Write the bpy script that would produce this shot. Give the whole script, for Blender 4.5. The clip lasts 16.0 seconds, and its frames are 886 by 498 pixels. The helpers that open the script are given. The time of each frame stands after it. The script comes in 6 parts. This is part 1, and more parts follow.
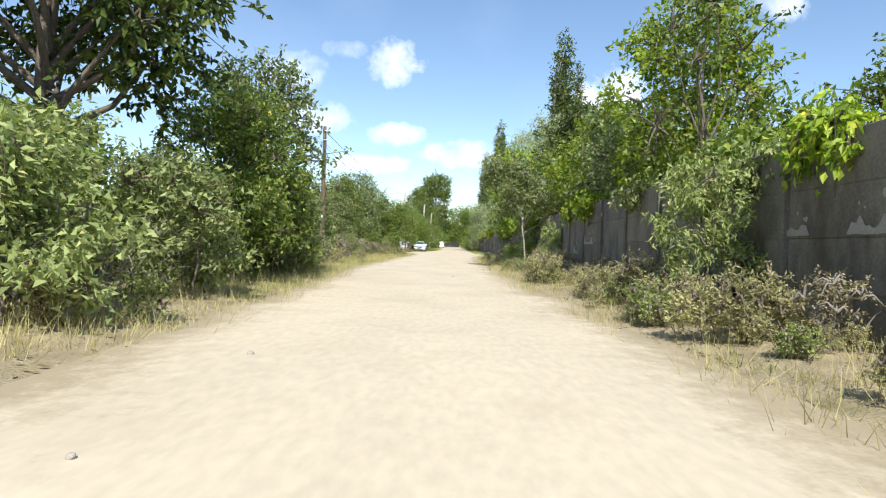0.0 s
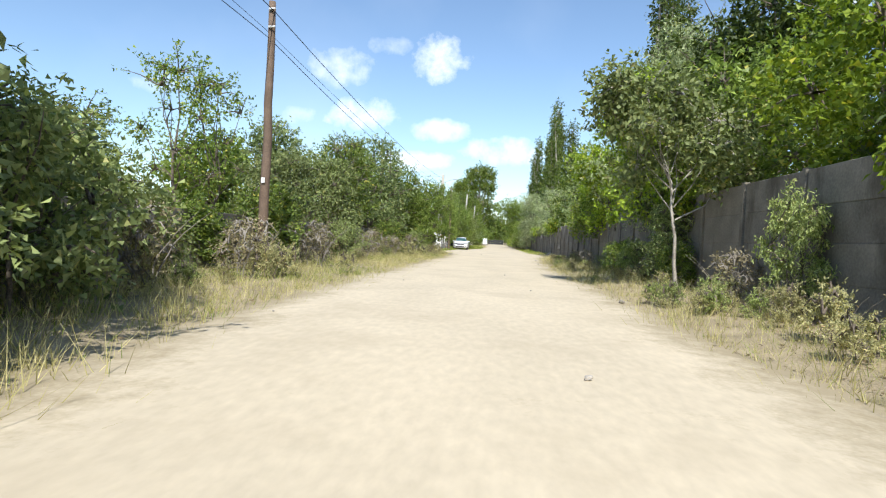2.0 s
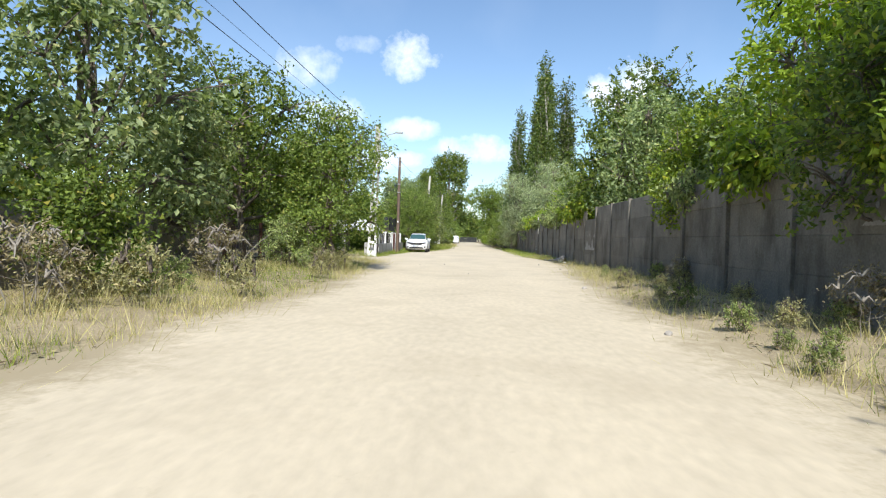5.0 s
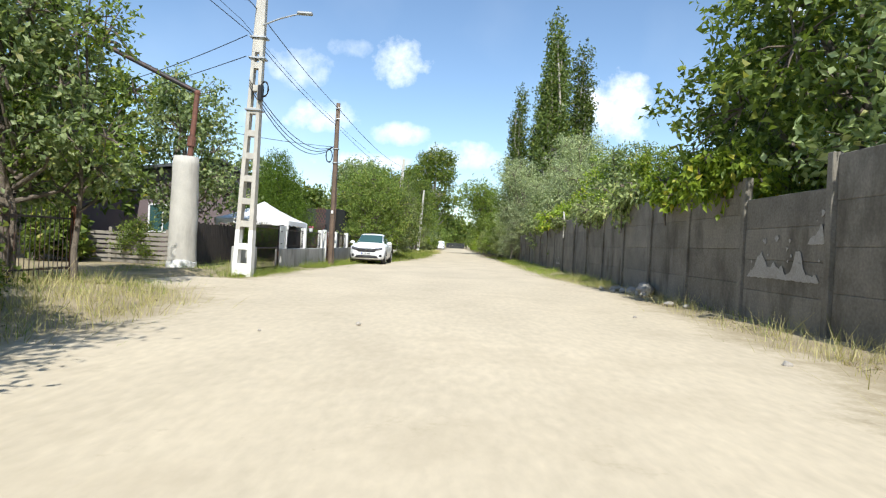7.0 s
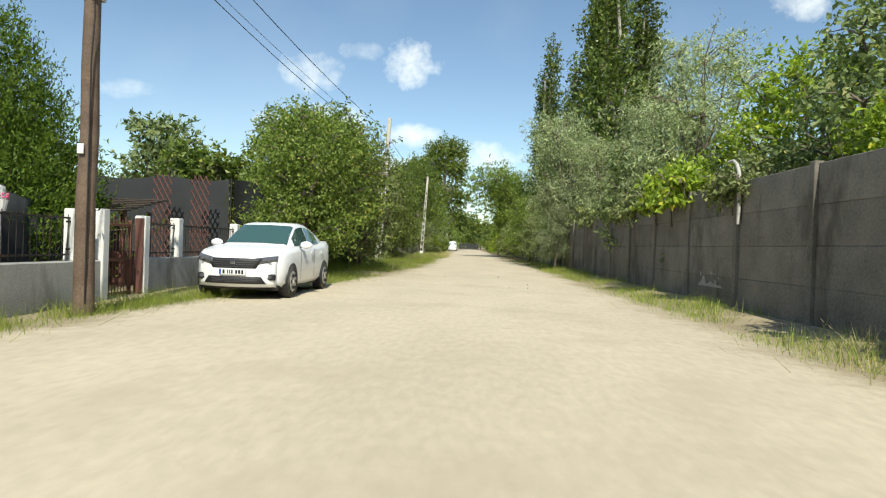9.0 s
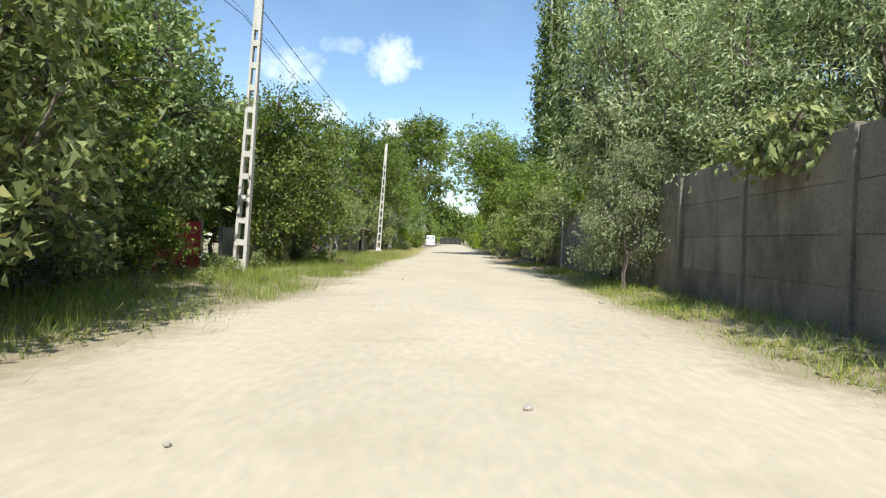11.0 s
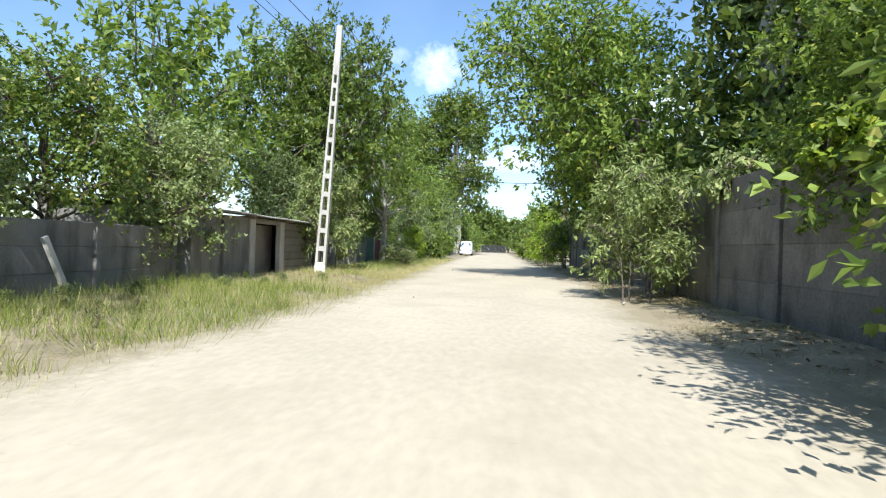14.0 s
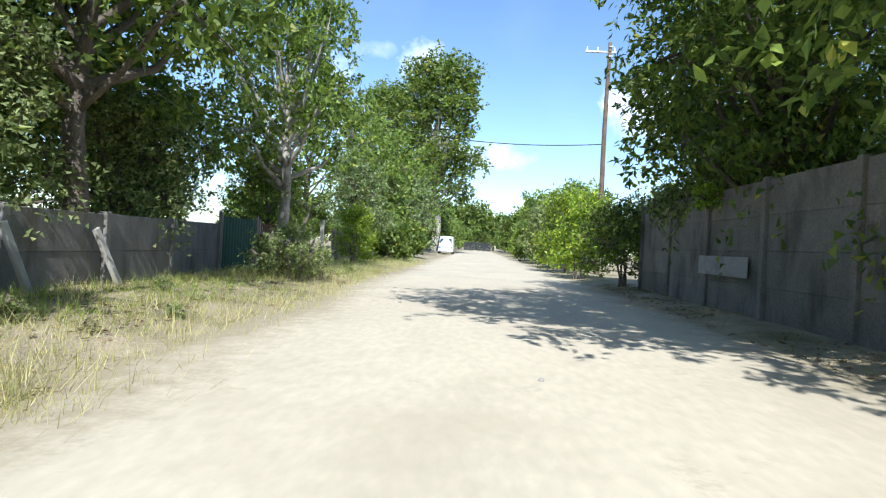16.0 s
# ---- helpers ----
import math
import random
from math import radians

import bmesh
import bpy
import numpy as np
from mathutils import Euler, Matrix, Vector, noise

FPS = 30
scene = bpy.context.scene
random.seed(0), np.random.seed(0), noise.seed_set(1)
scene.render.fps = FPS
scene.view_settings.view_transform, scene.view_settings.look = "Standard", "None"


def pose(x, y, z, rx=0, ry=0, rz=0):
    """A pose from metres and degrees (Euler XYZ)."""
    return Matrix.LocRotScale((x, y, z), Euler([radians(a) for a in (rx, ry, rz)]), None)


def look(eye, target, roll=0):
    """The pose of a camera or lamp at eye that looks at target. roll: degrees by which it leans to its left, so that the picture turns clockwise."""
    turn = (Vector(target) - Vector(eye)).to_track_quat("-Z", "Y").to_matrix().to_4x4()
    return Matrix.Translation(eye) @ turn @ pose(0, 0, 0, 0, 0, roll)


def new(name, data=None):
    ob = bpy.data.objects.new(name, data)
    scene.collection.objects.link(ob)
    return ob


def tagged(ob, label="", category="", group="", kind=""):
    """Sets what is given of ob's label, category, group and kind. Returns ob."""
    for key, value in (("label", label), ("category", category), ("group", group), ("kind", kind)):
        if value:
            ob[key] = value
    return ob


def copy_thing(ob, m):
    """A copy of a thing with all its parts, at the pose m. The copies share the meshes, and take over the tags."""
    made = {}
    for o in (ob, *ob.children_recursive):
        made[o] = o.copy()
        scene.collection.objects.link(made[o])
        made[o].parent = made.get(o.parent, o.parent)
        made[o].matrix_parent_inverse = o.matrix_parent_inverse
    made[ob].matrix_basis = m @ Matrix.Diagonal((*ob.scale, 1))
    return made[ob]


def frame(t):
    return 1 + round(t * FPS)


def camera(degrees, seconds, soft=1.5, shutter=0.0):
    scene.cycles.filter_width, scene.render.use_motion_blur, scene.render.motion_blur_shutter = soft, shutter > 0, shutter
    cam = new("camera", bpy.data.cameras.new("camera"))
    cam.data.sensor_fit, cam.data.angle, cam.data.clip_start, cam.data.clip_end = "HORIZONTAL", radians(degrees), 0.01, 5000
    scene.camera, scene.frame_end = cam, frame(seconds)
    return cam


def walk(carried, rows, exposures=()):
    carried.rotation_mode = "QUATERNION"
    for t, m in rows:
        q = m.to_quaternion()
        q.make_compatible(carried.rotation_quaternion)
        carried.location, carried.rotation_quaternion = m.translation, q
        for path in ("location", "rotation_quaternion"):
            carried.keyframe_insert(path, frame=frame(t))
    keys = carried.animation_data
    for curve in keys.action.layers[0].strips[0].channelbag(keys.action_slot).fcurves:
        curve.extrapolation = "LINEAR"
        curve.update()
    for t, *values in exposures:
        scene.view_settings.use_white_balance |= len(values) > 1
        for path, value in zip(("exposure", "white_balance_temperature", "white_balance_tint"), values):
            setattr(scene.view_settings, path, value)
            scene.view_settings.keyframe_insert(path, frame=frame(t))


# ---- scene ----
cam = camera(74.62, 16.0, 1.2)
PATH = [
    (0, (0.000, 1.316, 1.215), (-0.0331, 3.3158, 1.2002), 1.75),
    (0.5, (-0.139, 5.513, 1.204), (-0.2773, 7.5073, 1.1580), 1.64),
    (1, (-0.350, 9.675, 1.206), (-0.5586, 11.6641, 1.1686), 2.47),
    (1.5, (-0.626, 13.890, 1.190), (-0.8277, 15.8795, 1.1423), 2.66),
    (2, (-0.859, 18.034, 1.196), (-1.0340, 20.0260, 1.1640), 2.77),
    (2.5, (-0.999, 22.284, 1.204), (-1.1478, 24.2783, 1.1719), 3.17),
    (3, (-1.062, 26.364, 1.199), (-1.1936, 28.3597, 1.1683), 3.09),
    (3.5, (-1.105, 30.654, 1.212), (-1.2217, 32.6504, 1.1770), 2.77),
    (4, (-1.097, 34.989, 1.177), (-1.1992, 36.9863, 1.1374), 2.53),
    (4.2, (-1.091, 36.737, 1.199), (-1.1916, 38.7337, 1.1567), 2.14),
    (6.3, (-0.770, 56.320, 1.208), (-0.8095, 58.3197, 1.1891), 2.48),
    (6.5, (-0.752, 58.208, 1.208), (-0.7834, 60.2071, 1.1790), 2.67),
    (7, (-0.704, 62.896, 1.193), (-0.7424, 64.8951, 1.1798), 2.87),
    (7.5, (-0.676, 67.665, 1.195), (-0.7236, 69.6644, 1.1599), 2.18),
    (8, (-0.675, 72.306, 1.182), (-0.7365, 74.3050, 1.1531), 1.64),
    (8.5, (-0.651, 76.983, 1.215), (-0.7256, 78.9819, 1.2207), 1.35),
    (9, (-0.663, 81.579, 1.220), (-0.7482, 83.5768, 1.2083), 1.99),
    (9.2, (-0.659, 83.426, 1.195), (-0.7501, 85.4240, 1.1771), 2.17),
    (11.3, (0.134, 103.775, 1.202), (0.1196, 105.7746, 1.1747), 1.77),
    (11.5, (0.190, 105.647, 1.187), (0.1784, 107.6473, 1.1694), 2.18),
    (12, (0.321, 110.307, 1.193), (0.3010, 112.3068, 1.1858), 2.34),
    (12.5, (0.413, 114.912, 1.198), (0.3677, 116.9116, 1.1709), 1.87),
    (13, (0.449, 119.496, 1.204), (0.3624, 121.4939, 1.2096), 1.51),
    (13.5, (0.417, 124.126, 1.188), (0.2923, 126.1224, 1.1716), 1.93),
    (14, (0.311, 128.812, 1.189), (0.1314, 130.8042, 1.1838), 1.80),
    (14.5, (0.159, 133.499, 1.207), (-0.0380, 135.4896, 1.1965), 2.37),
    (15, (-0.042, 138.079, 1.197), (-0.2140, 140.0711, 1.1824), 2.66),
    (15.5, (-0.223, 142.650, 1.216), (-0.3652, 144.6449, 1.1990), 2.78),
    (16, (-0.384, 147.257, 1.203), (-0.5004, 149.2538, 1.1877), 3.28),
]
EXPOSURES = [(0.0, 0.48, 6450, 8), (3.5, 0.4, 6300, 8), (7.0, 0.38, 6350, 7), (8.5, 0.2, 6750, 3), (9.2, 0.18, 6850, 2), (11.5, 0.52, 6150, 6), (14.5, 0.6, 5900, 7), (16.0, 0.6, 5700, 7)]
walk(cam, [(t, look(eye, target, roll)) for t, eye, target, roll in PATH], EXPOSURES)

# ---- light: afternoon sun from behind, a touch to the right, blue sky with fair-weather clouds
SUN_EL = 46.0
SUN_FROM = Vector((0.09, -0.996, 0.0)).normalized()
world = bpy.data.worlds.new("sky")
scene.world = world
world.use_nodes = True


def build_sky(tree):
    nodes, links = tree.nodes, tree.links
    nodes.clear()
    out = nodes.new("ShaderNodeOutputWorld")
    back = nodes.new("ShaderNodeBackground")
    sky = nodes.new("ShaderNodeTexSky")
    sky.sky_type = "NISHITA"
    sky.sun_disc = False
    sky.sun_elevation = radians(SUN_EL)
    sky.sun_rotation = math.atan2(SUN_FROM.x, SUN_FROM.y)
    sky.dust_density = 0.35
    sky.ozone_density = 2.2
    coord = nodes.new("ShaderNodeTexCoord")
    split = nodes.new("ShaderNodeSeparateXYZ")
    links.new(coord.outputs["Generated"], split.inputs[0])

    def calc(op, a, b=None, c=None):
        n = nodes.new("ShaderNodeMath")
        n.operation = op
        for i, s in enumerate((a, b, c)):
            if s is None:
                continue
            if isinstance(s, (int, float)):
                n.inputs[i].default_value = s
            else:
                links.new(s, n.inputs[i])
        return n.outputs[0]

    ahead = calc("MAXIMUM", split.outputs[1], 0.02)
    u = calc("DIVIDE", split.outputs[0], ahead)
    v = calc("DIVIDE", split.outputs[2], ahead)
    wobble = nodes.new("ShaderNodeTexNoise")
    wobble.inputs["Scale"].default_value = 22.0
    wobble.inputs["Detail"].default_value = 8.0
    wobble.inputs["Roughness"].default_value = 0.6
    links.new(coord.outputs["Generated"], wobble.inputs["Vector"])
    soft = calc("SUBTRACT", wobble.outputs["Fac"], 0.5)
    total = None
    # centre across, centre up, half width, half height, density
    for cu, cv, a, b, d in ((-0.108, 0.312, 0.052, 0.040, 1.1), (-0.283, 0.293, 0.06, 0.035, 0.75), (-0.194, 0.331, 0.04, 0.018, 0.5),
                            (-0.237, 0.211, 0.075, 0.03, 0.9), (-0.104, 0.187, 0.05, 0.02, 0.8), (0.02, 0.155, 0.075, 0.026, 0.9),
                            (-0.161, 0.133, 0.09, 0.018, 0.8), (0.269, 0.25, 0.07, 0.06, 1.2), (0.55, 0.423, 0.06, 0.03, 0.9),
                            (-0.36, 0.206, 0.04, 0.02, 0.5), (-0.614, 0.259, 0.06, 0.02, 0.5)):
        du = calc("DIVIDE", calc("SUBTRACT", u, cu), a)
        dv = calc("DIVIDE", calc("SUBTRACT", v, cv), b)
        blob = calc("SUBTRACT", 1.0, calc("ADD", calc("MULTIPLY", du, du), calc("MULTIPLY", dv, dv)))
        blob = calc("ADD", blob, calc("MULTIPLY", soft, 3.4))
        blob = calc("MULTIPLY", calc("MINIMUM", calc("MAXIMUM", calc("MULTIPLY", blob, 0.62), 0.0), 1.0), d)
        total = blob if total is None else calc("MAXIMUM", total, blob)
    facing = calc("GREATER_THAN", split.outputs[1], 0.05)
    total = calc("MULTIPLY", total, facing)
    veil = nodes.new("ShaderNodeTexNoise")
    veil.inputs["Scale"].default_value = 3.0
    veil.inputs["Detail"].default_value = 5.0
    links.new(coord.outputs["Generated"], veil.inputs["Vector"])
    thin = calc("MULTIPLY", calc("MAXIMUM", calc("SUBTRACT", veil.outputs["Fac"], 0.50), 0.0), 0.28)
    total = calc("MINIMUM", calc("MAXIMUM", total, thin), 1.0)
    mix = nodes.new("ShaderNodeMix")
    mix.data_type = "RGBA"
    links.new(total, mix.inputs["Factor"])
    links.new(sky.outputs[0], mix.inputs["A"])
    mix.inputs["B"].default_value = (8.2, 8.35, 8.6, 1)
    links.new(mix.outputs["Result"], back.inputs["Color"])
    back.inputs["Strength"].default_value = 0.14
    links.new(back.outputs[0], out.inputs["Surface"])


build_sky(world.node_tree)
sun_data = bpy.data.lights.new("sun", "SUN")
sun_data.energy = 4.7
sun_data.angle = radians(0.6)
sun_data.color = (1.0, 0.955, 0.89)
sun = new("sun", sun_data)
sun_pos = SUN_FROM * math.cos(radians(SUN_EL)) + Vector((0, 0, math.sin(radians(SUN_EL))))
sun.matrix_world = look(sun_pos * 100, (0, 0, 0))

# ---- materials


def mat(name, color, rough=0.8, var=0.25, scale=3.0, fine=60.0, bump=0.3, metal=0.0, stain=None, stain_scale=0.6, stain_amount=0.5, spec=0.4, rand=0.0, bump_dist=0.01, streak=1.0, grain=(1.0, 1.0, 1.0)):
    """A procedural surface: base colour varied at two scales, optional stains of another colour, fine relief."""
    m = bpy.data.materials.new(name)
    m.use_nodes = True
    nodes, links = m.node_tree.nodes, m.node_tree.links
    b = nodes["Principled BSDF"]
    b.inputs["Roughness"].default_value = rough
    b.inputs["Metallic"].default_value = metal
    b.inputs["Specular IOR Level"].default_value = spec
    geo = nodes.new("ShaderNodeNewGeometry")
    n1 = nodes.new("ShaderNodeTexNoise")
    n1.inputs["Scale"].default_value = scale
    n1.inputs["Detail"].default_value = 6
    n2 = nodes.new("ShaderNodeTexNoise")
    n2.inputs["Scale"].default_value = fine
    n2.inputs["Detail"].default_value = 3
    run = nodes.new("ShaderNodeMapping")
    run.inputs["Scale"].default_value = grain
    links.new(geo.outputs["Position"], run.inputs["Vector"])
    for n in (n1, n2):
        links.new(run.outputs[0], n.inputs["Vector"])
    add = nodes.new("ShaderNodeMath")
    add.operation = "ADD"
    links.new(n1.outputs["Fac"], add.inputs[0])
    links.new(n2.outputs["Fac"], add.inputs[1])
    last = add.outputs[0]
    if rand:
        info = nodes.new("ShaderNodeObjectInfo")
        r = nodes.new("ShaderNodeMath")
        r.operation = "MULTIPLY_ADD"
        r.inputs[1].default_value = rand
        links.new(info.outputs["Random"], r.inputs[0])
        links.new(last, r.inputs[2])
        last = r.outputs[0]
    ramp = nodes.new("ShaderNodeMapRange")
    ramp.inputs["From Min"].default_value = 0.65
    ramp.inputs["From Max"].default_value = 1.35 + rand
    ramp.inputs["To Min"].default_value = 1 - var
    ramp.inputs["To Max"].default_value = 1 + var
    links.new(last, ramp.inputs["Value"])
    mul = nodes.new("ShaderNodeVectorMath")
    mul.operation = "SCALE"
    mul.inputs[0].default_value = color
    links.new(ramp.outputs[0], mul.inputs["Scale"])
    col = mul.outputs[0]
    if stain:
        n3 = nodes.new("ShaderNodeTexNoise")
        n3.inputs["Scale"].default_value = stain_scale
        n3.inputs["Detail"].default_value = 7
        n3.inputs["Roughness"].default_value = 0.65
        stretch = nodes.new("ShaderNodeMapping")
        stretch.inputs["Scale"].default_value = (1, 1, streak)
        links.new(geo.outputs["Position"], stretch.inputs["Vector"])
        links.new(stretch.outputs[0], n3.inputs["Vector"])
        sr = nodes.new("ShaderNodeMapRange")
        sr.inputs["From Min"].default_value = 0.5
        sr.inputs["From Max"].default_value = 0.66
        sr.inputs["To Max"].default_value = stain_amount
        links.new(n3.outputs["Fac"], sr.inputs["Value"])
        mix = nodes.new("ShaderNodeMix")
        mix.data_type = "RGBA"
        links.new(sr.outputs[0], mix.inputs["Factor"])
        links.new(col, mix.inputs["A"])
        mix.inputs["B"].default_value = (*stain, 1)
        col = mix.outputs["Result"]
    links.new(col, b.inputs["Base Color"])
    if bump:
        bp = nodes.new("ShaderNodeBump")
        bp.inputs["Strength"].default_value = bump
        bp.inputs["Distance"].default_value = bump_dist
        links.new(add.outputs[0], bp.inputs["Height"])
        links.new(bp.outputs[0], b.inputs["Normal"])
    return m


def leaf_mat(name, dark, light, tip, glow=0.35, rough=0.45):
    """Leaves: each one its own shade between dark and light, a few turned; light passes through."""
    m = bpy.data.materials.new(name)
    m.use_nodes = True
    nodes, links = m.node_tree.nodes, m.node_tree.links
    b = nodes["Principled BSDF"]
    out = nodes["Material Output"]
    geo = nodes.new("ShaderNodeNewGeometry")
    info = nodes.new("ShaderNodeObjectInfo")
    ramp = nodes.new("ShaderNodeValToRGB")
    cr = ramp.color_ramp
    cr.elements[0].color, cr.elements[1].color = (*dark, 1), (*light, 1)
    cr.elements[1].position = 0.93
    e = cr.elements.new(0.985)
    e.color = (*tip, 1)
    links.new(geo.outputs["Random Per Island"], ramp.inputs[0])
    hue = nodes.new("ShaderNodeHueSaturation")
    mr = nodes.new("ShaderNodeMapRange")
    mr.inputs["To Min"].default_value = 0.85
    mr.inputs["To Max"].default_value = 1.42
    links.new(info.outputs["Random"], mr.inputs["Value"])
    links.new(mr.outputs[0], hue.inputs["Value"])
    links.new(ramp.outputs[0], hue.inputs["Color"])
    links.new(hue.outputs[0], b.inputs["Base Color"])
    b.inputs["Roughness"].default_value = rough
    b.inputs["Specular IOR Level"].default_value = 0.3
    tr = nodes.new("ShaderNodeBsdfTranslucent")
    bright = nodes.new("ShaderNodeVectorMath")
    bright.operation = "MULTIPLY"
    bright.inputs[1].default_value = (1.22, 1.28, 0.62)
    links.new(hue.outputs[0], bright.inputs[0])
    links.new(bright.outputs[0], tr.inputs["Color"])
    mix = nodes.new("ShaderNodeMixShader")
    mix.inputs[0].default_value = glow
    links.new(b.outputs[0], mix.inputs[1])
    links.new(tr.outputs[0], mix.inputs[2])
    links.new(mix.outputs[0], out.inputs["Surface"])
    return m


def plain_glass(name, tint, rough=0.02):
    m = bpy.data.materials.new(name)
    m.use_nodes = True
    b = m.node_tree.nodes["Principled BSDF"]
    b.inputs["Base Color"].default_value = (*tint, 1)
    b.inputs["Roughness"].default_value = rough
    b.inputs["Specular IOR Level"].default_value = 0.8
    return m


DIRT = mat("packed_dirt", (0.56, 0.482, 0.358), 0.95, 0.12, 0.45, 9, 0.16, stain=(0.45, 0.38, 0.275), stain_scale=0.5, stain_amount=0.5, spec=0.15, bump_dist=0.025, grain=(1.2, 0.5, 1.0))
SOIL = mat("dry_soil", (0.37, 0.305, 0.20), 0.95, 0.35, 1.2, 30, 0.8, stain=(0.17, 0.155, 0.075), stain_scale=0.5, stain_amount=0.8, spec=0.15, bump_dist=0.035)


def dusty_edge(m, other):
    """The packed dirt frays into loose soil and litter where the road's 'edge' value rises."""
    nodes, links = m.node_tree.nodes, m.node_tree.links
    b = nodes["Principled BSDF"]
    old = b.inputs["Base Color"].links[0].from_socket
    at = nodes.new("ShaderNodeAttribute")
    at.attribute_name = "edge"
    geo = nodes.new("ShaderNodeNewGeometry")
    total = at.outputs["Fac"]
    for sc, amp in ((0.7, 1.1), (4.0, 0.9), (22.0, 0.6)):
        n = nodes.new("ShaderNodeTexNoise")
        n.inputs["Scale"].default_value = sc
        n.inputs["Detail"].default_value = 5
        links.new(geo.outputs["Position"], n.inputs["Vector"])
        ma = nodes.new("ShaderNodeMath")
        ma.operation = "MULTIPLY_ADD"
        ma.inputs[1].default_value = amp
        links.new(n.outputs["Fac"], ma.inputs[0])
        links.new(total, ma.inputs[2])
        total = ma.outputs[0]
    r = nodes.new("ShaderNodeMapRange")
    r.inputs["From Min"].default_value = 1.55
    r.inputs["From Max"].default_value = 2.15
    links.new(total, r.inputs["Value"])
    mix = nodes.new("ShaderNodeMix")
    mix.data_type = "RGBA"
    links.new(r.outputs[0], mix.inputs["Factor"])
    links.new(old, mix.inputs["A"])
    mix.inputs["B"].default_value = (*other, 1)
    links.new(mix.outputs["Result"], b.inputs["Base Color"])


dusty_edge(DIRT, (0.36, 0.30, 0.20))
WALL = mat("weathered_concrete", (0.205, 0.188, 0.157), 0.92, 0.42, 1.7, 22, 0.7, stain=(0.09, 0.08, 0.062), stain_scale=1.2, stain_amount=0.8, spec=0.2, rand=0.35, streak=0.4)
POSTC = mat("grey_concrete", (0.24, 0.23, 0.21), 0.9, 0.22, 2.0, 40, 0.4, stain=(0.13, 0.118, 0.10), stain_scale=2.0, stain_amount=0.8, spec=0.2, streak=0.25)
POLEC = mat("pole_concrete", (0.50, 0.475, 0.42), 0.88, 0.15, 2.5, 50, 0.35, stain=(0.33, 0.30, 0.26), stain_scale=3.0, stain_amount=0.6, spec=0.2, streak=0.2)
WHITE = mat("white_limewash", (0.80, 0.79, 0.76), 0.8, 0.06, 3, 40, 0.25, stain=(0.55, 0.53, 0.48), stain_scale=3, stain_amount=0.5)
PLASTER = mat("grey_plaster", (0.42, 0.41, 0.385), 0.9, 0.25, 1.6, 35, 0.45, stain=(0.21, 0.205, 0.18), stain_scale=1.7, stain_amount=0.85, spec=0.2, streak=0.35)
HOUSE = mat("pink_grey_render", (0.175, 0.138, 0.14), 0.9, 0.1, 0.8, 30, 0.3, spec=0.2)
ROOF = mat("dark_roof_metal", (0.07, 0.075, 0.08), 0.5, 0.2, 2, 20, 0.2)
WOODP = mat("pole_wood", (0.15, 0.105, 0.075), 0.85, 0.35, 3, 30, 0.6, stain=(0.10, 0.065, 0.045), stain_scale=2, stain_amount=0.6)
OLDWOOD = mat("grey_board", (0.27, 0.245, 0.21), 0.9, 0.35, 4, 40, 0.5, rand=0.3, stain=(0.13, 0.11, 0.09), stain_scale=2, stain_amount=0.6)
BARK = mat("bark", (0.17, 0.14, 0.11), 0.95, 0.4, 5, 40, 0.9, bump_dist=0.03)
BARK_PALE = mat("pale_bark", (0.40, 0.37, 0.32), 0.9, 0.35, 4, 30, 0.7, stain=(0.14, 0.12, 0.10), stain_scale=2.5, stain_amount=0.8)
IRON = mat("dark_iron", (0.05, 0.045, 0.045), 0.55, 0.3, 8, 60, 0.2, metal=0.4, stain=(0.16, 0.07, 0.04), stain_scale=4, stain_amount=0.6)
RUST = mat("brown_rusty_steel", (0.17, 0.075, 0.05), 0.7, 0.35, 5, 50, 0.4, stain=(0.08, 0.045, 0.035), stain_scale=3, stain_amount=0.6)
RED = mat("red_painted_steel", (0.33, 0.035, 0.04), 0.5, 0.2, 2, 30, 0.15, stain=(0.17, 0.02, 0.025), stain_scale=1, stain_amount=0.6)
BROWNP = mat("red_brown_paint", (0.125, 0.056, 0.046), 0.65, 0.25, 3, 30, 0.3)
# dark tone carries the yard's shade; also the shelter's own dark roof planks
DARKWOOD = mat("dark_stained_board", (0.075, 0.06, 0.05), 0.85, 0.35, 4, 40, 0.5, rand=0.3)
CANVAS = mat("white_canvas", (0.84, 0.84, 0.83), 0.75, 0.04, 1, 30, 0.15)
MESHNET = mat("dark_shade_cloth", (0.035, 0.038, 0.04), 0.9, 0.3, 1.0, 80, 0.3)
GREENCLOTH = mat("dark_green_sheet", (0.035, 0.09, 0.06), 0.7, 0.3, 1.0, 40, 0.3)
CABLE = mat("black_cable", (0.02, 0.02, 0.022), 0.6, 0.1, 5, 50, 0.0)
PAINT = mat("white_car_paint", (0.82, 0.83, 0.84), 0.25, 0.02, 2, 20, 0.0, spec=0.6)
BLACKPL = mat("black_plastic", (0.018, 0.018, 0.02), 0.5, 0.15, 10, 60, 0.1)
TYRE = mat("tyre_rubber", (0.03, 0.03, 0.03), 0.85, 0.3, 10, 60, 0.3, stain=(0.22, 0.19, 0.15), stain_scale=6, stain_amount=0.6)
ALLOY = mat("grey_wheel", (0.42, 0.42, 0.41), 0.4, 0.1, 8, 40, 0.0, metal=0.6)
CHROME = mat("bright_metal", (0.75, 0.75, 0.76), 0.2, 0.05, 8, 40, 0.0, metal=1.0)
GALV = mat("galvanised_steel", (0.45, 0.46, 0.46), 0.5, 0.15, 8, 40, 0.1, metal=0.7)
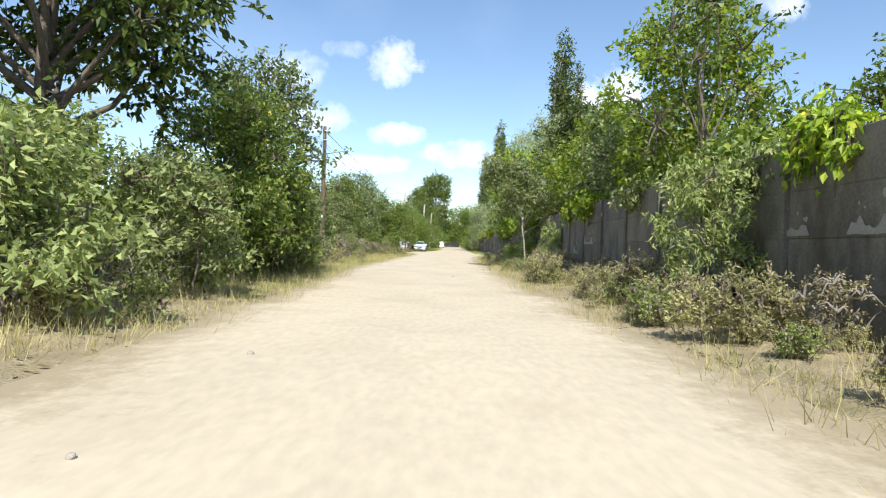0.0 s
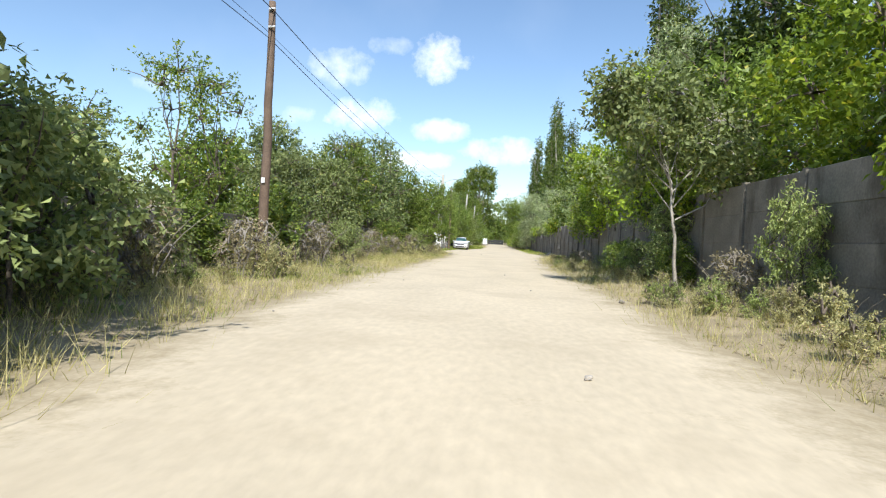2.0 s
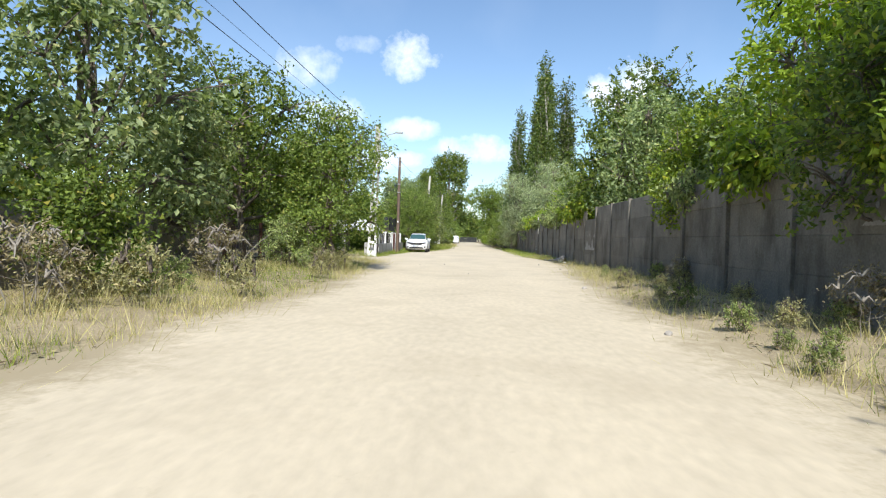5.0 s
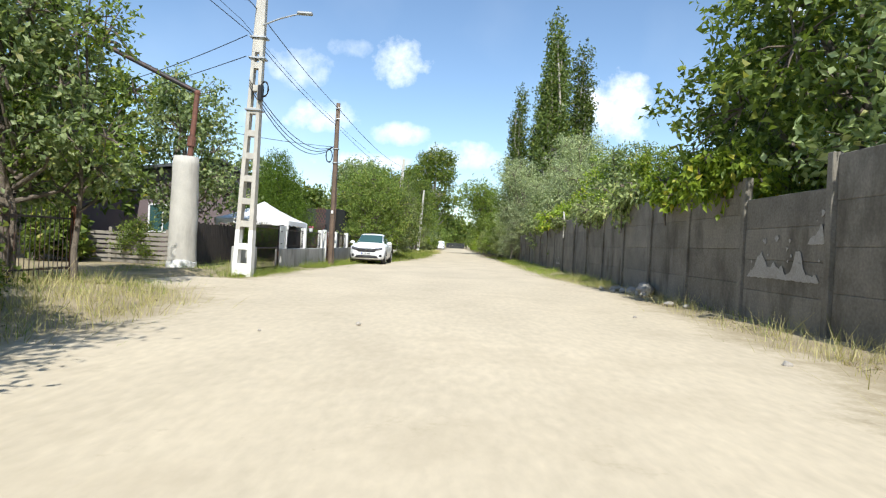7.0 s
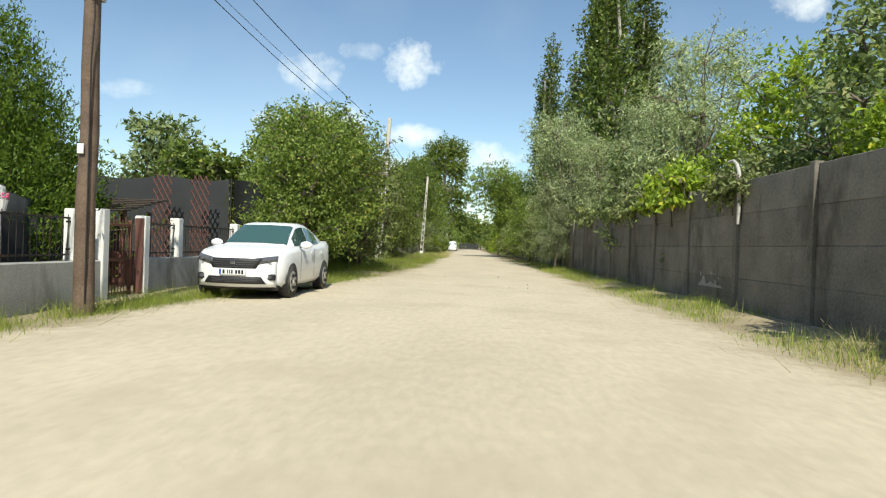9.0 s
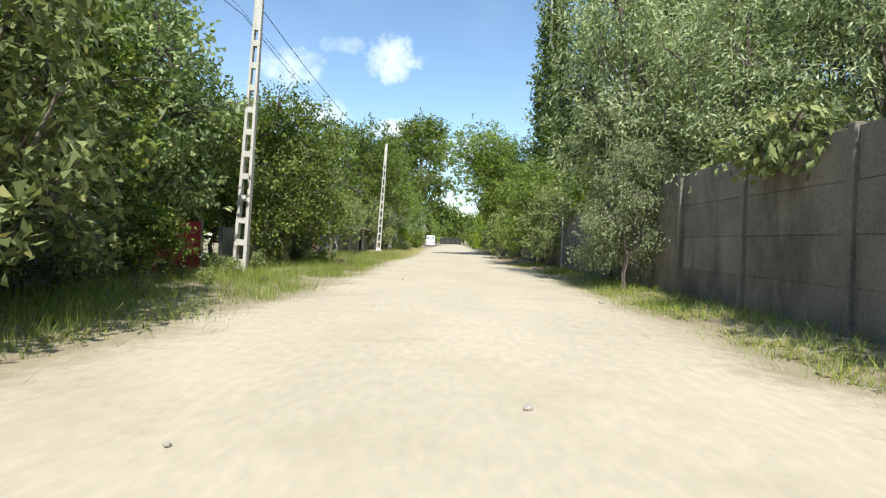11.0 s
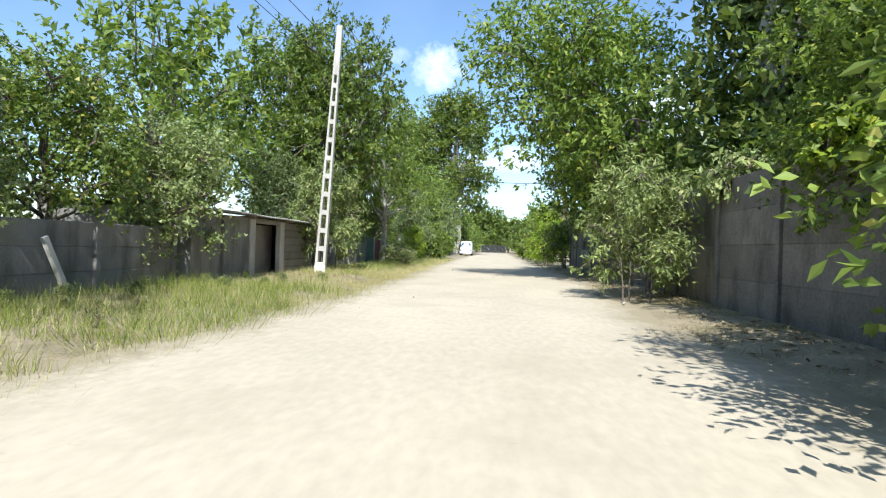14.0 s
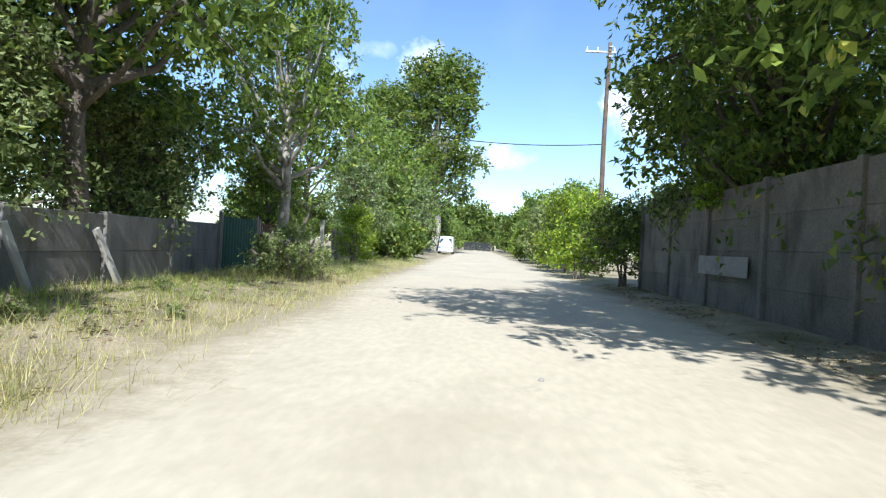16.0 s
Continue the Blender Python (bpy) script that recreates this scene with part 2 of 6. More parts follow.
CORR = mat("corrugated_cement", (0.36, 0.34, 0.31), 0.9, 0.25, 1.5, 30, 0.4, stain=(0.16, 0.15, 0.12), stain_scale=1.5, stain_amount=0.6)
GLASS = plain_glass("tinted_glass", (0.045, 0.10, 0.095))
LENS = plain_glass("lamp_glass", (0.10, 0.10, 0.11), 0.08)
PLATEW = mat("number_plate_white", (0.75, 0.76, 0.76), 0.5, 0.03, 5, 40, 0.0)
PLATEB = mat("plate_blue", (0.03, 0.08, 0.40), 0.5, 0.03, 5, 40, 0.0)
STONE = mat("rubble_stone", (0.36, 0.33, 0.29), 0.92, 0.3, 3, 30, 0.6, rand=0.3)
PLASTIC_W = mat("white_plastic", (0.75, 0.75, 0.74), 0.5, 0.05, 5, 40, 0.0)
PINK = mat("pink_petals", (0.62, 0.12, 0.22), 0.6, 0.2, 10, 40, 0.0)

LEAF_FRUIT = leaf_mat("fruit_leaf", (0.05, 0.083, 0.018), (0.22, 0.285, 0.06), (0.4, 0.36, 0.08))
LEAF_WALNUT = leaf_mat("walnut_leaf", (0.05, 0.085, 0.02), (0.245, 0.315, 0.068), (0.38, 0.38, 0.08), 0.45)
LEAF_SILVER = leaf_mat("silver_leaf", (0.12, 0.155, 0.07), (0.40, 0.45, 0.25), (0.5, 0.5, 0.27), 0.3)
LEAF_GREY = leaf_mat("grey_green_leaf", (0.085, 0.125, 0.05), (0.34, 0.40, 0.19), (0.45, 0.43, 0.2), 0.4)
LEAF_POPLAR = leaf_mat("poplar_leaf", (0.035, 0.062, 0.014), (0.165, 0.215, 0.055), (0.32, 0.33, 0.1), 0.3, 0.35)
LEAF_BRIGHT = leaf_mat("bright_leaf", (0.09, 0.15, 0.016), (0.33, 0.42, 0.045), (0.5, 0.46, 0.06))
LEAF_DUSTY = leaf_mat("dusty_leaf", (0.095, 0.125, 0.045), (0.32, 0.37, 0.15), (0.42, 0.4, 0.17), 0.32, 0.6)
LEAF_HEDGE = leaf_mat("hedge_leaf", (0.06, 0.098, 0.02), (0.27, 0.345, 0.08), (0.42, 0.4, 0.12), 0.4)
# leaf colour darkened to carry the shade of the tall crowns
LEAF_SHADED = leaf_mat("dark_leaf", (0.025, 0.045, 0.01), (0.11, 0.15, 0.03), (0.2, 0.24, 0.05), 0.25)
LEAF_PALE = leaf_mat("pale_compound_leaf", (0.10, 0.14, 0.045), (0.36, 0.41, 0.15), (0.46, 0.44, 0.2), 0.3, 0.6)
LEAF_BROWN = leaf_mat("withered_leaf", (0.12, 0.10, 0.055), (0.36, 0.31, 0.19), (0.26, 0.28, 0.1), 0.2, 0.8)
LEAF_THUJA = leaf_mat("conifer_leaf", (0.036, 0.075, 0.008), (0.15, 0.23, 0.02), (0.17, 0.28, 0.045), 0.25, 0.6)
LEAF_DRYWEED = leaf_mat("dry_weed_leaf", (0.17, 0.17, 0.075), (0.46, 0.43, 0.23), (0.5, 0.38, 0.2), 0.3, 0.8)
GRASS_DRY = leaf_mat("dry_grass_blade", (0.22, 0.2, 0.08), (0.55, 0.49, 0.25), (0.16, 0.22, 0.05), 0.3, 0.7)
GRASS_GREEN = leaf_mat("green_grass_blade", (0.08, 0.125, 0.02), (0.30, 0.35, 0.07), (0.50, 0.45, 0.18), 0.35, 0.6)

# ---- building helpers


def finish(name, bm, material, smooth=False):
    me = bpy.data.meshes.new(name)
    bm.normal_update()
    bm.to_mesh(me)
    bm.free()
    me.materials.append(material)
    if smooth:
        for p in me.polygons:
            p.use_smooth = True
    return me


def part(name, bm, material, parent, label="", smooth=False):
    ob = new(name, finish(name, bm, material, smooth) if isinstance(bm, bmesh.types.BMesh) else bm)
    ob.parent = parent
    if label:
        tagged(ob, label)
    return ob


def thing(name, place, label, category, group="", kind=""):
    ob = new(name)
    ob.matrix_basis = pose(*place)
    ob.empty_display_size = 0.2
    return tagged(ob, label, category, group, kind)


def box(x0, x1, y0, y1, z0, z1, bevel=0.0, bm=None):
    bm = bm or bmesh.new()
    r = bmesh.ops.create_cube(bm, size=1.0, matrix=Matrix.Translation(((x0 + x1) / 2, (y0 + y1) / 2, (z0 + z1) / 2)) @ Matrix.Diagonal((x1 - x0, y1 - y0, z1 - z0, 1)))
    if bevel:
        edges = {e for v in r["verts"] for e in v.link_edges}
        bmesh.ops.bevel(bm, geom=list(edges), offset=bevel, segments=1, affect="EDGES")
    return bm


def cyl(a, b, r0, r1=None, sides=10, bm=None):
    bm = bm or bmesh.new()
    a, b = Vector(a), Vector(b)
    d = b - a
    m = Matrix.Translation((a + b) / 2) @ d.to_track_quat("Z", "Y").to_matrix().to_4x4()
    bmesh.ops.create_cone(bm, cap_ends=True, segments=sides, radius1=r0, radius2=r0 if r1 is None else r1, depth=d.length, matrix=m)
    return bm


def ball(c, r, bm=None, sub=2, scale=(1, 1, 1)):
    bm = bm or bmesh.new()
    bmesh.ops.create_icosphere(bm, subdivisions=sub, radius=r, matrix=Matrix.Translation(c) @ Matrix.Diagonal((*scale, 1)))
    return bm


def tube_data(points, radii, sides=6):
    """Verts and quads of a tapered tube along points."""
    pts = [Vector(p) for p in points]
    verts, faces = [], []
    ref = Vector((0.31, 0.95, 0.1)).normalized()
    for i, p in enumerate(pts):
        d = (pts[min(i + 1, len(pts) - 1)] - pts[max(i - 1, 0)]).normalized()
        s = d.cross(ref)
        s = s.normalized() if s.length > 1e-4 else d.orthogonal().normalized()
        w = d.cross(s)
        for k in range(sides):
            a = 2 * math.pi * k / sides
            verts.append(p + (s * math.cos(a) + w * math.sin(a)) * radii[i])
    for i in range(len(pts) - 1):
        for k in range(sides):
            k2 = (k + 1) % sides
            faces.append((i * sides + k, i * sides + k2, (i + 1) * sides + k2, (i + 1) * sides + k))
    return verts, faces


def join_data(list_of):
    verts, faces = [], []
    for v, f in list_of:
        n = len(verts)
        verts += [tuple(x) for x in v]
        faces += [tuple(i + n for i in q) for q in f]
    return verts, faces


def mesh_of(name, verts, faces, material, smooth=False):
    me = bpy.data.meshes.new(name)
    me.from_pydata(verts, [], faces)
    me.materials.append(material)
    if smooth:
        for p in me.polygons:
            p.use_smooth = True
    me.update()
    return me


def cable(name, points, r, material=CABLE, parent=None, label="", category="cable", group=""):
    v, f = tube_data(points, [r] * len(points), 5)
    ob = new(name, mesh_of(name, v, f, material, True))
    ob.parent = parent
    if parent is None:
        tagged(ob, label, category, group)
    return ob


def sagging(a, b, sag, n=14):
    a, b = Vector(a), Vector(b)
    return [a.lerp(b, i / n) - Vector((0, 0, sag * 4 * (i / n) * (1 - i / n))) for i in range(n + 1)]


# ---- ground and road


def lerp_table(y, table):
    return float(np.interp(y, [a for a, _ in table], [b for _, b in table]))


ROAD_L = ((-60, -3.3), (0, -3.3), (12, -3.5), (18, -3.8), (25, -4.4), (35, -4.7), (47, -4.6), (60, -4.4), (72, -5.2), (75, -6.4), (79, -6.6), (90, -6.3), (95, -5.4),
          (99, -4.7), (105, -3.7), (120, -3.1), (130, -3.6), (142, -3.1), (155, -3.2), (165, -3.5), (190, -3.7), (420, -3.7))
ROAD_R = ((-60, 2.8), (0, 2.8), (10, 2.5), (22, 2.0), (50, 1.95), (65, 2.9), (72, 4.0), (80, 4.4), (89, 3.5), (100, 3.5), (125, 3.6), (140, 3.0), (148, 3.6), (165, 3.7), (190, 3.6), (420, 3.6))


def lumps(x, y, s=1.0):
    return noise.noise(Vector((x * 0.9, y * 0.9, 3.1))) * 0.03 * s + noise.noise(Vector((x * 0.22, y * 0.22, 7.7))) * 0.06 * s


def ground_height(x, y):
    l, r = lerp_table(y, ROAD_L), lerp_table(y, ROAD_R)
    d = max(l - x, x - r, 0.0)
    rise = min(d / 1.6, 1.0)
    bank = 0.15 * rise
    return -0.06 + bank + lumps(x, y, 0.25 + 0.75 * rise)


def build_ground():
    xs = list(np.arange(-16, 16.01, 0.5))
    ys = list(np.arange(-30, 262, 0.8))
    xs = [-2500, -600, -150, -60, -30] + xs + [30, 60, 150, 600, 2500]
    ys = [-2500, -600, -150, -60] + ys + [290, 340, 450, 700, 1200, 2600]
    verts, faces = [], []
    for y in ys:
        for x in xs:
            near = -17 < x < 17 and -31 < y < 262
            verts.append((x, y, ground_height(x, y) if near else 0.02))
    nx = len(xs)
    for j in range(len(ys) - 1):
        for i in range(nx - 1):
            a = j * nx + i
            faces.append((a, a + 1, a + nx + 1, a + nx))
    ob = new("ground", mesh_of("ground", verts, faces, SOIL, True))
    tagged(ob, "dry brown roadside soil with sparse grass", "ground", kind="structure")
    verts, faces, edge = [], [], []
    n = 26
    ys = list(np.arange(-40, 262, 0.6)) + [300, 350, 420]
    for y in ys:
        wob_l = noise.noise(Vector((1.3, y * 0.35, 0))) * 0.35 + noise.noise(Vector((4.3, y * 1.3, 0))) * 0.15
        wob_r = noise.noise(Vector((9.3, y * 0.35, 0))) * 0.35 + noise.noise(Vector((2.3, y * 1.3, 0))) * 0.15
        l, r = lerp_table(y, ROAD_L) - 0.9 + wob_l, lerp_table(y, ROAD_R) + 0.9 + wob_r
        for i in range(n + 1):
            s = i / n
            x = l + (r - l) * s
            e = min(s, 1 - s) * (r - l)
            z = 0.02 - 0.075 * max(0.0, 1 - e / 1.4) + noise.noise(Vector((x * 0.8, y * 0.25, 1.7))) * 0.018 + noise.noise(Vector((x * 2.6, y * 1.6, 5.5))) * 0.008
            for rut in (-1.35, 0.2, 1.7):
                z -= 0.014 * math.exp(-((x + 0.3 - rut) / 0.22) ** 2)
            verts.append((x, y, z))
            edge.append(max(0.0, 1.35 - e / 1.5))
    for j in range(len(ys) - 1):
        for i in range(n):
            a = j * (n + 1) + i
            faces.append((a, a + 1, a + n + 2, a + n + 1))
    road = new("road", mesh_of("road", verts, faces, DIRT, True))
    road.data.attributes.new("edge", "FLOAT", "POINT").data.foreach_set("value", edge)
    tagged(road, "pale dusty unpaved dirt road with faint wheel tracks", "road", kind="structure")
    # the side lane between the trees and the concrete column
    verts, faces, edge = [], [], []
    for j, x in enumerate(np.arange(-24, -5.0, 0.7)):
        for i in range(9):
            s = i / 8
            y = 75.0 + 3.9 * s + noise.noise(Vector((x * 0.5, s * 2, 4))) * 0.3 + (0.6 * (1 - 2 * s) * -max(0, (x + 8) / 3))
            e = min(s, 1 - s)
            edge.append(max(0.0, 1.2 - e / 0.22))
            verts.append((x, y, 0.06 - 0.10 * max(0.0, 1 - e / 0.25) + noise.noise(Vector((x, y, 2))) * 0.02 - max(0, (x + 7.5)) * 0.02))
    for j in range(len(verts) // 9 - 1):
        for i in range(8):
            a = j * 9 + i
            faces.append((a, a + 9, a + 10, a + 1))
    lane = new("side_lane", mesh_of("side_lane", verts, faces, DIRT, True))
    lane.data.attributes.new("edge", "FLOAT", "POINT").data.foreach_set("value", edge)
    tagged(lane, "dusty side lane turning off the dirt road", "road", kind="structure")


build_ground()


def blades(name, rng, count, place, h0, h1, width, material, label, lean=0.45, tuft=12, spread=0.11):
    """Grass in tufts: thin single blades that fan out from each tuft's middle, some strays between."""
    n_t = count // tuft
    mid = np.array([place(rng) for _ in range(n_t)])
    own = rng.uniform(0.45, 1.25, n_t)
    pick = rng.integers(0, n_t, count)
    off = rng.normal(size=(count, 2)) * spread * np.where(rng.random(count) < 0.3, 3.0, 1.0)[:, None]
    xy = mid[pick] + off
    z = np.array([ground_height(x, y) for x, y in xy]) - 0.02
    h = rng.uniform(h0, h1, count) * own[pick] * rng.uniform(0.5, 1.0, count)
    a = rng.uniform(0, 2 * np.pi, count)
    fan = off / spread * 0.5 + rng.normal(size=(count, 2)) * 0.6
    w = width * rng.uniform(0.6, 1.4, count) / 2
    tip = np.stack([fan[:, 0] * h * lean, fan[:, 1] * h * lean, h], 1)
    side = np.stack([np.cos(a) * w, np.sin(a) * w, 0 * w], 1)
    base = np.stack([xy[:, 0], xy[:, 1], z], 1)
    v = np.stack([base - side, base + side, base + tip], 1).reshape(-1, 3)
    f = (np.arange(count)[:, None] * 3 + np.array([[0, 1, 2]])).tolist()
    ob = new(name, mesh_of(name, v.tolist(), f, material))
    tagged(ob, label, "grass", kind="stuff")
    return ob


def verge(side, y0, y1, w0, w1, power=1.0, patch=0.0, sign=1):
    """Places on a verge; patch lets grass grow only where a slow noise is above (sign 1) or below it (sign -1)."""
    def place(rng):
        while True:
            y = rng.uniform(y0, y1)
            d = w0 + (w1 - w0) * rng.random() ** power
            e = lerp_table(y, ROAD_L) if side < 0 else lerp_table(y, ROAD_R)
            x = e + side * d
            grow = noise.noise(Vector((x * 0.45, y * 0.3, side * 3.0))) + 0.5 * noise.noise(Vector((x * 1.6, y * 1.4, 2.0)))
            bare = noise.noise(Vector((x * 0.9, y * 0.8, 9.0)))
            if (grow - patch) * sign > rng.uniform(-0.25, 0.1) and bare > -0.45 + 0.9 * max(0.0, 0.5 - d) * rng.random():
                return (x, y)
    return place


# ---- plants


def crown_mesh(name, rng, lobes, sprigs, per, length, width, material, droop=0.25, sprig=0.7, shell=0.45, up=0.35, flat=0.0, simple=False):
    """Leaves on many small sprigs that fill the outer part of each lobe (centre, radii)."""
    lob = np.array([[*c, *r] for c, r in lobes], float)
    weight = (lob[:, 3] * lob[:, 5] + lob[:, 4] * lob[:, 5] + lob[:, 3] * lob[:, 4])
    pick = rng.choice(len(lob), sprigs, p=weight / weight.sum())
    d = rng.normal(size=(sprigs, 3))
    d /= np.linalg.norm(d, axis=1, keepdims=True)
    rad = rng.uniform(shell, 1.0, sprigs) ** 0.6
    stray = np.arange(sprigs) < sprigs * 0.10
    rad = np.where(stray, rad * rng.uniform(1.0, 1.32, sprigs), rad)
    bump = 1 + 0.30 * np.sin(d[:, 0] * 7 + pick) * np.sin(d[:, 1] * 6 + 2 * pick) + 0.15 * np.sin(d[:, 2] * 9 + pick)
    centre = lob[pick, :3] + d * lob[pick, 3:] * (rad * bump)[:, None]
    axis = d * np.array([1, 1, 0.6]) + rng.normal(size=(sprigs, 3)) * 0.45 + np.array([0, 0, up])
    axis /= np.linalg.norm(axis, axis=1, keepdims=True)
    n = sprigs * per
    s = np.repeat(np.arange(sprigs), per)
    along = rng.uniform(-0.5, 0.6, n)
    base = centre[s] + axis[s] * (along * sprig * rng.uniform(0.6, 1.3, n))[:, None] + rng.normal(size=(n, 3)) * sprig * 0.13
    base[:, 2] -= droop * sprig * along ** 2
    ld = axis[s] * 0.55 + rng.normal(size=(n, 3)) * 0.65
    ld[:, 2] -= droop
    ld /= np.linalg.norm(ld, axis=1, keepdims=True)
    nrm = rng.normal(size=(n, 3)) * (0.75 - flat * 0.4) + np.array([0, 0, 0.8]) + d[s] * 0.5
    sd = np.cross(ld, nrm)
    sd /= np.linalg.norm(sd, axis=1, keepdims=True) + 1e-9
    nn = np.cross(sd, ld)
    L = (length * rng.uniform(0.55, 1.3, n))[:, None]
    W = (width * rng.uniform(0.6, 1.25, n))[:, None] / 2
    if simple:
        v = np.stack([base - sd * W, base + ld * L * 0.5 + sd * W * 1.2, base + ld * L - sd * W * 0.3], 1).reshape(-1, 3)
        f = (np.arange(n)[:, None] * 3 + np.array([[0, 1, 2]])).tolist()
        return mesh_of(name, v.tolist(), f, material), centre
    v = np.stack([base, base + ld * L * 0.45 + sd * W + nn * L * 0.06, base + ld * L - nn * L * 0.08, base + ld * L * 0.45 - sd * W + nn * L * 0.06], 1).reshape(-1, 3)
    f = (np.arange(n)[:, None] * 4 + np.array([[0, 1, 2, 3]])).tolist()
    return mesh_of(name, v.tolist(), f, material), centre


def wood_mesh(name, rng, lobes, centre, height, r, material, fork=0.3, lean=(0, 0), sides=7, twigs=40, stems=1):
    """Trunk with limbs to each lobe and twigs towards some sprigs."""
    pieces = []
    for k in range(stems):
        off = Vector((rng.uniform(-1, 1) * 0.35, rng.uniform(-1, 1) * 0.35, 0)) * (stems > 1)
        top = Vector((lean[0] + off.x * 3, lean[1] + off.y * 3, height))
        path = [Vector((off.x + (top.x - off.x) * s * s, off.y + (top.y - off.y) * s * s, height * s)) + Vector((rng.normal() * 0.06, rng.normal() * 0.06, 0)) * height * 0.3 * (0 < s < 1) for s in np.linspace(0, 1, 8)]
        path[0].z = -0.25
        rad = [r * (1.25 if i == 0 else 1 - 0.85 * i / 7) for i in range(8)]
        pieces.append(tube_data(path, rad, sides if r > 0.05 else 4))
    for c, q in lobes:
        c = Vector(c)
        s = min(max(fork + (c.z / height - 0.45) * 0.5, 0.12), 0.85)
        a = Vector((lean[0] * s * s, lean[1] * s * s, height * s))
        b = c + Vector((0, 0, q[2] * 0.25))
        m = a.lerp(b, 0.5) + Vector((rng.normal() * 0.15, rng.normal() * 0.15, -0.12 * (b - a).length))
        rr = r * (0.62 - 0.35 * s)
        pieces.append(tube_data([a, a.lerp(m, 0.6), m, m.lerp(b, 0.6), b], [rr, rr * 0.8, rr * 0.62, rr * 0.42, rr * 0.2], 4 if r > 0.05 else 3))
    cs = [Vector(c) for c, _ in lobes]
    outer = min(len(centre) // 10, 90)
    for i in list(range(outer)) + list(rng.choice(len(centre), min(twigs, len(centre)), replace=False)):
        t = Vector(centre[i])
        c = min(cs, key=lambda q: (q - t).length)
        m = c.lerp(t, 0.5) + Vector((0, 0, 0.1))
        pieces.append(tube_data([c, m, t], [0.035 * (1 + r), 0.022, 0.008], 3))
    v, f = join_data(pieces)
    return mesh_of(name, v, f, material, True)


def tree_proto(seed, height, radius, low, leaf, label, category="tree", name="tree", lobes=7, sprigs=1300, per=8, length=0.2, width=0.1, bark=BARK, trunk=0.14, droop=0.25,
               lean=(0, 0), column=False, stems=1, sprig=0.7, up=0.35, top=0.55, shell=0.45, twigs=40, thin=0.5, simple=False, fine=False, shaped=False):
    """A tree at the origin: trunk with limbs, and a crown of leaves. low: the crown's lower edge."""
    rng = np.random.default_rng(seed)
    ls = []
    span = height - low
    length, width, sprig = length * 1.17, width * 1.2, sprig * 0.78
    sprigs = int(sprigs * thin)
    if fine:
        per, length, width, simple = int(per * (1.4 if shaped else 1.72)), length * (0.82 if shaped else 0.76), width * 0.92, not shaped
    if not column:
        lobes = int(lobes * 1.5)
    for i in range(lobes):
        a = i * 2.4 + rng.uniform(0, 0.9)
        h = (i + 0.5) / lobes
        if column:
            spire, rung = i % 5, i // 5
            n_r = max(1, lobes // 5)
            top_z = low + span * (1.0, 0.82, 0.9, 0.7, 0.76)[spire]
            hh = (rung + 0.5) / n_r
            off = radius * (0.08, 0.55, 0.5, 0.6, 0.52)[spire] * (0.55 + 0.45 * math.sin(math.pi * min(1, 0.2 + hh)))
            b = spire * 1.9 + 0.3
            q = radius * rng.uniform(0.46, 0.62) * (1.05 - 0.48 * hh)
            ls.append(((math.cos(b) * off + rng.normal() * 0.1, math.sin(b) * off + rng.normal() * 0.1, low + (top_z - low) * hh), (q, q, (top_z - low) / n_r * 0.62)))
        else:
            out = radius * (0.62 - 0.45 * max(0, h - 0.5)) * rng.uniform(0.7, 1.0)
            q = radius * rng.uniform(0.24, 0.44)
            z = low + q * 0.7 + (span - q * 1.5) * h
            ls.append(((math.cos(a) * out + lean[0] * h, math.sin(a) * out + lean[1] * h, z), (q, q, q * rng.uniform(0.6, 0.85))))
    if not column:
        q = radius * top
        ls.append(((lean[0], lean[1], height - q * 0.8), (q, q, q * 0.8)))
    e = thing(name, (0, 0, 0), label, category)
    crown, centre = crown_mesh("crown", rng, ls, sprigs, per, length, width, leaf, droop, sprig, shell, up, 0.0, simple)
    part("trunk", wood_mesh("trunk", rng, ls, centre, height * (0.95 if column else 0.8), trunk, bark, 0.3, lean, 7, twigs, stems), None, e)
    part("crown", crown, None, e)
    return e


PROTO = {}


def plant(kind, x, y, scale=1.0, turn=0.0, tall=1.0, z=None):
    if kind in COARSE and (y > 180 or abs(x) > 11.4):
        seed, high, wide, low, leaf, n = COARSE[kind]
        small = kind == "bush"
        kind += "_coarse"
        if kind not in PROTO:
            PROTO[kind] = tree_proto(seed, high, wide, low, leaf, "green bush further down the road" if small else "leafy green tree standing back from the road", "bush" if small else "tree", "bush" if small else "tree", n,
                                     1100, 8, 0.3, 0.17, trunk=0.04 if small else 0.14, simple=True, twigs=8)
    ob = PROTO[kind]
    m = pose(x, y, (ground_height(x, y) if z is None else z) - 0.03, 0, 0, turn) @ Matrix.Diagonal((scale, scale, scale * tall, 1))
    if kind not in PLACED:
        PLACED.add(kind)
        ob.matrix_basis = m
        return ob
    made = {}
    for o in (ob, *ob.children_recursive):
        made[o] = o.copy()
        scene.collection.objects.link(made[o])
        made[o].parent = made.get(o.parent, o.parent)
    made[ob].matrix_basis = m
    return made[ob]


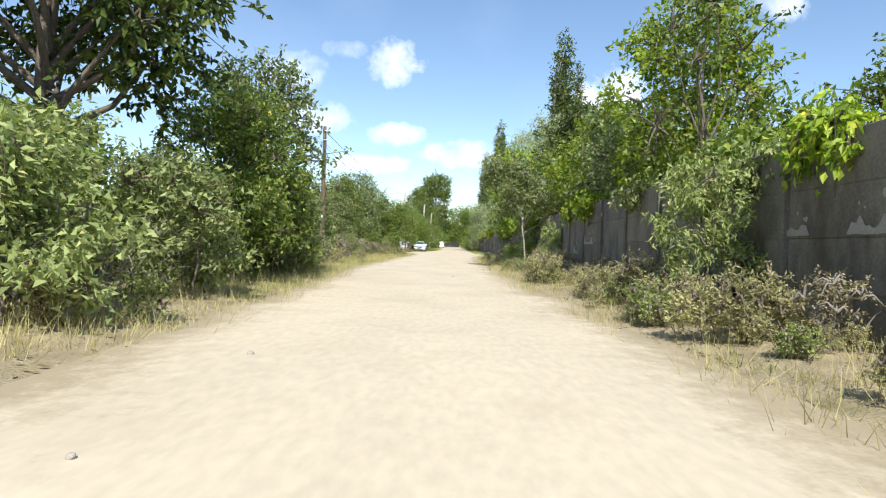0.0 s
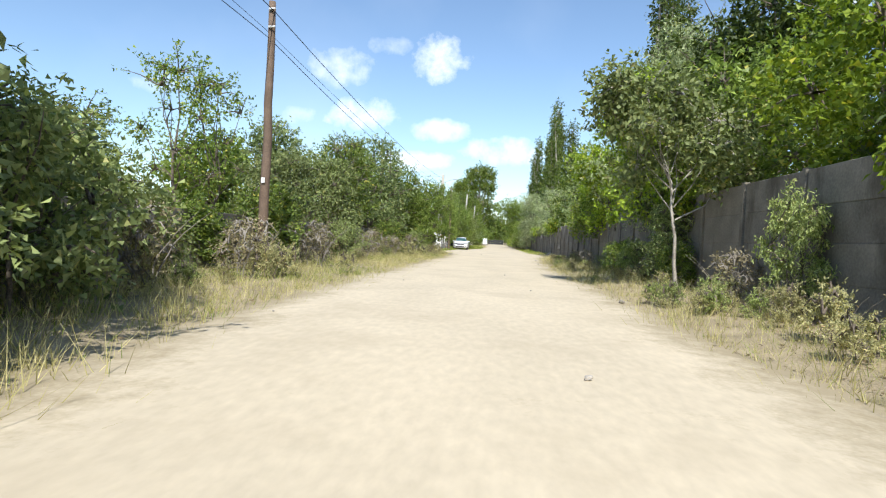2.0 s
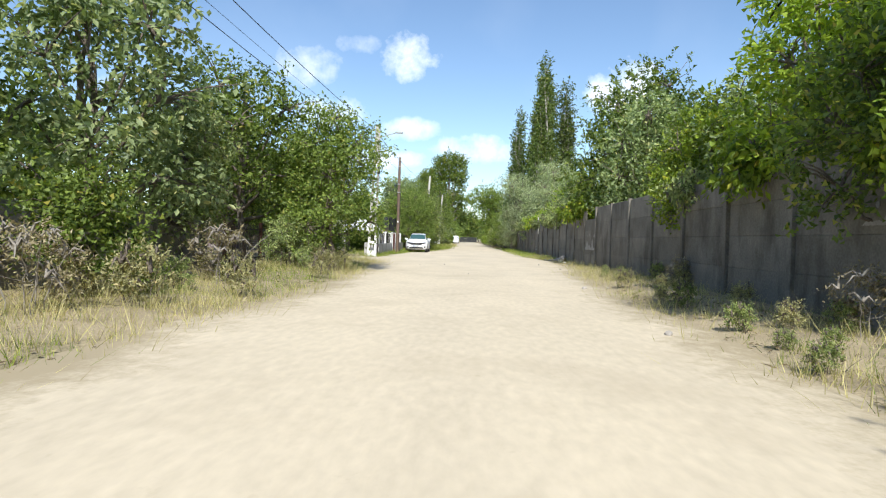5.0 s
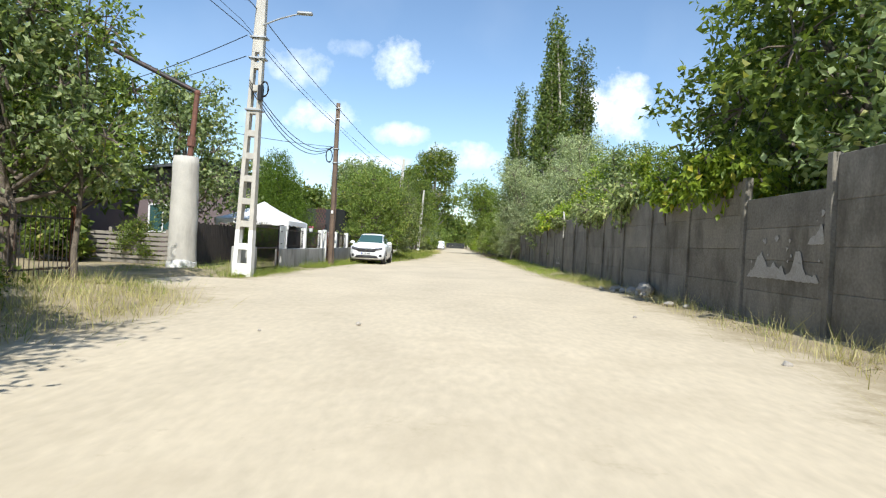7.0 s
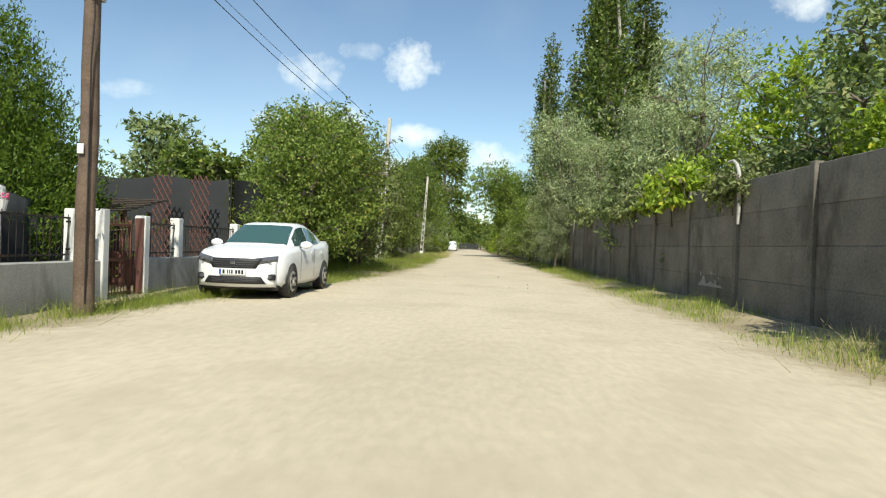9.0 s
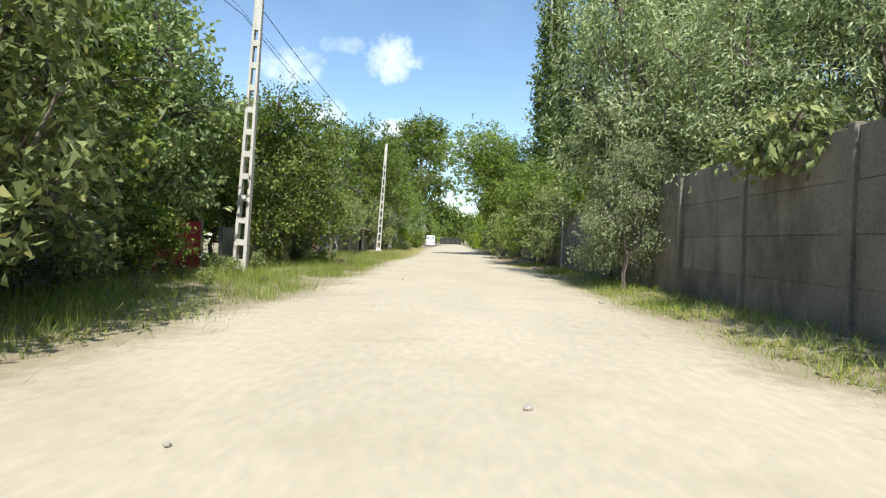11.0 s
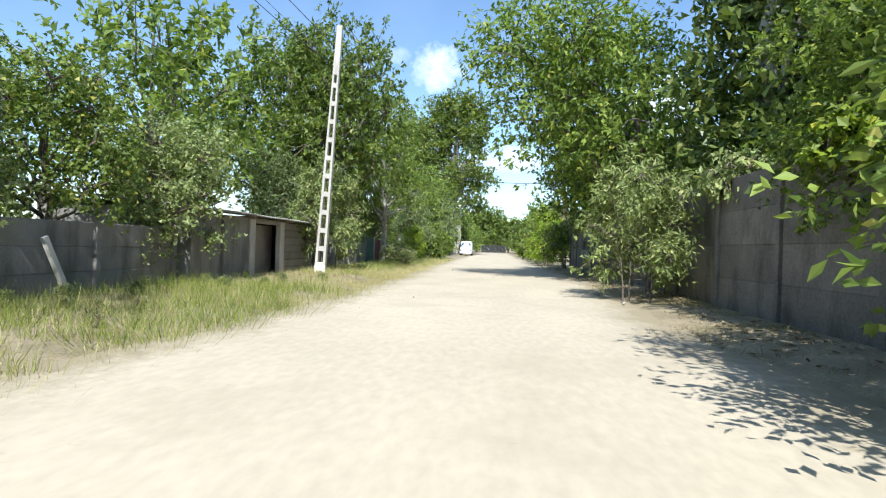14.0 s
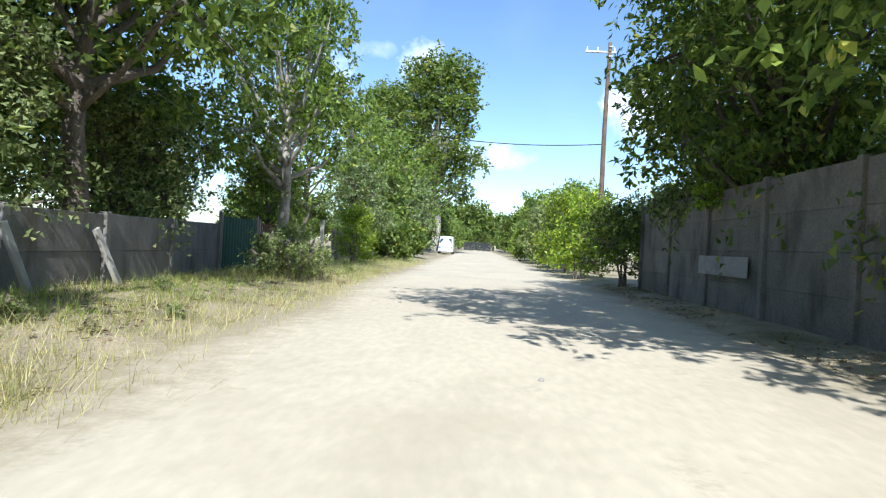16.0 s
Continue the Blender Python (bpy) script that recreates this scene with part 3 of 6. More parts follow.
PLACED = set()
COARSE = {"fruit": (1, 7.0, 3.0, 1.6, LEAF_FRUIT, 9), "fruit_b": (2, 7.5, 2.6, 1.3, LEAF_GREY, 10), "walnut": (4, 11.0, 4.6, 2.6, LEAF_WALNUT, 13), "hedge_tree": (14, 5.8, 2.5, 0.4, LEAF_DUSTY, 11), "bush": (11, 3.0, 1.7, 0.15, LEAF_FRUIT, 8)}
PROTO["fruit"] = tree_proto(1, 7.0, 3.0, 1.6, LEAF_FRUIT, "leafy green fruit tree beside the dirt road", lobes=9, sprigs=1700, per=8, length=0.19, width=0.10, fine=True)
PROTO["fruit_b"] = tree_proto(2, 7.5, 2.6, 1.3, LEAF_GREY, "dense green roadside tree with low branches", lobes=10, sprigs=1600, per=8, length=0.2, width=0.1, stems=2, fine=True, shaped=True)
PROTO["dark"] = tree_proto(3, 11.0, 4.4, 3.6, LEAF_SHADED, "tall green tree overhanging the road, leaves darkened for shade", lobes=12, sprigs=2300, per=9, length=0.26, width=0.12, trunk=0.2, droop=0.4, thin=0.62, shell=0.15, fine=True, shaped=True)
PROTO["walnut"] = tree_proto(4, 11.0, 4.6, 2.6, LEAF_WALNUT, "large walnut tree with a broad green crown", lobes=13, sprigs=2400, per=9, length=0.27, width=0.13, trunk=0.26, droop=0.45, fine=True)
PROTO["walnut_b"] = tree_proto(5, 12.5, 4.8, 3.2, LEAF_WALNUT, "tall walnut tree with branches over the road", lobes=14, sprigs=2400, per=9, length=0.27, width=0.13, trunk=0.28, droop=0.45, bark=BARK_PALE, fine=True)
PROTO["walnut_lean"] = tree_proto(21, 11.5, 5.2, 2.7, LEAF_WALNUT, "large walnut tree whose crown hangs over the road", lobes=14, sprigs=2600, per=9, length=0.215, width=0.105, trunk=0.28, droop=0.45, lean=(-2.4, 0.3), thin=0.85)
PROTO["walnut_over"] = tree_proto(33, 10.8, 5.4, 2.3, LEAF_WALNUT, "broad walnut tree with low branches hanging over the road", lobes=17, sprigs=2800, per=9, length=0.2, width=0.1, trunk=0.27, droop=0.5, lean=(-4.4, -0.4), thin=1.0)
PROTO["silver_lean"] = tree_proto(22, 9.5, 3.4, 2.4, LEAF_SILVER, "silvery willow-like tree leaning over the wall", lobes=10, sprigs=2300, per=9, length=0.21, width=0.055, droop=0.7, sprig=0.9, trunk=0.18, lean=(-1.6, 0), fine=True)
PROTO["silver"] = tree_proto(6, 10.0, 3.2, 2.6, LEAF_SILVER, "silvery grey-green willow-like tree behind the wall", lobes=10, sprigs=2300, per=9, length=0.21, width=0.055, droop=0.7, sprig=0.9, trunk=0.18, bark=BARK, fine=True)
PROTO["poplar"] = tree_proto(7, 26.0, 2.6, 3.0, LEAF_POPLAR, "tall narrow Lombardy poplar with pale trunk", lobes=35, sprigs=3000, per=8, length=0.27, width=0.2, column=True, trunk=0.34, bark=BARK_PALE, droop=0.1, sprig=1.3, up=1.1, thin=0.85, simple=True)
PROTO["poplar_b"] = tree_proto(8, 26.0, 1.9, 5.0, LEAF_POPLAR, "thin Lombardy poplar with bare patches", lobes=30, sprigs=1500, per=8, length=0.27, width=0.2, column=True, trunk=0.30, bark=BARK_PALE, droop=0.1, sprig=1.3, up=1.1, thin=0.85, simple=True)
PROTO["bright"] = tree_proto(9, 8.0, 2.7, 2.2, LEAF_BRIGHT, "yellow-green sunlit tree growing over the wall", lobes=9, sprigs=1600, per=8, length=0.21, width=0.11, fine=True)
PROTO["bright_lean"] = tree_proto(34, 7.6, 2.6, 1.9, LEAF_BRIGHT, "sunlit yellow-green tree leaning over the wall to the road", lobes=9, sprigs=1700, per=8, length=0.2, width=0.1, lean=(-2.4, 0.0), fine=True, shaped=True)
PROTO["sparse"] = tree_proto(10, 8.0, 2.2, 2.0, LEAF_FRUIT, "slender sparse tree with open crown", lobes=7, sprigs=520, per=8, length=0.18, width=0.09, trunk=0.09, twigs=90, fine=True)
PROTO["bush"] = tree_proto(11, 3.0, 1.7, 0.15, LEAF_FRUIT, "dense green roadside bush", "bush", "bush", 8, 950, 8, 0.16, 0.08, stems=4, trunk=0.04, shell=0.3, fine=True)
PROTO["bush_dusty"] = tree_proto(12, 3.0, 1.7, 0.1, LEAF_DUSTY, "dusty grey-green roadside bush", "bush", "bush", 8, 950, 8, 0.17, 0.07, stems=4, trunk=0.04, droop=0.45, shell=0.3, fine=True)
PROTO["bush_bright"] = tree_proto(13, 3.6, 1.4, 0.15, LEAF_BRIGHT, "bright green young bush at the road's edge", "bush", "bush", 8, 1000, 8, 0.17, 0.08, stems=3, trunk=0.04, shell=0.3, fine=True)
PROTO["hedge_tree"] = tree_proto(14, 5.8, 2.5, 0.4, LEAF_DUSTY, "wide dusty green tree with branches down to the ground", lobes=11, sprigs=1700, per=8, length=0.18, width=0.09, stems=3, trunk=0.08, shell=0.35, fine=True)
PROTO["willow_bush"] = tree_proto(35, 4.8, 1.8, 0.5, LEAF_SILVER, "silvery willow hanging over the verge before the wall", lobes=9, sprigs=2600, per=9, length=0.13, width=0.035, stems=3, trunk=0.04, droop=0.7, sprig=0.8, shell=0.3, fine=True, shaped=True)
PROTO["hedge_fine"] = tree_proto(14, 5.8, 2.5, 0.4, LEAF_HEDGE, "wide green tree with low hanging branches", lobes=12, sprigs=3300, per=8, length=0.135, width=0.07, stems=3, trunk=0.08, shell=0.35, fine=True, shaped=True)
PROTO["ailanthus"] = tree_proto(15, 3.9, 1.7, 0.3, LEAF_PALE, "ailanthus sapling with long drooping leaves", "bush", "sapling", 8, 720, 14, 0.16, 0.055, stems=3, trunk=0.026, droop=0.5, sprig=0.55, shell=0.3)
PROTO["weed"] = tree_proto(16, 0.95, 0.55, 0.05, LEAF_DRYWEED, "dusty half-dry weed at the roadside", "weed", "weed", 6, 150, 10, 0.085, 0.025, stems=4, trunk=0.012, sprig=0.25, shell=0.25, twigs=14, thin=0.6, fine=True)
PROTO["weed_green"] = tree_proto(17, 0.9, 0.5, 0.05, LEAF_PALE, "green leafy weed in the verge", "weed", "weed", 6, 160, 9, 0.09, 0.03, stems=4, trunk=0.012, sprig=0.25, shell=0.25, twigs=14, thin=0.6, fine=True)
PROTO["dead_brush"] = tree_proto(31, 1.5, 0.9, 0.1, LEAF_BROWN, "tangled dead brushwood with withered leaves", "brushwood", "brushwood", 7, 130, 6, 0.10, 0.035, stems=5, trunk=0.018, sprig=0.35, shell=0.2, twigs=60, thin=0.9, bark=OLDWOOD, fine=True)
PROTO["leaner"] = tree_proto(20, 5.4, 2.1, 2.1, LEAF_DUSTY, "slim leaning tree with dusty leaves before the wall", lobes=7, sprigs=1100, per=8, length=0.17, width=0.085, trunk=0.05, lean=(-0.9, 0.2), bark=BARK_PALE, fine=True, shaped=True)
PROTO["grey_branch"] = tree_proto(26, 4.6, 1.5, 1.35, LEAF_SILVER, "slim tree with silvery drooping leaves over the verge", lobes=7, sprigs=1100, per=10, length=0.19, width=0.055, trunk=0.06, lean=(-1.9, -0.3), droop=0.55, sprig=0.6, fine=True, shaped=True)
PROTO["ivy"] = tree_proto(23, 1.0, 1.0, 0.0, LEAF_BRIGHT, "tangled creeper hanging over the top of the wall", "creeper", "creeper", 6, 420, 8, 0.14, 0.08, stems=3, trunk=0.02, droop=0.8, sprig=0.4, shell=0.2, twigs=25)
PROTO["ivy_dusty"] = tree_proto(24, 1.0, 1.0, 0.0, LEAF_DUSTY, "dusty creeper hanging over the wall", "creeper", "creeper", 6, 420, 8, 0.13, 0.07, stems=3, trunk=0.02, droop=0.8, sprig=0.4, shell=0.2, twigs=40)
PROTO["tall_far"] = tree_proto(18, 27.0, 6.5, 7.0, LEAF_FRUIT, "very tall old tree with an airy crown", lobes=16, sprigs=2400, per=8, length=0.48, width=0.26, trunk=0.5, bark=BARK_PALE, sprig=1.5, top=0.4, thin=0.9, simple=True)
PROTO["far"] = tree_proto(19, 9.0, 4.5, 0.5, LEAF_FRUIT, "distant leafy tree at the end of the road", lobes=10, sprigs=1000, per=7, length=0.55, width=0.34, sprig=1.2, trunk=0.2, thin=0.5, simple=True, twigs=2)

# left side: thicket at the start
for k, x, y, s, t, h in (("dark", -8.4, 13.2, 0.98, 40, 1.05), ("dark", -11.0, 0.5, 0.9, 200, 1.0), ("fruit_b", -6.4, 20.3, 0.92, 10, 1.05), ("fruit", -6.4, 17.6, 0.8, 200, 1.0), ("hedge_tree", -6.8, 10.0, 0.7, 80, 0.8),
                         ("hedge_tree", -7.4, 5.0, 0.9, 150, 1.0), ("fruit_b", -9.4, 9.5, 0.6, 250, 1.0), ("fruit", -10.0, 2.0, 0.95, 20, 1.0), ("hedge_tree", -7.0, 15.6, 0.62, 300, 0.9),
                         ("bush_dusty", -5.4, 8.2, 0.9, 0, 1.0), ("bush_dusty", -5.3, 12.2, 0.95, 70, 1.0), ("bush_dusty", -6.6, 24.2, 0.95, 30, 1.0), ("bush_dusty", -7.8, 26.6, 0.9, 130, 1.1), ("hedge_tree", -8.6, 23.8, 0.7, 40, 1.0), ("bush", -5.5, 16.4, 0.9, 150, 1.1), ("bush", -5.6, 19.4, 0.95, 220, 1.1),
                         ("bush_dusty", -5.8, 4.4, 0.9, 140, 1.0), ("bush", -7.2, 22.4, 0.9, 40, 1.0), ("bush_dusty", -5.6, 21.6, 0.7, 20, 1.0), ("dark", -11.5, -2.0, 0.9, 120, 1.0),
                         ("hedge_tree", -7.5, 0.0, 0.9, 10, 1.0), ("hedge_tree", -7.0, -6.0, 1.0, 60, 1.0),
                         # after the wooden pole
                         ("sparse", -14.6, 41.8, 1.1, 0, 1.0), ("sparse", -13.2, 42.6, 0.95, 120, 1.05), ("sparse", -11.0, 31.5, 0.6, 60, 0.9), ("bush_dusty", -8.0, 29.0, 0.7, 60, 1.0), ("bush", -9.0, 33.0, 0.8, 30, 0.8),
                         ("hedge_tree", -10.5, 27.5, 0.6, 10, 1.0), ("bush", -8.3, 36.5, 0.9, 100, 1.0), ("hedge_tree", -9.6, 41.0, 0.8, 30, 1.0), ("fruit_b", -11.2, 44.5, 0.85, 130, 1.0),
                         ("hedge_tree", -9.4, 46.5, 0.9, 210, 1.0), ("bush_dusty", -7.4, 43.0, 0.6, 0, 1.0), ("sparse", -9.6, 50.0, 0.85, 200, 1.0), ("fruit", -10.2, 52.0, 0.95, 80, 1.0),
                         ("fruit_b", -9.2, 56.5, 1.05, 10, 1.0), ("bush", -7.4, 53.5, 0.75, 30, 1.0), ("hedge_tree", -9.6, 60.0, 0.9, 140, 1.0), ("fruit", -8.8, 64.0, 1.0, 30, 1.0),
                         ("hedge_fine", -6.0, 64.6, 1.0, 80, 1.0), ("fruit_b", -8.4, 68.8, 0.6, 190, 1.0), ("bush_dusty", -6.9, 63.0, 0.6, 0, 1.0), ("bush", -7.0, 69.5, 0.6, 60, 1.0),
                         # by the side lane and house
                         ("fruit", -12.6, 71.8, 0.75, 40, 1.0), ("fruit_b", -9.2, 73.9, 0.85, 100, 1.0), ("sparse", -8.2, 74.3, 0.75, 30, 1.0), ("fruit_b", -10.9, 84.6, 0.95, 100, 1.0), ("fruit", -13.6, 81.6, 1.0, 30, 1.0), ("fruit_b", -16.2, 79.6, 1.1, 200, 1.0), ("bush", -13.0, 80.6, 0.6, 50, 1.0), ("fruit", -11.0, 68.0, 0.7, 220, 1.0), ("sparse", -15.0, 75.0, 0.9, 0, 1.0), ("hedge_tree", -16.5, 82.0, 1.0, 30, 1.0),
                         ("bush", -11.0, 81.6, 0.5, 0, 1.0), ("fruit", -14.0, 110.0, 0.85, 10, 1.0), ("fruit_b", -18.5, 115.0, 1.1, 60, 1.0), ("fruit", -22.0, 108.0, 0.9, 60, 1.0),
                         # after the white car
                         ("hedge_fine", -6.0, 100.6, 0.93, 40, 1.05), ("fruit", -6.1, 103.4, 0.95, 250, 0.95), ("hedge_tree", -5.7, 107.2, 1.0, 260, 1.08), ("fruit", -7.4, 104.6, 0.92, 170, 1.0), ("fruit_b", -8.6, 107.5, 0.95, 50, 1.0), ("far", -12.6, 117.5, 0.62, 0, 1.0), ("far", -13.5, 122.5, 0.62, 90, 1.0), ("far", -12.6, 131.5, 0.62, 40, 1.0), ("far", -12.8, 137.5, 0.45, 140, 1.0), ("far", -13.5, 111.5, 0.62, 200, 1.0), ("far", -13.0, 28.5, 0.5, 20, 1.0), ("far", -14.0, 34.0, 0.5, 120, 1.0), ("far", -14.5, 23.0, 0.5, 220, 1.0), ("bush_dusty", -7.0, 110.4, 0.8, 80, 0.9), ("bush", -6.9, 114.0, 0.7, 160, 0.9), ("fruit", -8.2, 111.5, 1.0, 260, 1.0),
                         ("fruit_b", -8.8, 115.6, 1.1, 20, 1.0), ("hedge_fine", -6.4, 123.2, 1.12, 220, 1.05), ("fruit_b", -9.6, 117.6, 1.2, 30, 1.0), ("hedge_tree", -7.0, 127.0, 0.6, 0, 1.0), ("fruit", -9.2, 120.5, 0.95, 100, 1.0), ("fruit_b", -8.6, 124.0, 0.9, 320, 1.0),
                         ("fruit", -12.0, 126.5, 0.85, 80, 1.0), ("fruit", -9.6, 128.0, 1.0, 10, 1.0), ("sparse", -6.7, 133.0, 1.0, 70, 1.0), ("hedge_tree", -8.8, 137.0, 0.75, 40, 1.0),
                         ("fruit", -9.0, 140.0, 0.72, 200, 1.0), ("hedge_tree", -8.0, 143.0, 0.75, 100, 1.0), ("bush_dusty", -8.2, 132.0, 0.6, 0, 1.0),
                         # walnuts behind the shed and beyond
                         ("fruit_b", -9.4, 153.6, 0.7, 30, 1.0), ("ailanthus", -6.5, 151.6, 1.0, 30, 1.15), ("bush_dusty", -5.6, 163.5, 0.5, 30, 1.0), ("weed_green", -5.0, 161.5, 1.3, 0, 1.0), ("weed_green", -4.6, 162.6, 1.1, 90, 1.1), ("weed_green", -5.8, 162.2, 1.4, 190, 1.0), ("hedge_tree", -8.6, 156.0, 0.8, 60, 1.0), ("hedge_tree", -8.9, 160.5, 0.8, 160, 1.0), ("walnut", -14.5, 157.0, 0.9, 100, 1.0), ("fruit", -12.5, 163.5, 1.0, 10, 1.0), ("walnut", -12.0, 148.5, 0.95, 60, 1.0), ("walnut_b", -10.8, 158.5, 1.0, 0, 1.0), ("fruit_b", -14.0, 142.5, 0.9, 30, 1.0), ("fruit", -9.2, 162.5, 0.75, 140, 1.0),
                         ("walnut_b", -7.2, 167.0, 0.8, 110, 1.15), ("fruit", -8.0, 168.0, 0.6, 60, 1.0), ("walnut", -10.5, 181.0, 1.0, 200, 1.0), ("fruit_b", -6.8, 178.0, 0.8, 80, 1.0),
                         ("bush_bright", -6.2, 174.5, 0.8, 0, 1.0), ("fruit", -7.5, 187.0, 0.95, 0, 1.0), ("walnut", -9.5, 196.0, 1.05, 50, 1.0), ("fruit_b", -7.0, 204.0, 1.0, 60, 1.0),
                         ("bush", -5.8, 183.0, 0.8, 0, 1.0), ("bush", -5.6, 192.0, 0.9, 90, 1.0), ("tall_far", -7.2, 233.0, 1.3, 20, 0.83), ("tall_far", -14.0, 226.0, 0.88, 100, 0.95),
                         ("walnut", -8.0, 214.0, 1.0, 10, 1.0)):
    plant(k, x, y, s, t, h)

# right side: in front of the wall and behind it
for k, x, y, s, t, h in (("silver", 9.0, 113.2, 0.9, 0, 1.05), ("grey_branch", 6.6, 117.6, 1.1, 0, 1.05), ("willow_bush", 4.7, 116.0, 0.82, 0, 1.0), ("willow_bush", 5.0, 118.6, 0.8, 120, 1.0), 
                         ("bright", 7.8, 126.0, 0.8, 10, 1.0), ("fruit_b", 6.2, 105.5, 0.75, 20, 1.0),
                         ("bush", 7.1, 88.0, 1.0, 0, 1.2), ("bush_bright", 6.9, 92.0, 0.95, 20, 1.2), ("bush_dusty", 7.2, 96.5, 1.15, 60, 1.15), ("bush_bright", 6.9, 101.0, 1.1, 100, 1.1), ("bush", 7.2, 99.0, 1.1, 200, 1.2),
                         ("bright", 6.3, 62.0, 0.7, 140, 1.0), ("fruit", 5.9, 53.0, 0.75, 10, 1.0), ("hedge_tree", 7.6, 46.0, 0.95, 130, 1.0), ("hedge_tree", 7.6, 40.5, 1.0, 230, 1.0), ("fruit_b", 7.2, 23.5, 0.8, 10, 1.0),
                         ("bush", 7.2, 14.0, 1.2, 0, 1.2), ("bush_bright", 6.9, 18.0, 1.1, 0, 1.2), ("bush_dusty", 7.2, 67.0, 1.1, 0, 1.2), ("bush", 7.2, 77.0, 1.1, 20, 1.2), ("hedge_tree", 7.4, 80.5, 0.75, 20, 1.0),
                         ("bright_lean", 6.4, 50.5, 0.88, 0, 1.0), ("bright_lean", 6.5, 41.0, 1.02, 10, 1.0), ("bush", 4.3, 41.8, 0.55, 0, 0.9), ("bush_dusty", 4.5, 39.6, 0.6, 70, 0.8), ("bush_dusty", 4.6, 44.6, 0.5, 170, 0.9), ("bush", 4.7, 36.2, 0.45, 20, 1.0), ("silver_lean", 6.6, 42.0, 0.75, 10, 1.0), ("fruit_b", 6.6, 43.5, 0.95, 60, 1.05), ("hedge_tree", 5.0, 37.6, 0.5, 30, 1.0), ("walnut_lean", 6.9, 160.5, 0.85, 10, 1.0), ("walnut_lean", 7.0, 137.6, 0.52, 15, 0.9), ("walnut", -7.8, 157.5, 0.95, 180, 1.2),
                         ("ailanthus", 4.7, 29.4, 0.42, 0, 1.5), ("ailanthus", 4.4, 11.6, 0.6, 40, 1.25), ("weed", 4.4, 9.0, 0.8, 0, 1.0), ("bright", 7.6, 20.0, 1.15, 40, 1.0),
                         ("sparse", 6.6, 17.0, 1.0, 100, 1.05), ("fruit", 9.6, 13.0, 0.8, 200, 1.0), ("walnut", 10.5, 7.0, 0.75, 10, 1.0), ("fruit_b", 7.2, 26.0, 1.0, 30, 1.0),
                         ("bright", 7.4, 31.0, 1.0, 180, 1.0), ("fruit", 7.0, 37.0, 1.1, 90, 1.0), ("leaner", 4.2, 34.5, 1.15, 0, 1.05), ("hedge_tree", 7.8, 29.0, 1.0, 60, 1.0), ("silver", 7.6, 43.0, 1.1, 0, 1.0),
                         ("silver", 7.2, 49.5, 1.15, 130, 1.0), ("dark", 9.0, 40.0, 1.0, 10, 1.0), ("bright", 6.6, 56.5, 0.95, 60, 1.0), ("fruit_b", 7.6, 61.0, 0.85, 0, 1.0),
                         ("poplar", 10.6, 60.0, 0.86, 0, 1.0), ("poplar_b", 12.6, 63.0, 0.8, 70, 1.0), ("fruit", 7.6, 66.0, 0.85, 110, 1.0), ("walnut", 8.4, 76.0, 0.98, 70, 1.0), ("dark", 10.5, 82.5, 0.85, 20, 1.0),
                         ("fruit_b", 7.6, 72.0, 1.1, 210, 1.0), ("fruit", 8.2, 84.5, 0.7, 20, 1.0), ("bright", 8.4, 89.5, 0.75, 80, 1.0), ("fruit_b", 8.6, 94.5, 0.95, 150, 1.0),
                         ("bright", 8.8, 98.5, 0.9, 200, 1.0), ("silver", 7.8, 103.5, 0.95, 0, 1.0), ("silver", 7.0, 115.0, 0.85, 200, 0.9), ("bright", 8.8, 109.0, 0.7, 10, 1.0),
                         ("silver_lean", 6.6, 119.0, 1.0, 15, 1.05), ("dark", 11.0, 118.0, 0.95, 200, 1.0), ("bright", 8.0, 121.5, 0.85, 120, 1.0), 
                         ("poplar", 8.8, 123.0, 0.92, 100, 1.0), ("poplar", 10.0, 130.5, 1.08, 200, 1.0), ("poplar", 12.7, 128.0, 0.92, 300, 1.0),
                         ("hedge_fine", 4.7, 132.4, 1.08, 20, 0.9), ("hedge_tree", 4.9, 129.6, 0.7, 90, 1.0), ("fruit", 6.8, 127.5, 0.75, 60, 1.0), ("poplar", 7.6, 144.5, 0.9, 30, 1.0), ("poplar_b", 10.0, 144.0, 0.85, 60, 1.0), ("walnut", 10.2, 143.5, 0.85, 150, 1.0),
                         ("ailanthus", 3.7, 143.4, 0.95, 0, 1.0), ("ailanthus", 4.6, 145.2, 0.8, 130, 1.0), ("bush", 6.9, 160.0, 1.3, 0, 1.35), ("bush_dusty", 6.8, 164.0, 1.3, 90, 1.35), ("bush", 6.8, 155.5, 1.2, 200, 1.35), ("fruit", 7.0, 149.0, 0.8, 10, 1.0), ("walnut_over", 7.1, 152.5, 1.06, 0, 1.0),
                         ("dark", 7.4, 165.0, 0.85, 300, 1.0), ("bush", 4.9, 168.5, 1.1, 0, 1.0), ("bush_bright", 4.4, 173.5, 1.1, 30, 1.0),
                         ("bush_bright", 4.6, 179.5, 1.3, 130, 1.0), ("hedge_tree", 5.6, 186.0, 0.9, 70, 1.0), ("fruit", 7.2, 190.0, 0.9, 0, 1.0), ("hedge_tree", 5.4, 197.0, 0.9, 170, 1.0),
                         ("bush", 5.0, 205.0, 1.3, 30, 1.0), ("fruit_b", 6.8, 210.0, 0.8, 10, 1.0), ("fruit", 7.0, 222.0, 0.9, 90, 1.0), ("bush_bright", 4.8, 216.0, 1.1, 20, 1.0)):
    plant(k, x, y, s, t, h)

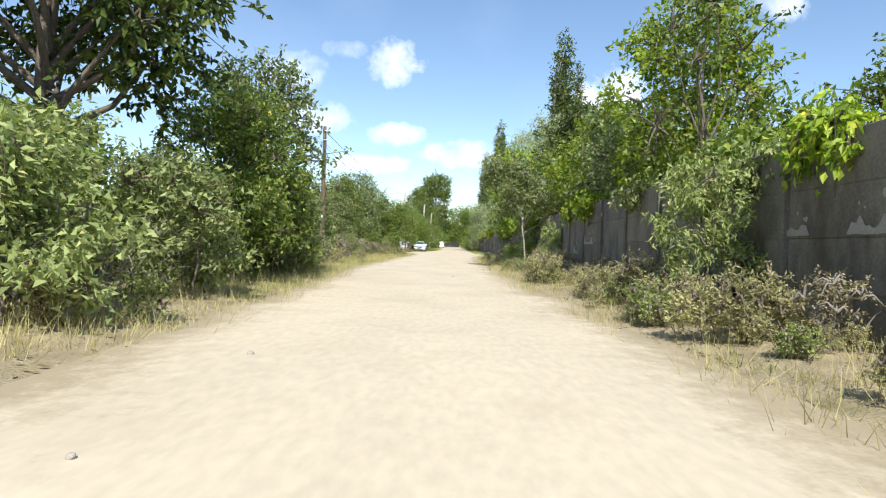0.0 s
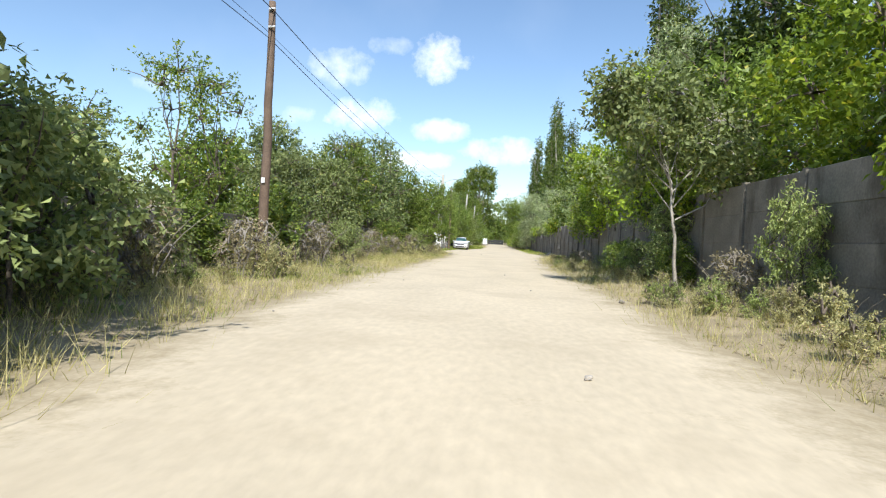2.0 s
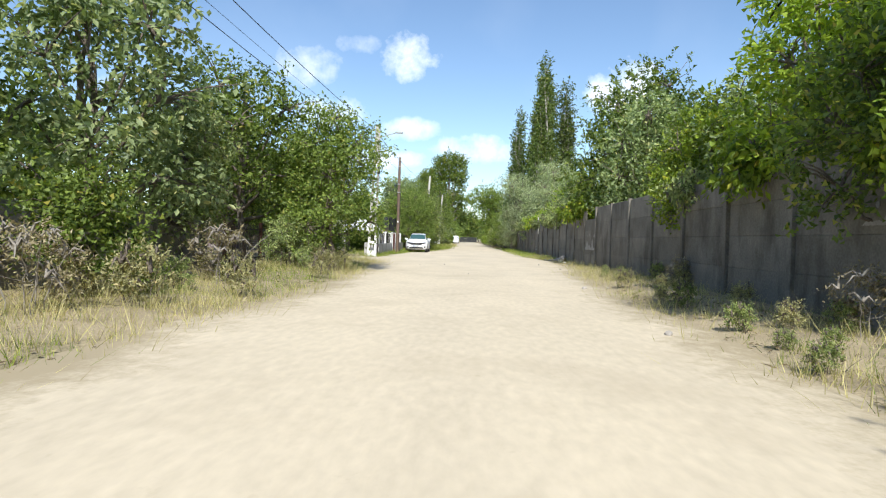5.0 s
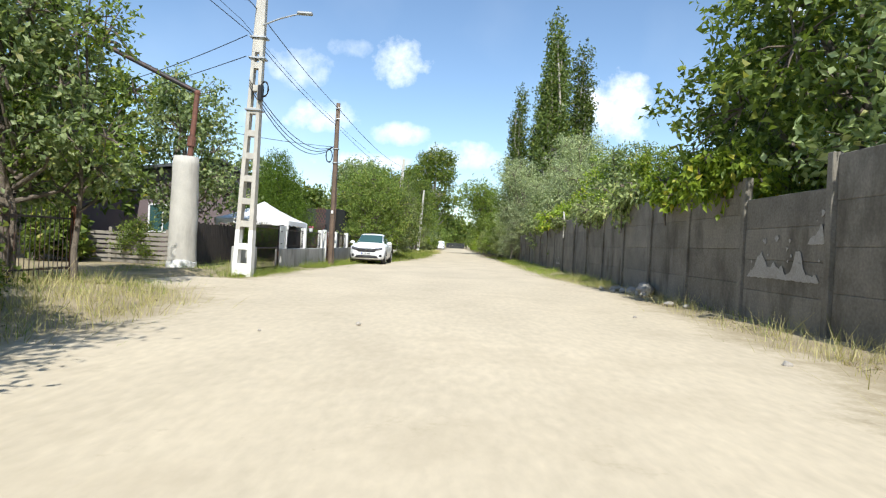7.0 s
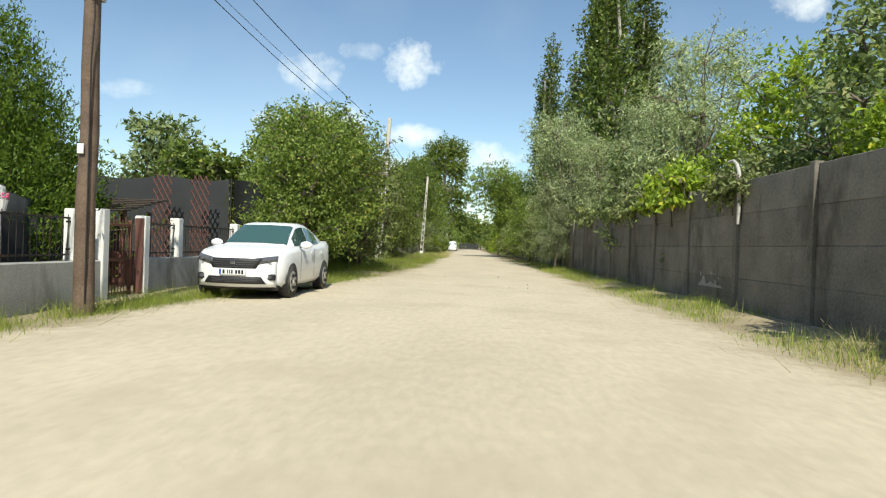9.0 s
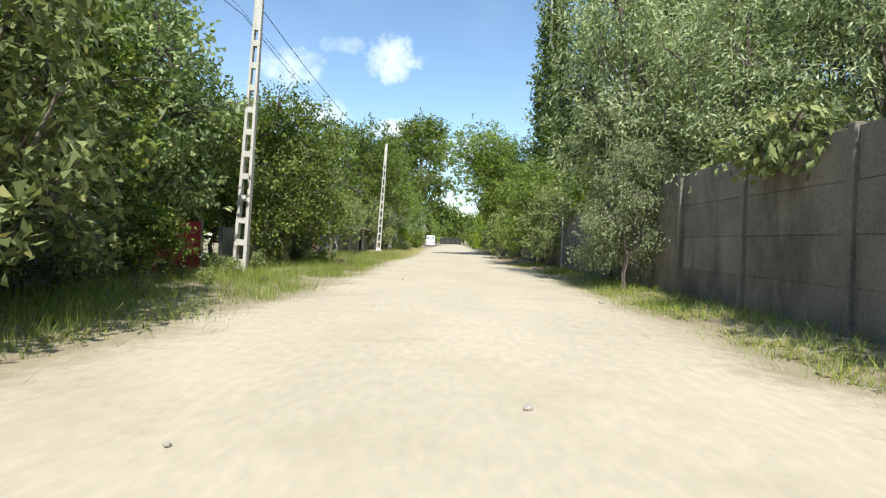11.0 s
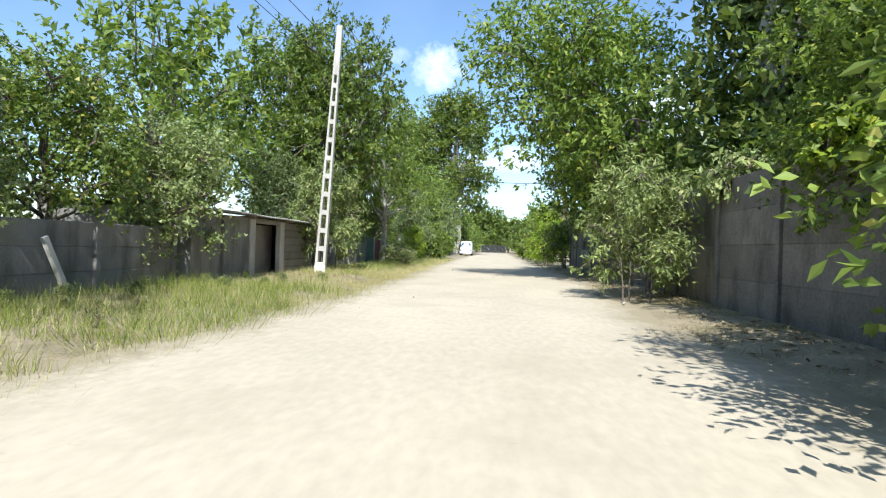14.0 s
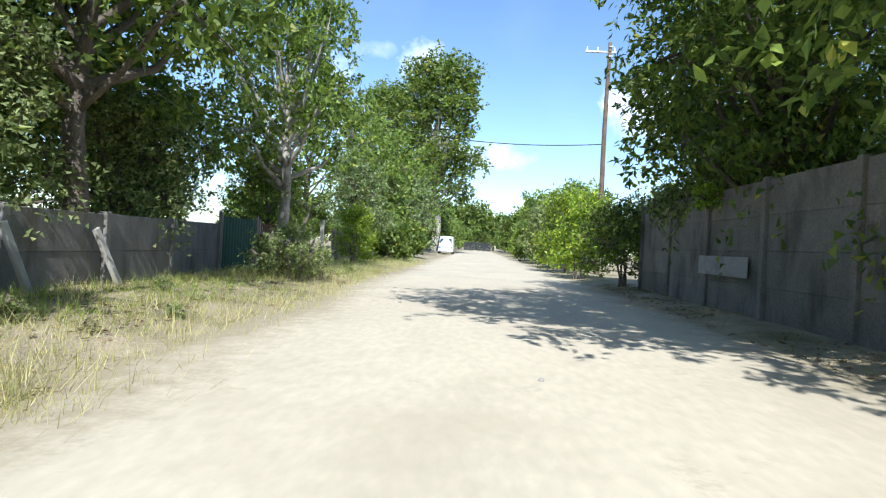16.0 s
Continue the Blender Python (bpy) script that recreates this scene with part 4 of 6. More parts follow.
# creepers along the wall's top
rng_i = random.Random(21)
for y in (9.5, 11.5, 13.8, 17.5, 23.0, 27.0, 36.5, 41.0, 47.5, 52.5, 56.5, 61.0, 76.0, 79.0, 82.5, 86.0, 89.0, 95.0, 97.5, 99.8, 102.0, 104.5, 107.0, 110.0, 123.0, 126.0, 137.0, 141.5, 149.0, 154.0, 161.0, 165.5):
    plant('ivy' if rng_i.random() < 0.55 else 'ivy_dusty', 5.25 + rng_i.uniform(-0.05, 0.3), y + rng_i.uniform(-0.6, 0.6), rng_i.uniform(0.7, 1.25), rng_i.uniform(0, 360), rng_i.uniform(0.9, 1.3), 2.35)

# far woods close the view
rng_far = random.Random(5)
for i, y in enumerate(range(228, 330, 11)):
    for sx in (-1, 1):
        plant('far', sx * (8.6 + 0.5 * math.sin(i * 1.9)), y, 0.85 + 0.2 * math.sin(i * 2.3 + sx), i * 70 + 40 * sx, 1.0)
for i, x in enumerate((-14, -7, -1, 5, 11, 18)):
    plant('far', x, 352 + 6 * math.sin(i * 2.1), 1.7 + 0.3 * math.sin(i * 1.3), i * 60, 1.0)
for i in range(16):
    y = rng_far.uniform(245, 330)
    x = rng_far.uniform(-45, 45)
    if abs(x) < 7 and y < 300:
        x += 11 if x > 0 else -11
    plant("far", x, y, rng_far.uniform(0.8, 1.25), rng_far.uniform(0, 360), rng_far.uniform(0.85, 1.2))
for i in range(7):
    for sx in (-1, 1):
        y = rng_far.uniform(-30, 250)
        plant("far", sx * rng_far.uniform(24, 45), y, rng_far.uniform(0.8, 1.1), rng_far.uniform(0, 360), rng_far.uniform(0.8, 1.1))
for i in range(12):
    plant('far', rng_far.uniform(13, 20), 8 + i * 19 + rng_far.uniform(-4, 4), rng_far.uniform(0.6, 0.85), rng_far.uniform(0, 360))
    y = 8 + i * 19 + rng_far.uniform(-4, 4)
    if not 70 < y < 106:
        plant('far', rng_far.uniform(-21, -15), y, rng_far.uniform(0.6, 0.85), rng_far.uniform(0, 360))
for x in (-9, -4, 2, 8):
    plant('far', x, 338, 0.7, x * 40)
for i in range(5):
    plant("far", -40 + i * 20, -32 - rng_far.uniform(0, 8), 1.1, i * 50, 1.0)

for i in range(26):
    y = 114 + i * 1.25
    plant("weed_green", lerp_table(y, ROAD_L) - 2.2 - 1.6 * abs(math.sin(i * 1.7)), y, (0.5 + 0.35 * abs(math.sin(i * 2.9))) * (0.5 if y > 134 else 1.0), i * 77.0, 1.0)

# dead brushwood before the walls
for x, y, sc, t in ((-6.6, 26.2, 1.0, 0), (-7.4, 28.0, 1.2, 60), (-6.7, 31.0, 0.9, 120), (-7.6, 33.6, 1.1, 200), (-6.8, 37.0, 0.9, 20), (-7.7, 39.4, 1.2, 80), (-6.9, 44.5, 0.9, 140), (-7.4, 48.6, 1.1, 250), (-6.8, 51.5, 0.9, 10),
                    (-6.6, 57.0, 1.0, 90), (-5.7, 14.2, 0.8, 30), (-5.4, 10.4, 0.7, 160), (4.6, 8.4, 0.7, 40), (4.7, 19.6, 0.7, 100), (4.6, 25.4, 0.8, 0), (4.7, 32.0, 0.9, 210), (4.6, 38.5, 0.8, 70), (4.6, 44.0, 0.7, 130), (4.4, 52.0, 0.7, 20), (5.0, 60.5, 0.6, 60)):
    plant("dead_brush", x, y, sc, t)

# weeds along both edges
rng_w = random.Random(8)
for i in range(22):
    y = rng_w.uniform(8, 22)
    plant("weed" if rng_w.random() < 0.8 else "weed_green", lerp_table(y, ROAD_R) + rng_w.uniform(0.7, 2.0), y, rng_w.uniform(0.65, 1.15), rng_w.uniform(0, 360), rng_w.uniform(0.8, 1.1))
for i in range(64):
    y = rng_w.uniform(4, 34)
    plant("weed" if rng_w.random() < 0.75 else "weed_green", lerp_table(y, ROAD_R) + rng_w.uniform(0.5, 2.4), y, rng_w.uniform(0.3, 0.8), rng_w.uniform(0, 360), rng_w.uniform(0.8, 1.2))
for i in range(34):
    y = rng_w.uniform(34, 70)
    plant("weed" if rng_w.random() < 0.6 else "weed_green", lerp_table(y, ROAD_R) + rng_w.uniform(0.5, 2.4), y, rng_w.uniform(0.3, 0.7), rng_w.uniform(0, 360))
for i in range(44):
    y = rng_w.uniform(2, 72)
    plant("weed" if rng_w.random() < 0.7 else "weed_green", lerp_table(y, ROAD_L) - rng_w.uniform(0.6, 3.0), y, rng_w.uniform(0.5, 1.1), rng_w.uniform(0, 360))
for i in range(34):
    y = rng_w.uniform(104, 175)
    plant("weed_green" if rng_w.random() < 0.7 else "weed", lerp_table(y, ROAD_L) - rng_w.uniform(0.8, 3.4), y, rng_w.uniform(0.25, 0.5), rng_w.uniform(0, 360), 0.8)

rng_g = np.random.default_rng(3)
blades("grass", rng_g, 34000, verge(-1, 0, 75, -0.3, 3.6, 1.0, 0.02, -1), 0.15, 0.6, 0.010, GRASS_DRY, "tall dry straw-coloured grass along the verge")
blades("grass", rng_g, 22000, verge(1, 0, 90, -0.2, 2.8, 1.0, 0.05, -1), 0.12, 0.55, 0.010, GRASS_DRY, "dry straw-coloured grass and stalks below the wall")
blades("grass", rng_g, 26000, verge(-1, 12, 102, 0.1, 3.4, 0.9, 0.0, 1), 0.08, 0.36, 0.010, GRASS_GREEN, "green grass along the verge")
blades("grass", rng_g, 10000, verge(1, 4, 88, 0.4, 2.9, 0.9, 0.1, 1), 0.06, 0.3, 0.010, GRASS_GREEN, "sparse green grass below the wall")
blades("grass", rng_g, 18000, verge(-1, 79, 101, -0.3, 0.62), 0.10, 0.42, 0.010, GRASS_GREEN, "green grass at the foot of the garden wall")
blades("grass", rng_g, 22000, verge(1, 83, 132, -0.2, 1.7), 0.08, 0.38, 0.010, GRASS_GREEN, "green grass strip below the wall")
blades("grass", rng_g, 58000, verge(-1, 98, 143, -0.3, 4.3, 0.85, -0.12, 1), 0.12, 0.52, 0.009, GRASS_GREEN, "lush green grass along the verge")
blades("grass", rng_g, 14000, verge(-1, 149, 188, 0.2, 4.0, 0.8, 0.05, 1), 0.10, 0.42, 0.009, GRASS_GREEN, "sparse green grass before the old wall")
blades("grass", rng_g, 26000, verge(-1, 128, 152, -0.3, 3.8, 1.0, 0.1, -1), 0.08, 0.36, 0.009, GRASS_DRY, "dry yellow grass along the shed")
blades("grass", rng_g, 36000, verge(-1, 149, 184, -0.3, 3.9, 1.0, 0.12, -1), 0.06, 0.32, 0.009, GRASS_DRY, "bleached straw grass before the old slab wall", tuft=18)
blades("grass", rng_g, 12000, verge(1, 100, 200, -0.2, 1.9), 0.05, 0.22, 0.010, GRASS_DRY, "thin dry grass at the road's edge")


def litter(name, rng, count, place, size, material, label):
    """Fallen dry leaves and bits of straw lying flat."""
    xy = np.array([place(rng) for _ in range(count)])
    z = np.array([ground_height(x, y) for x, y in xy]) + rng.uniform(0.012, 0.035, count)
    a = rng.uniform(0, 2 * np.pi, count)
    ln = size * rng.uniform(0.5, 1.5, count)
    u = np.stack([np.cos(a) * ln, np.sin(a) * ln, rng.uniform(-0.3, 0.3, count) * ln], 1)
    q = np.stack([-np.sin(a) * ln * 0.35, np.cos(a) * ln * 0.35, rng.uniform(-0.2, 0.2, count) * ln], 1)
    c = np.stack([xy[:, 0], xy[:, 1], z], 1)
    v = np.stack([c - u, c + q, c + u, c - q], 1).reshape(-1, 3)
    f = (np.arange(count)[:, None] * 4 + np.array([[0, 1, 2, 3]])).tolist()
    ob = new(name, mesh_of(name, v.tolist(), f, material))
    tagged(ob, label, "leaf litter", kind="stuff")


LITTER = leaf_mat("dead_leaf", (0.10, 0.07, 0.035), (0.34, 0.26, 0.15), (0.42, 0.36, 0.2), 0.1, 0.8)
litter("leaf_litter", rng_g, 5000, verge(1, 104, 170, -0.9, 2.0, 0.8), 0.055, LITTER, "brown fallen leaves below the overhanging trees")
litter("leaf_litter", rng_g, 4000, verge(1, 2, 90, -0.4, 2.8, 0.8), 0.045, LITTER, "dead leaves and straw below the wall")
litter("leaf_litter", rng_g, 3500, verge(-1, 147, 170, -0.4, 3.6, 0.9), 0.05, LITTER, "trampled straw and dead leaves before the slab wall")
litter("leaf_litter", rng_g, 4000, verge(-1, 2, 75, -0.5, 3.6, 0.8), 0.045, LITTER, "dead leaves and straw among the verge grass")

# ---- poles and wires


def lattice_pole(x, y, height, base_w, top_w, depth, rungs, painted, label, turn=0.0, lean=(0.0, 0.0)):
    """A concrete pole of two tapered legs joined by rungs, solid at the top."""
    e = thing("utility_pole", (x, y, ground_height(x, y) - 0.05, lean[1], lean[0], turn), label, "utility pole", "poles along the road")

    def half(z):
        return (base_w + (top_w - base_w) * z / height) / 2

    def slab(z0, z1, a0, b0, a1, b1, d0, d1):
        bm = bmesh.new()
        v = [bm.verts.new(p) for p in ((a0, -d0, z0), (b0, -d0, z0), (b0, d0, z0), (a0, d0, z0), (a1, -d1, z1), (b1, -d1, z1), (b1, d1, z1), (a1, d1, z1))]
        for q in ((3, 2, 1, 0), (4, 5, 6, 7), (0, 1, 5, 4), (1, 2, 6, 5), (2, 3, 7, 6), (3, 0, 4, 7)):
            bm.faces.new([v[i] for i in q])
        bmesh.ops.bevel(bm, geom=list(bm.edges), offset=0.008, segments=1, affect="EDGES")
        return bm

    def dep(z):
        return depth / 2 * (1 - 0.3 * z / height)

    leg = base_w * 0.24
    solid = height * 0.80
    zs = [0.0, painted, solid] if painted else [0.0, solid]
    for k in range(len(zs) - 1):
        z0, z1 = zs[k], zs[k + 1]
        m = WHITE if painted and k == 0 else POLEC
        for s in (-1, 1):
            lg0, lg1 = leg * (1 - 0.35 * z0 / height), leg * (1 - 0.35 * z1 / height)
            a0, a1 = half(z0), half(z1)
            bm = slab(z0, z1, *sorted((s * a0, s * (a0 - lg0))), *sorted((s * a1, s * (a1 - lg1))), dep(z0), dep(z1))
            part("leg", bm, m, e, "whitewashed lower leg" if m is WHITE else "")
    step = solid / rungs
    for i in range(rungs):
        z = 0.28 + i * step
        w = half(z) - leg * 0.6
        hh = 0.09 if i else 0.16
        part("rung", slab(z - hh, z + hh, -w, w, -w, w, dep(z) * 0.93, dep(z) * 0.93), WHITE if z < painted else POLEC, e)
    part("head", slab(solid, height, -half(solid), half(solid), -half(height), half(height), dep(solid), dep(height)), POLEC, e)
    return e


def wooden_pole(x, y, height, label):
    e = thing("utility_pole", (x, y, ground_height(x, y) - 0.1), label, "utility pole", "poles along the road")
    rng = np.random.default_rng(int(y))
    pts = [(rng.normal() * 0.012, rng.normal() * 0.012, height * s) for s in np.linspace(0, 1, 9)]
    v, f = tube_data(pts, [0.15 - 0.055 * s for s in np.linspace(0, 1, 9)], 12)
    f.append(tuple(range(len(v) - 12, len(v))))
    part("shaft", mesh_of("shaft", v, f, WOODP, True), None, e)
    part("tag", box(-0.05, 0.05, -0.17, -0.15, 2.55, 2.7, 0.004), PLASTIC_W, e, "small white plate")
    for z in (height - 0.25, height - 0.75):
        part("bracket", box(-0.05, 0.05, -0.16, -0.07, z - 0.03, z + 0.03, 0.005), GALV, e)
        part("insulator", cyl((0.02, -0.16, z), (0.16, -0.16, z), 0.025, 0.02), PLASTIC_W, e)
    return e


p1 = wooden_pole(-7.38, 33.95, 7.65, "weathered brown wooden utility pole carrying cables")
p2 = lattice_pole(-6.82, 79.7, 8.2, 0.56, 0.26, 0.30, 10, 1.42, "grey concrete lattice pole with a whitewashed foot", lean=(1.4, 0))
p3 = wooden_pole(-6.5, 90.2, 7.75, "brown wooden utility pole with a coil of black cable")
p4 = lattice_pole(-6.4, 118.5, 9.2, 0.42, 0.22, 0.24, 11, 0.0, "grey concrete lattice pole half hidden by leaves", lean=(3.0, 0))
p5 = lattice_pole(-6.12, 149.8, 9.2, 0.40, 0.2, 0.22, 11, 0.35, "slim grey concrete lattice pole beside the shed", lean=(3.0, 0))
p6 = wooden_pole(5.9, 178.0, 12.2, "tall dark pole with a crossarm above the trees")
part("crossarm", box(-1.25, 0.35, -0.05, 0.05, 11.65, 11.75, 0.01), GALV, p6)
for dx in (-1.15, -0.6, 0.25):
    part("insulator", cyl((dx, 0, 11.75), (dx, 0, 11.95), 0.05, 0.03), PLASTIC_W, p6)
# lamp arm on the lattice pole
arm = cable("lamp_arm", [(0.1, -0.1, 7.35), (0.6, -0.15, 7.55), (1.2, -0.2, 7.72)], 0.025, GALV, p2)
part("lamp_head", box(1.1, 1.55, -0.28, -0.12, 7.68, 7.77, 0.03), GALV, p2, "small flat street lamp head")
part("junction_box", box(0.13, 0.26, -0.24, -0.05, 5.15, 5.6, 0.02), BLACKPL, p2, "black cable box")
for dz in (4.9, 6.4, 7.0):
    part("band", box(-0.24, 0.24, -0.17, 0.17, dz - 0.02, dz + 0.02), GALV, p2)


def coil(parent, c, r, turns=5):
    pts = []
    for i in range(turns * 12 + 1):
        a = i / 12 * 2 * math.pi
        rr = r * (1 + 0.08 * math.sin(i * 1.7))
        pts.append((c[0] + math.sin(a) * rr * 0.5, c[1] + math.cos(i * 0.9) * 0.03, c[2] + math.cos(a) * rr))
    cable("cable_coil", pts, 0.014, CABLE, parent)


coil(p3, (-0.28, -0.12, 5.25), 0.3)
coil(p2, (0.3, -0.15, 5.5), 0.22, 3)
for dz, dx in ((5.6, 0), (4.95, 0.02)):
    part("clamp", box(-0.14, 0.14, -0.14, 0.14, dz - 0.03, dz + 0.03, 0.01), GALV, p3)
cable("drop_cable", [(0.1, -0.13, 5.4), (0.16, -0.16, 4.6), (0.12, -0.15, 4.0), (0.11, -0.13, 3.2), (0.11, -0.12, 0.3)], 0.012, CABLE, p3)

W_LABEL = "black overhead cable sagging between the poles"
wire_points = [((-7.0, -14.0, 7.6), (-7.3, 33.9, 7.35), 0.5), ((-7.3, 33.9, 7.35), (-6.75, 79.4, 7.75), 0.55), ((-6.75, 79.4, 7.75), (-6.45, 90.1, 7.35), 0.12),
               ((-6.45, 90.1, 7.35), (-6.3, 118.5, 8.6), 0.35), ((-6.3, 118.5, 8.6), (-6.2, 150.6, 8.9), 0.5), ((-6.2, 150.6, 8.9), (-7.0, 182.0, 9.0), 0.6), ((-7.0, 182.0, 9.0), (-6.5, 240.0, 9.0), 0.8)]
for a, b, s in wire_points:
    cable("overhead_cable", sagging(a, b, s), 0.013, label=W_LABEL, group="overhead cables")
    cable("overhead_cable", sagging((a[0] - 0.12, a[1], a[2] - 0.75), (b[0] - 0.12, b[1], b[2] - 0.75), s * 1.25), 0.011, label=W_LABEL, group="overhead cables")
    cable("overhead_cable", sagging((a[0] - 0.3, a[1], a[2] - 0.45), (b[0] - 0.3, b[1], b[2] - 0.45), s * 0.8), 0.007, label="thin overhead wire between the poles", group="overhead cables")
for i in range(3):
    cable("overhead_cable", sagging((-6.75, 79.3, 5.6 - i * 0.08), (-6.6, 90.1, 5.55), 0.75 + i * 0.12), 0.014, label="bundle cable hanging low between two poles", group="overhead cables")
cable("overhead_cable", sagging((-6.9, 79.4, 6.9), (-16.0, 84.0, 5.8), 0.25), 0.012, label="service cable running off to the house", group="overhead cables")
cable("overhead_cable", sagging((-6.9, 79.4, 7.9), (-24.0, 72.0, 7.4), 0.3), 0.012, label="service cable crossing the side lane", group="overhead cables")
cable("overhead_cable", sagging((-6.9, 79.4, 6.3), (-22.0, 88.0, 5.4), 0.3), 0.012, label="service cable running off to the house", group="overhead cables")
cable("overhead_cable", sagging((-6.5, 90.2, 5.55), (-16.0, 84.0, 6.4), 0.35), 0.012, label="service cable from the wooden pole to the house", group="overhead cables")
cable("overhead_cable", sagging((5.9, 178.0, 6.9), (-7.0, 182.0, 8.3), 0.5), 0.025, label="cable crossing above the road", group="overhead cables")

# ---- concrete column with the old pipe bridge


def column_and_pipe():
    e = thing("concrete_column", (-9.1, 80.7, 0.0), "thick round concrete column with a weathered pale face", "column")
    bm = bmesh.new()
    rings = 14
    sides = 20
    grid = []
    for i in range(rings + 1):
        z = 3.62 * i / rings - 0.1
        ring = []
        for k in range(sides):
            a = 2 * math.pi * k / sides
            r = 0.42 - 0.035 * i / rings + noise.noise(Vector((math.cos(a) * 2, math.sin(a) * 2, z * 1.5))) * 0.02 - (0.03 if i == rings else 0)
            ring.append(bm.verts.new((math.cos(a) * r, math.sin(a) * r, z)))
        grid.append(ring)
    for i in range(rings):
        for k in range(sides):
            bm.faces.new((grid[i][k], grid[i][(k + 1) % sides], grid[i + 1][(k + 1) % sides], grid[i + 1][k]))
    bm.faces.new(grid[-1])
    part("shaft", bm, POLEC, e, "", True)
    bm = cyl((0, 0, -0.1), (0, 0, 0.32), 0.46, 0.435, 18)
    for v in bm.verts:
        if v.co.z > 0.2:
            v.co.z += noise.noise(v.co * 4) * 0.12
    part("whitewash_patch", bm, WHITE, e, "flaked whitewash round the foot")
    f = thing("pipe_frame", (-9.1, 80.7, 3.4), "dark rusty steel pipe frame carried by the concrete column", "pipe")
    part("upright", cyl((0.1, 0, 0.0), (0.25, 0, 2.1), 0.085, 0.075, 12), RUST, f)
    part("collar", cyl((0.13, 0, 0.45), (0.15, 0, 0.75), 0.13, 0.12, 12), RUST, f)
    part("elbow", ball((0.25, 0, 2.1), 0.1), RUST, f)
    part("main_pipe", cyl((0.25, 0, 2.12), (-7.5, -0.6, 5.6), 0.075, None, 12), IRON, f)
    part("upper_pipe", cyl((-2.2, -0.2, 3.75), (-7.5, -0.6, 5.95), 0.03, None, 8), IRON, f)
    part("strut", cyl((-1.6, -0.15, 2.95), (-2.25, -0.2, 3.75), 0.04, None, 8), IRON, f)
    part("strut", cyl((-2.9, -0.2, 3.55), (-2.25, -0.2, 3.75), 0.035, None, 8), IRON, f)
    part("far_upright", cyl((-7.5, -0.6, 5.6), (-7.5, -0.6, -3.4), 0.08, None, 10), RUST, f)


column_and_pipe()

# ---- garden front: low wall, posts, gates, tent, house


def low_wall(y0, y1, x, label):
    e = thing("garden_wall", (x, y0, 0.0), label, "wall", "garden walls")
    n = 12
    L = y1 - y0
    bm = bmesh.new()
    rows = []
    for i in range(n + 1):
        y = L * i / n
        w = 0.11 + noise.noise(Vector((x, y * 0.7 + y0, 0))) * 0.01
        t = 0.76 + noise.noise(Vector((3, y * 0.8 + y0, 0))) * 0.02
        rows.append([bm.verts.new(p) for p in ((-w, y, -0.2), (w + 0.02, y, -0.2), (w, y, t - 0.02), (w - 0.02, y, t), (-w + 0.02, y, t), (-w, y, t - 0.02))])
    for i in range(n):
        for k in range(6):
            bm.faces.new((rows[i][k], rows[i][(k + 1) % 6], rows[i + 1][(k + 1) % 6], rows[i + 1][k]))
    bm.faces.new(rows[0][::-1])
    bm.faces.new(rows[-1])
    bmesh.ops.recalc_face_normals(bm, faces=list(bm.faces))
    part("base", bm, PLASTER, e)
    return e


wall_a = low_wall(84.3, 91.5, -7.2, "low grey plastered garden wall with white posts")
wall_b = low_wall(92.95, 99.5, -7.2, "low grey plastered garden wall behind the parked car")
for w, y0, ys in ((wall_a, 84.3, (84.75, 87.8, 90.95)), (wall_b, 92.95, (94.35, 97.6))):
    for y in ys:
        part("post", box(-0.11, 0.11, y - y0 - 0.1, y - y0 + 0.1, 0.755, 1.62, 0.015), WHITE, w, "white limewashed post")
        for z in (0.95, 1.4):
            part("hinge", box(-0.02, 0.02, y - y0 - 0.16, y - y0 - 0.09, z - 0.015, z + 0.015), IRON, w)
    ends = [0.15] + [y - y0 for y in ys] + [w is wall_a and 7.1 or 6.4]
    for a, b in zip(ends[:-1], ends[1:]):
        if b - a < 0.4:
            continue
        for z in (0.86, 1.46):
            part("rail", box(-0.015, 0.015, a + 0.1, b - 0.1, z - 0.015, z + 0.015), IRON, w)
        k = int((b - a - 0.2) / 0.13)
        for i in range(k):
            y = a + 0.16 + i * (b - a - 0.3) / max(k - 1, 1)
            part("bar", cyl((0, y, 0.78), (0, y, 1.52), 0.007, None, 5), IRON, w)


def bar_gate(x, y0, y1, h, material, label, step=0.11, sheet=0.0):
    e = thing("gate", (x, y0, 0.0), label, "gate")
    L = y1 - y0
    for z in (0.12, h * 0.5, h - 0.1):
        part("rail", box(-0.02, 0.02, 0, L, z - 0.025, z + 0.025, 0.004), material, e)
    for y in (0.02, L - 0.02):
        part("stile", box(-0.025, 0.025, y - 0.025, y + 0.025, 0.05, h, 0.004), material, e)
    n = int(L / step)
    for i in range(1, n):
        part("bar", cyl((0, L * i / n, 0.08), (0, L * i / n, h + 0.06 * (i % 2)), 0.009, None, 5), material, e)
    if sheet:
        part("sheet", box(0.012, 0.02, 0.05, L - 0.05, 0.1, sheet), material, e)
    return e


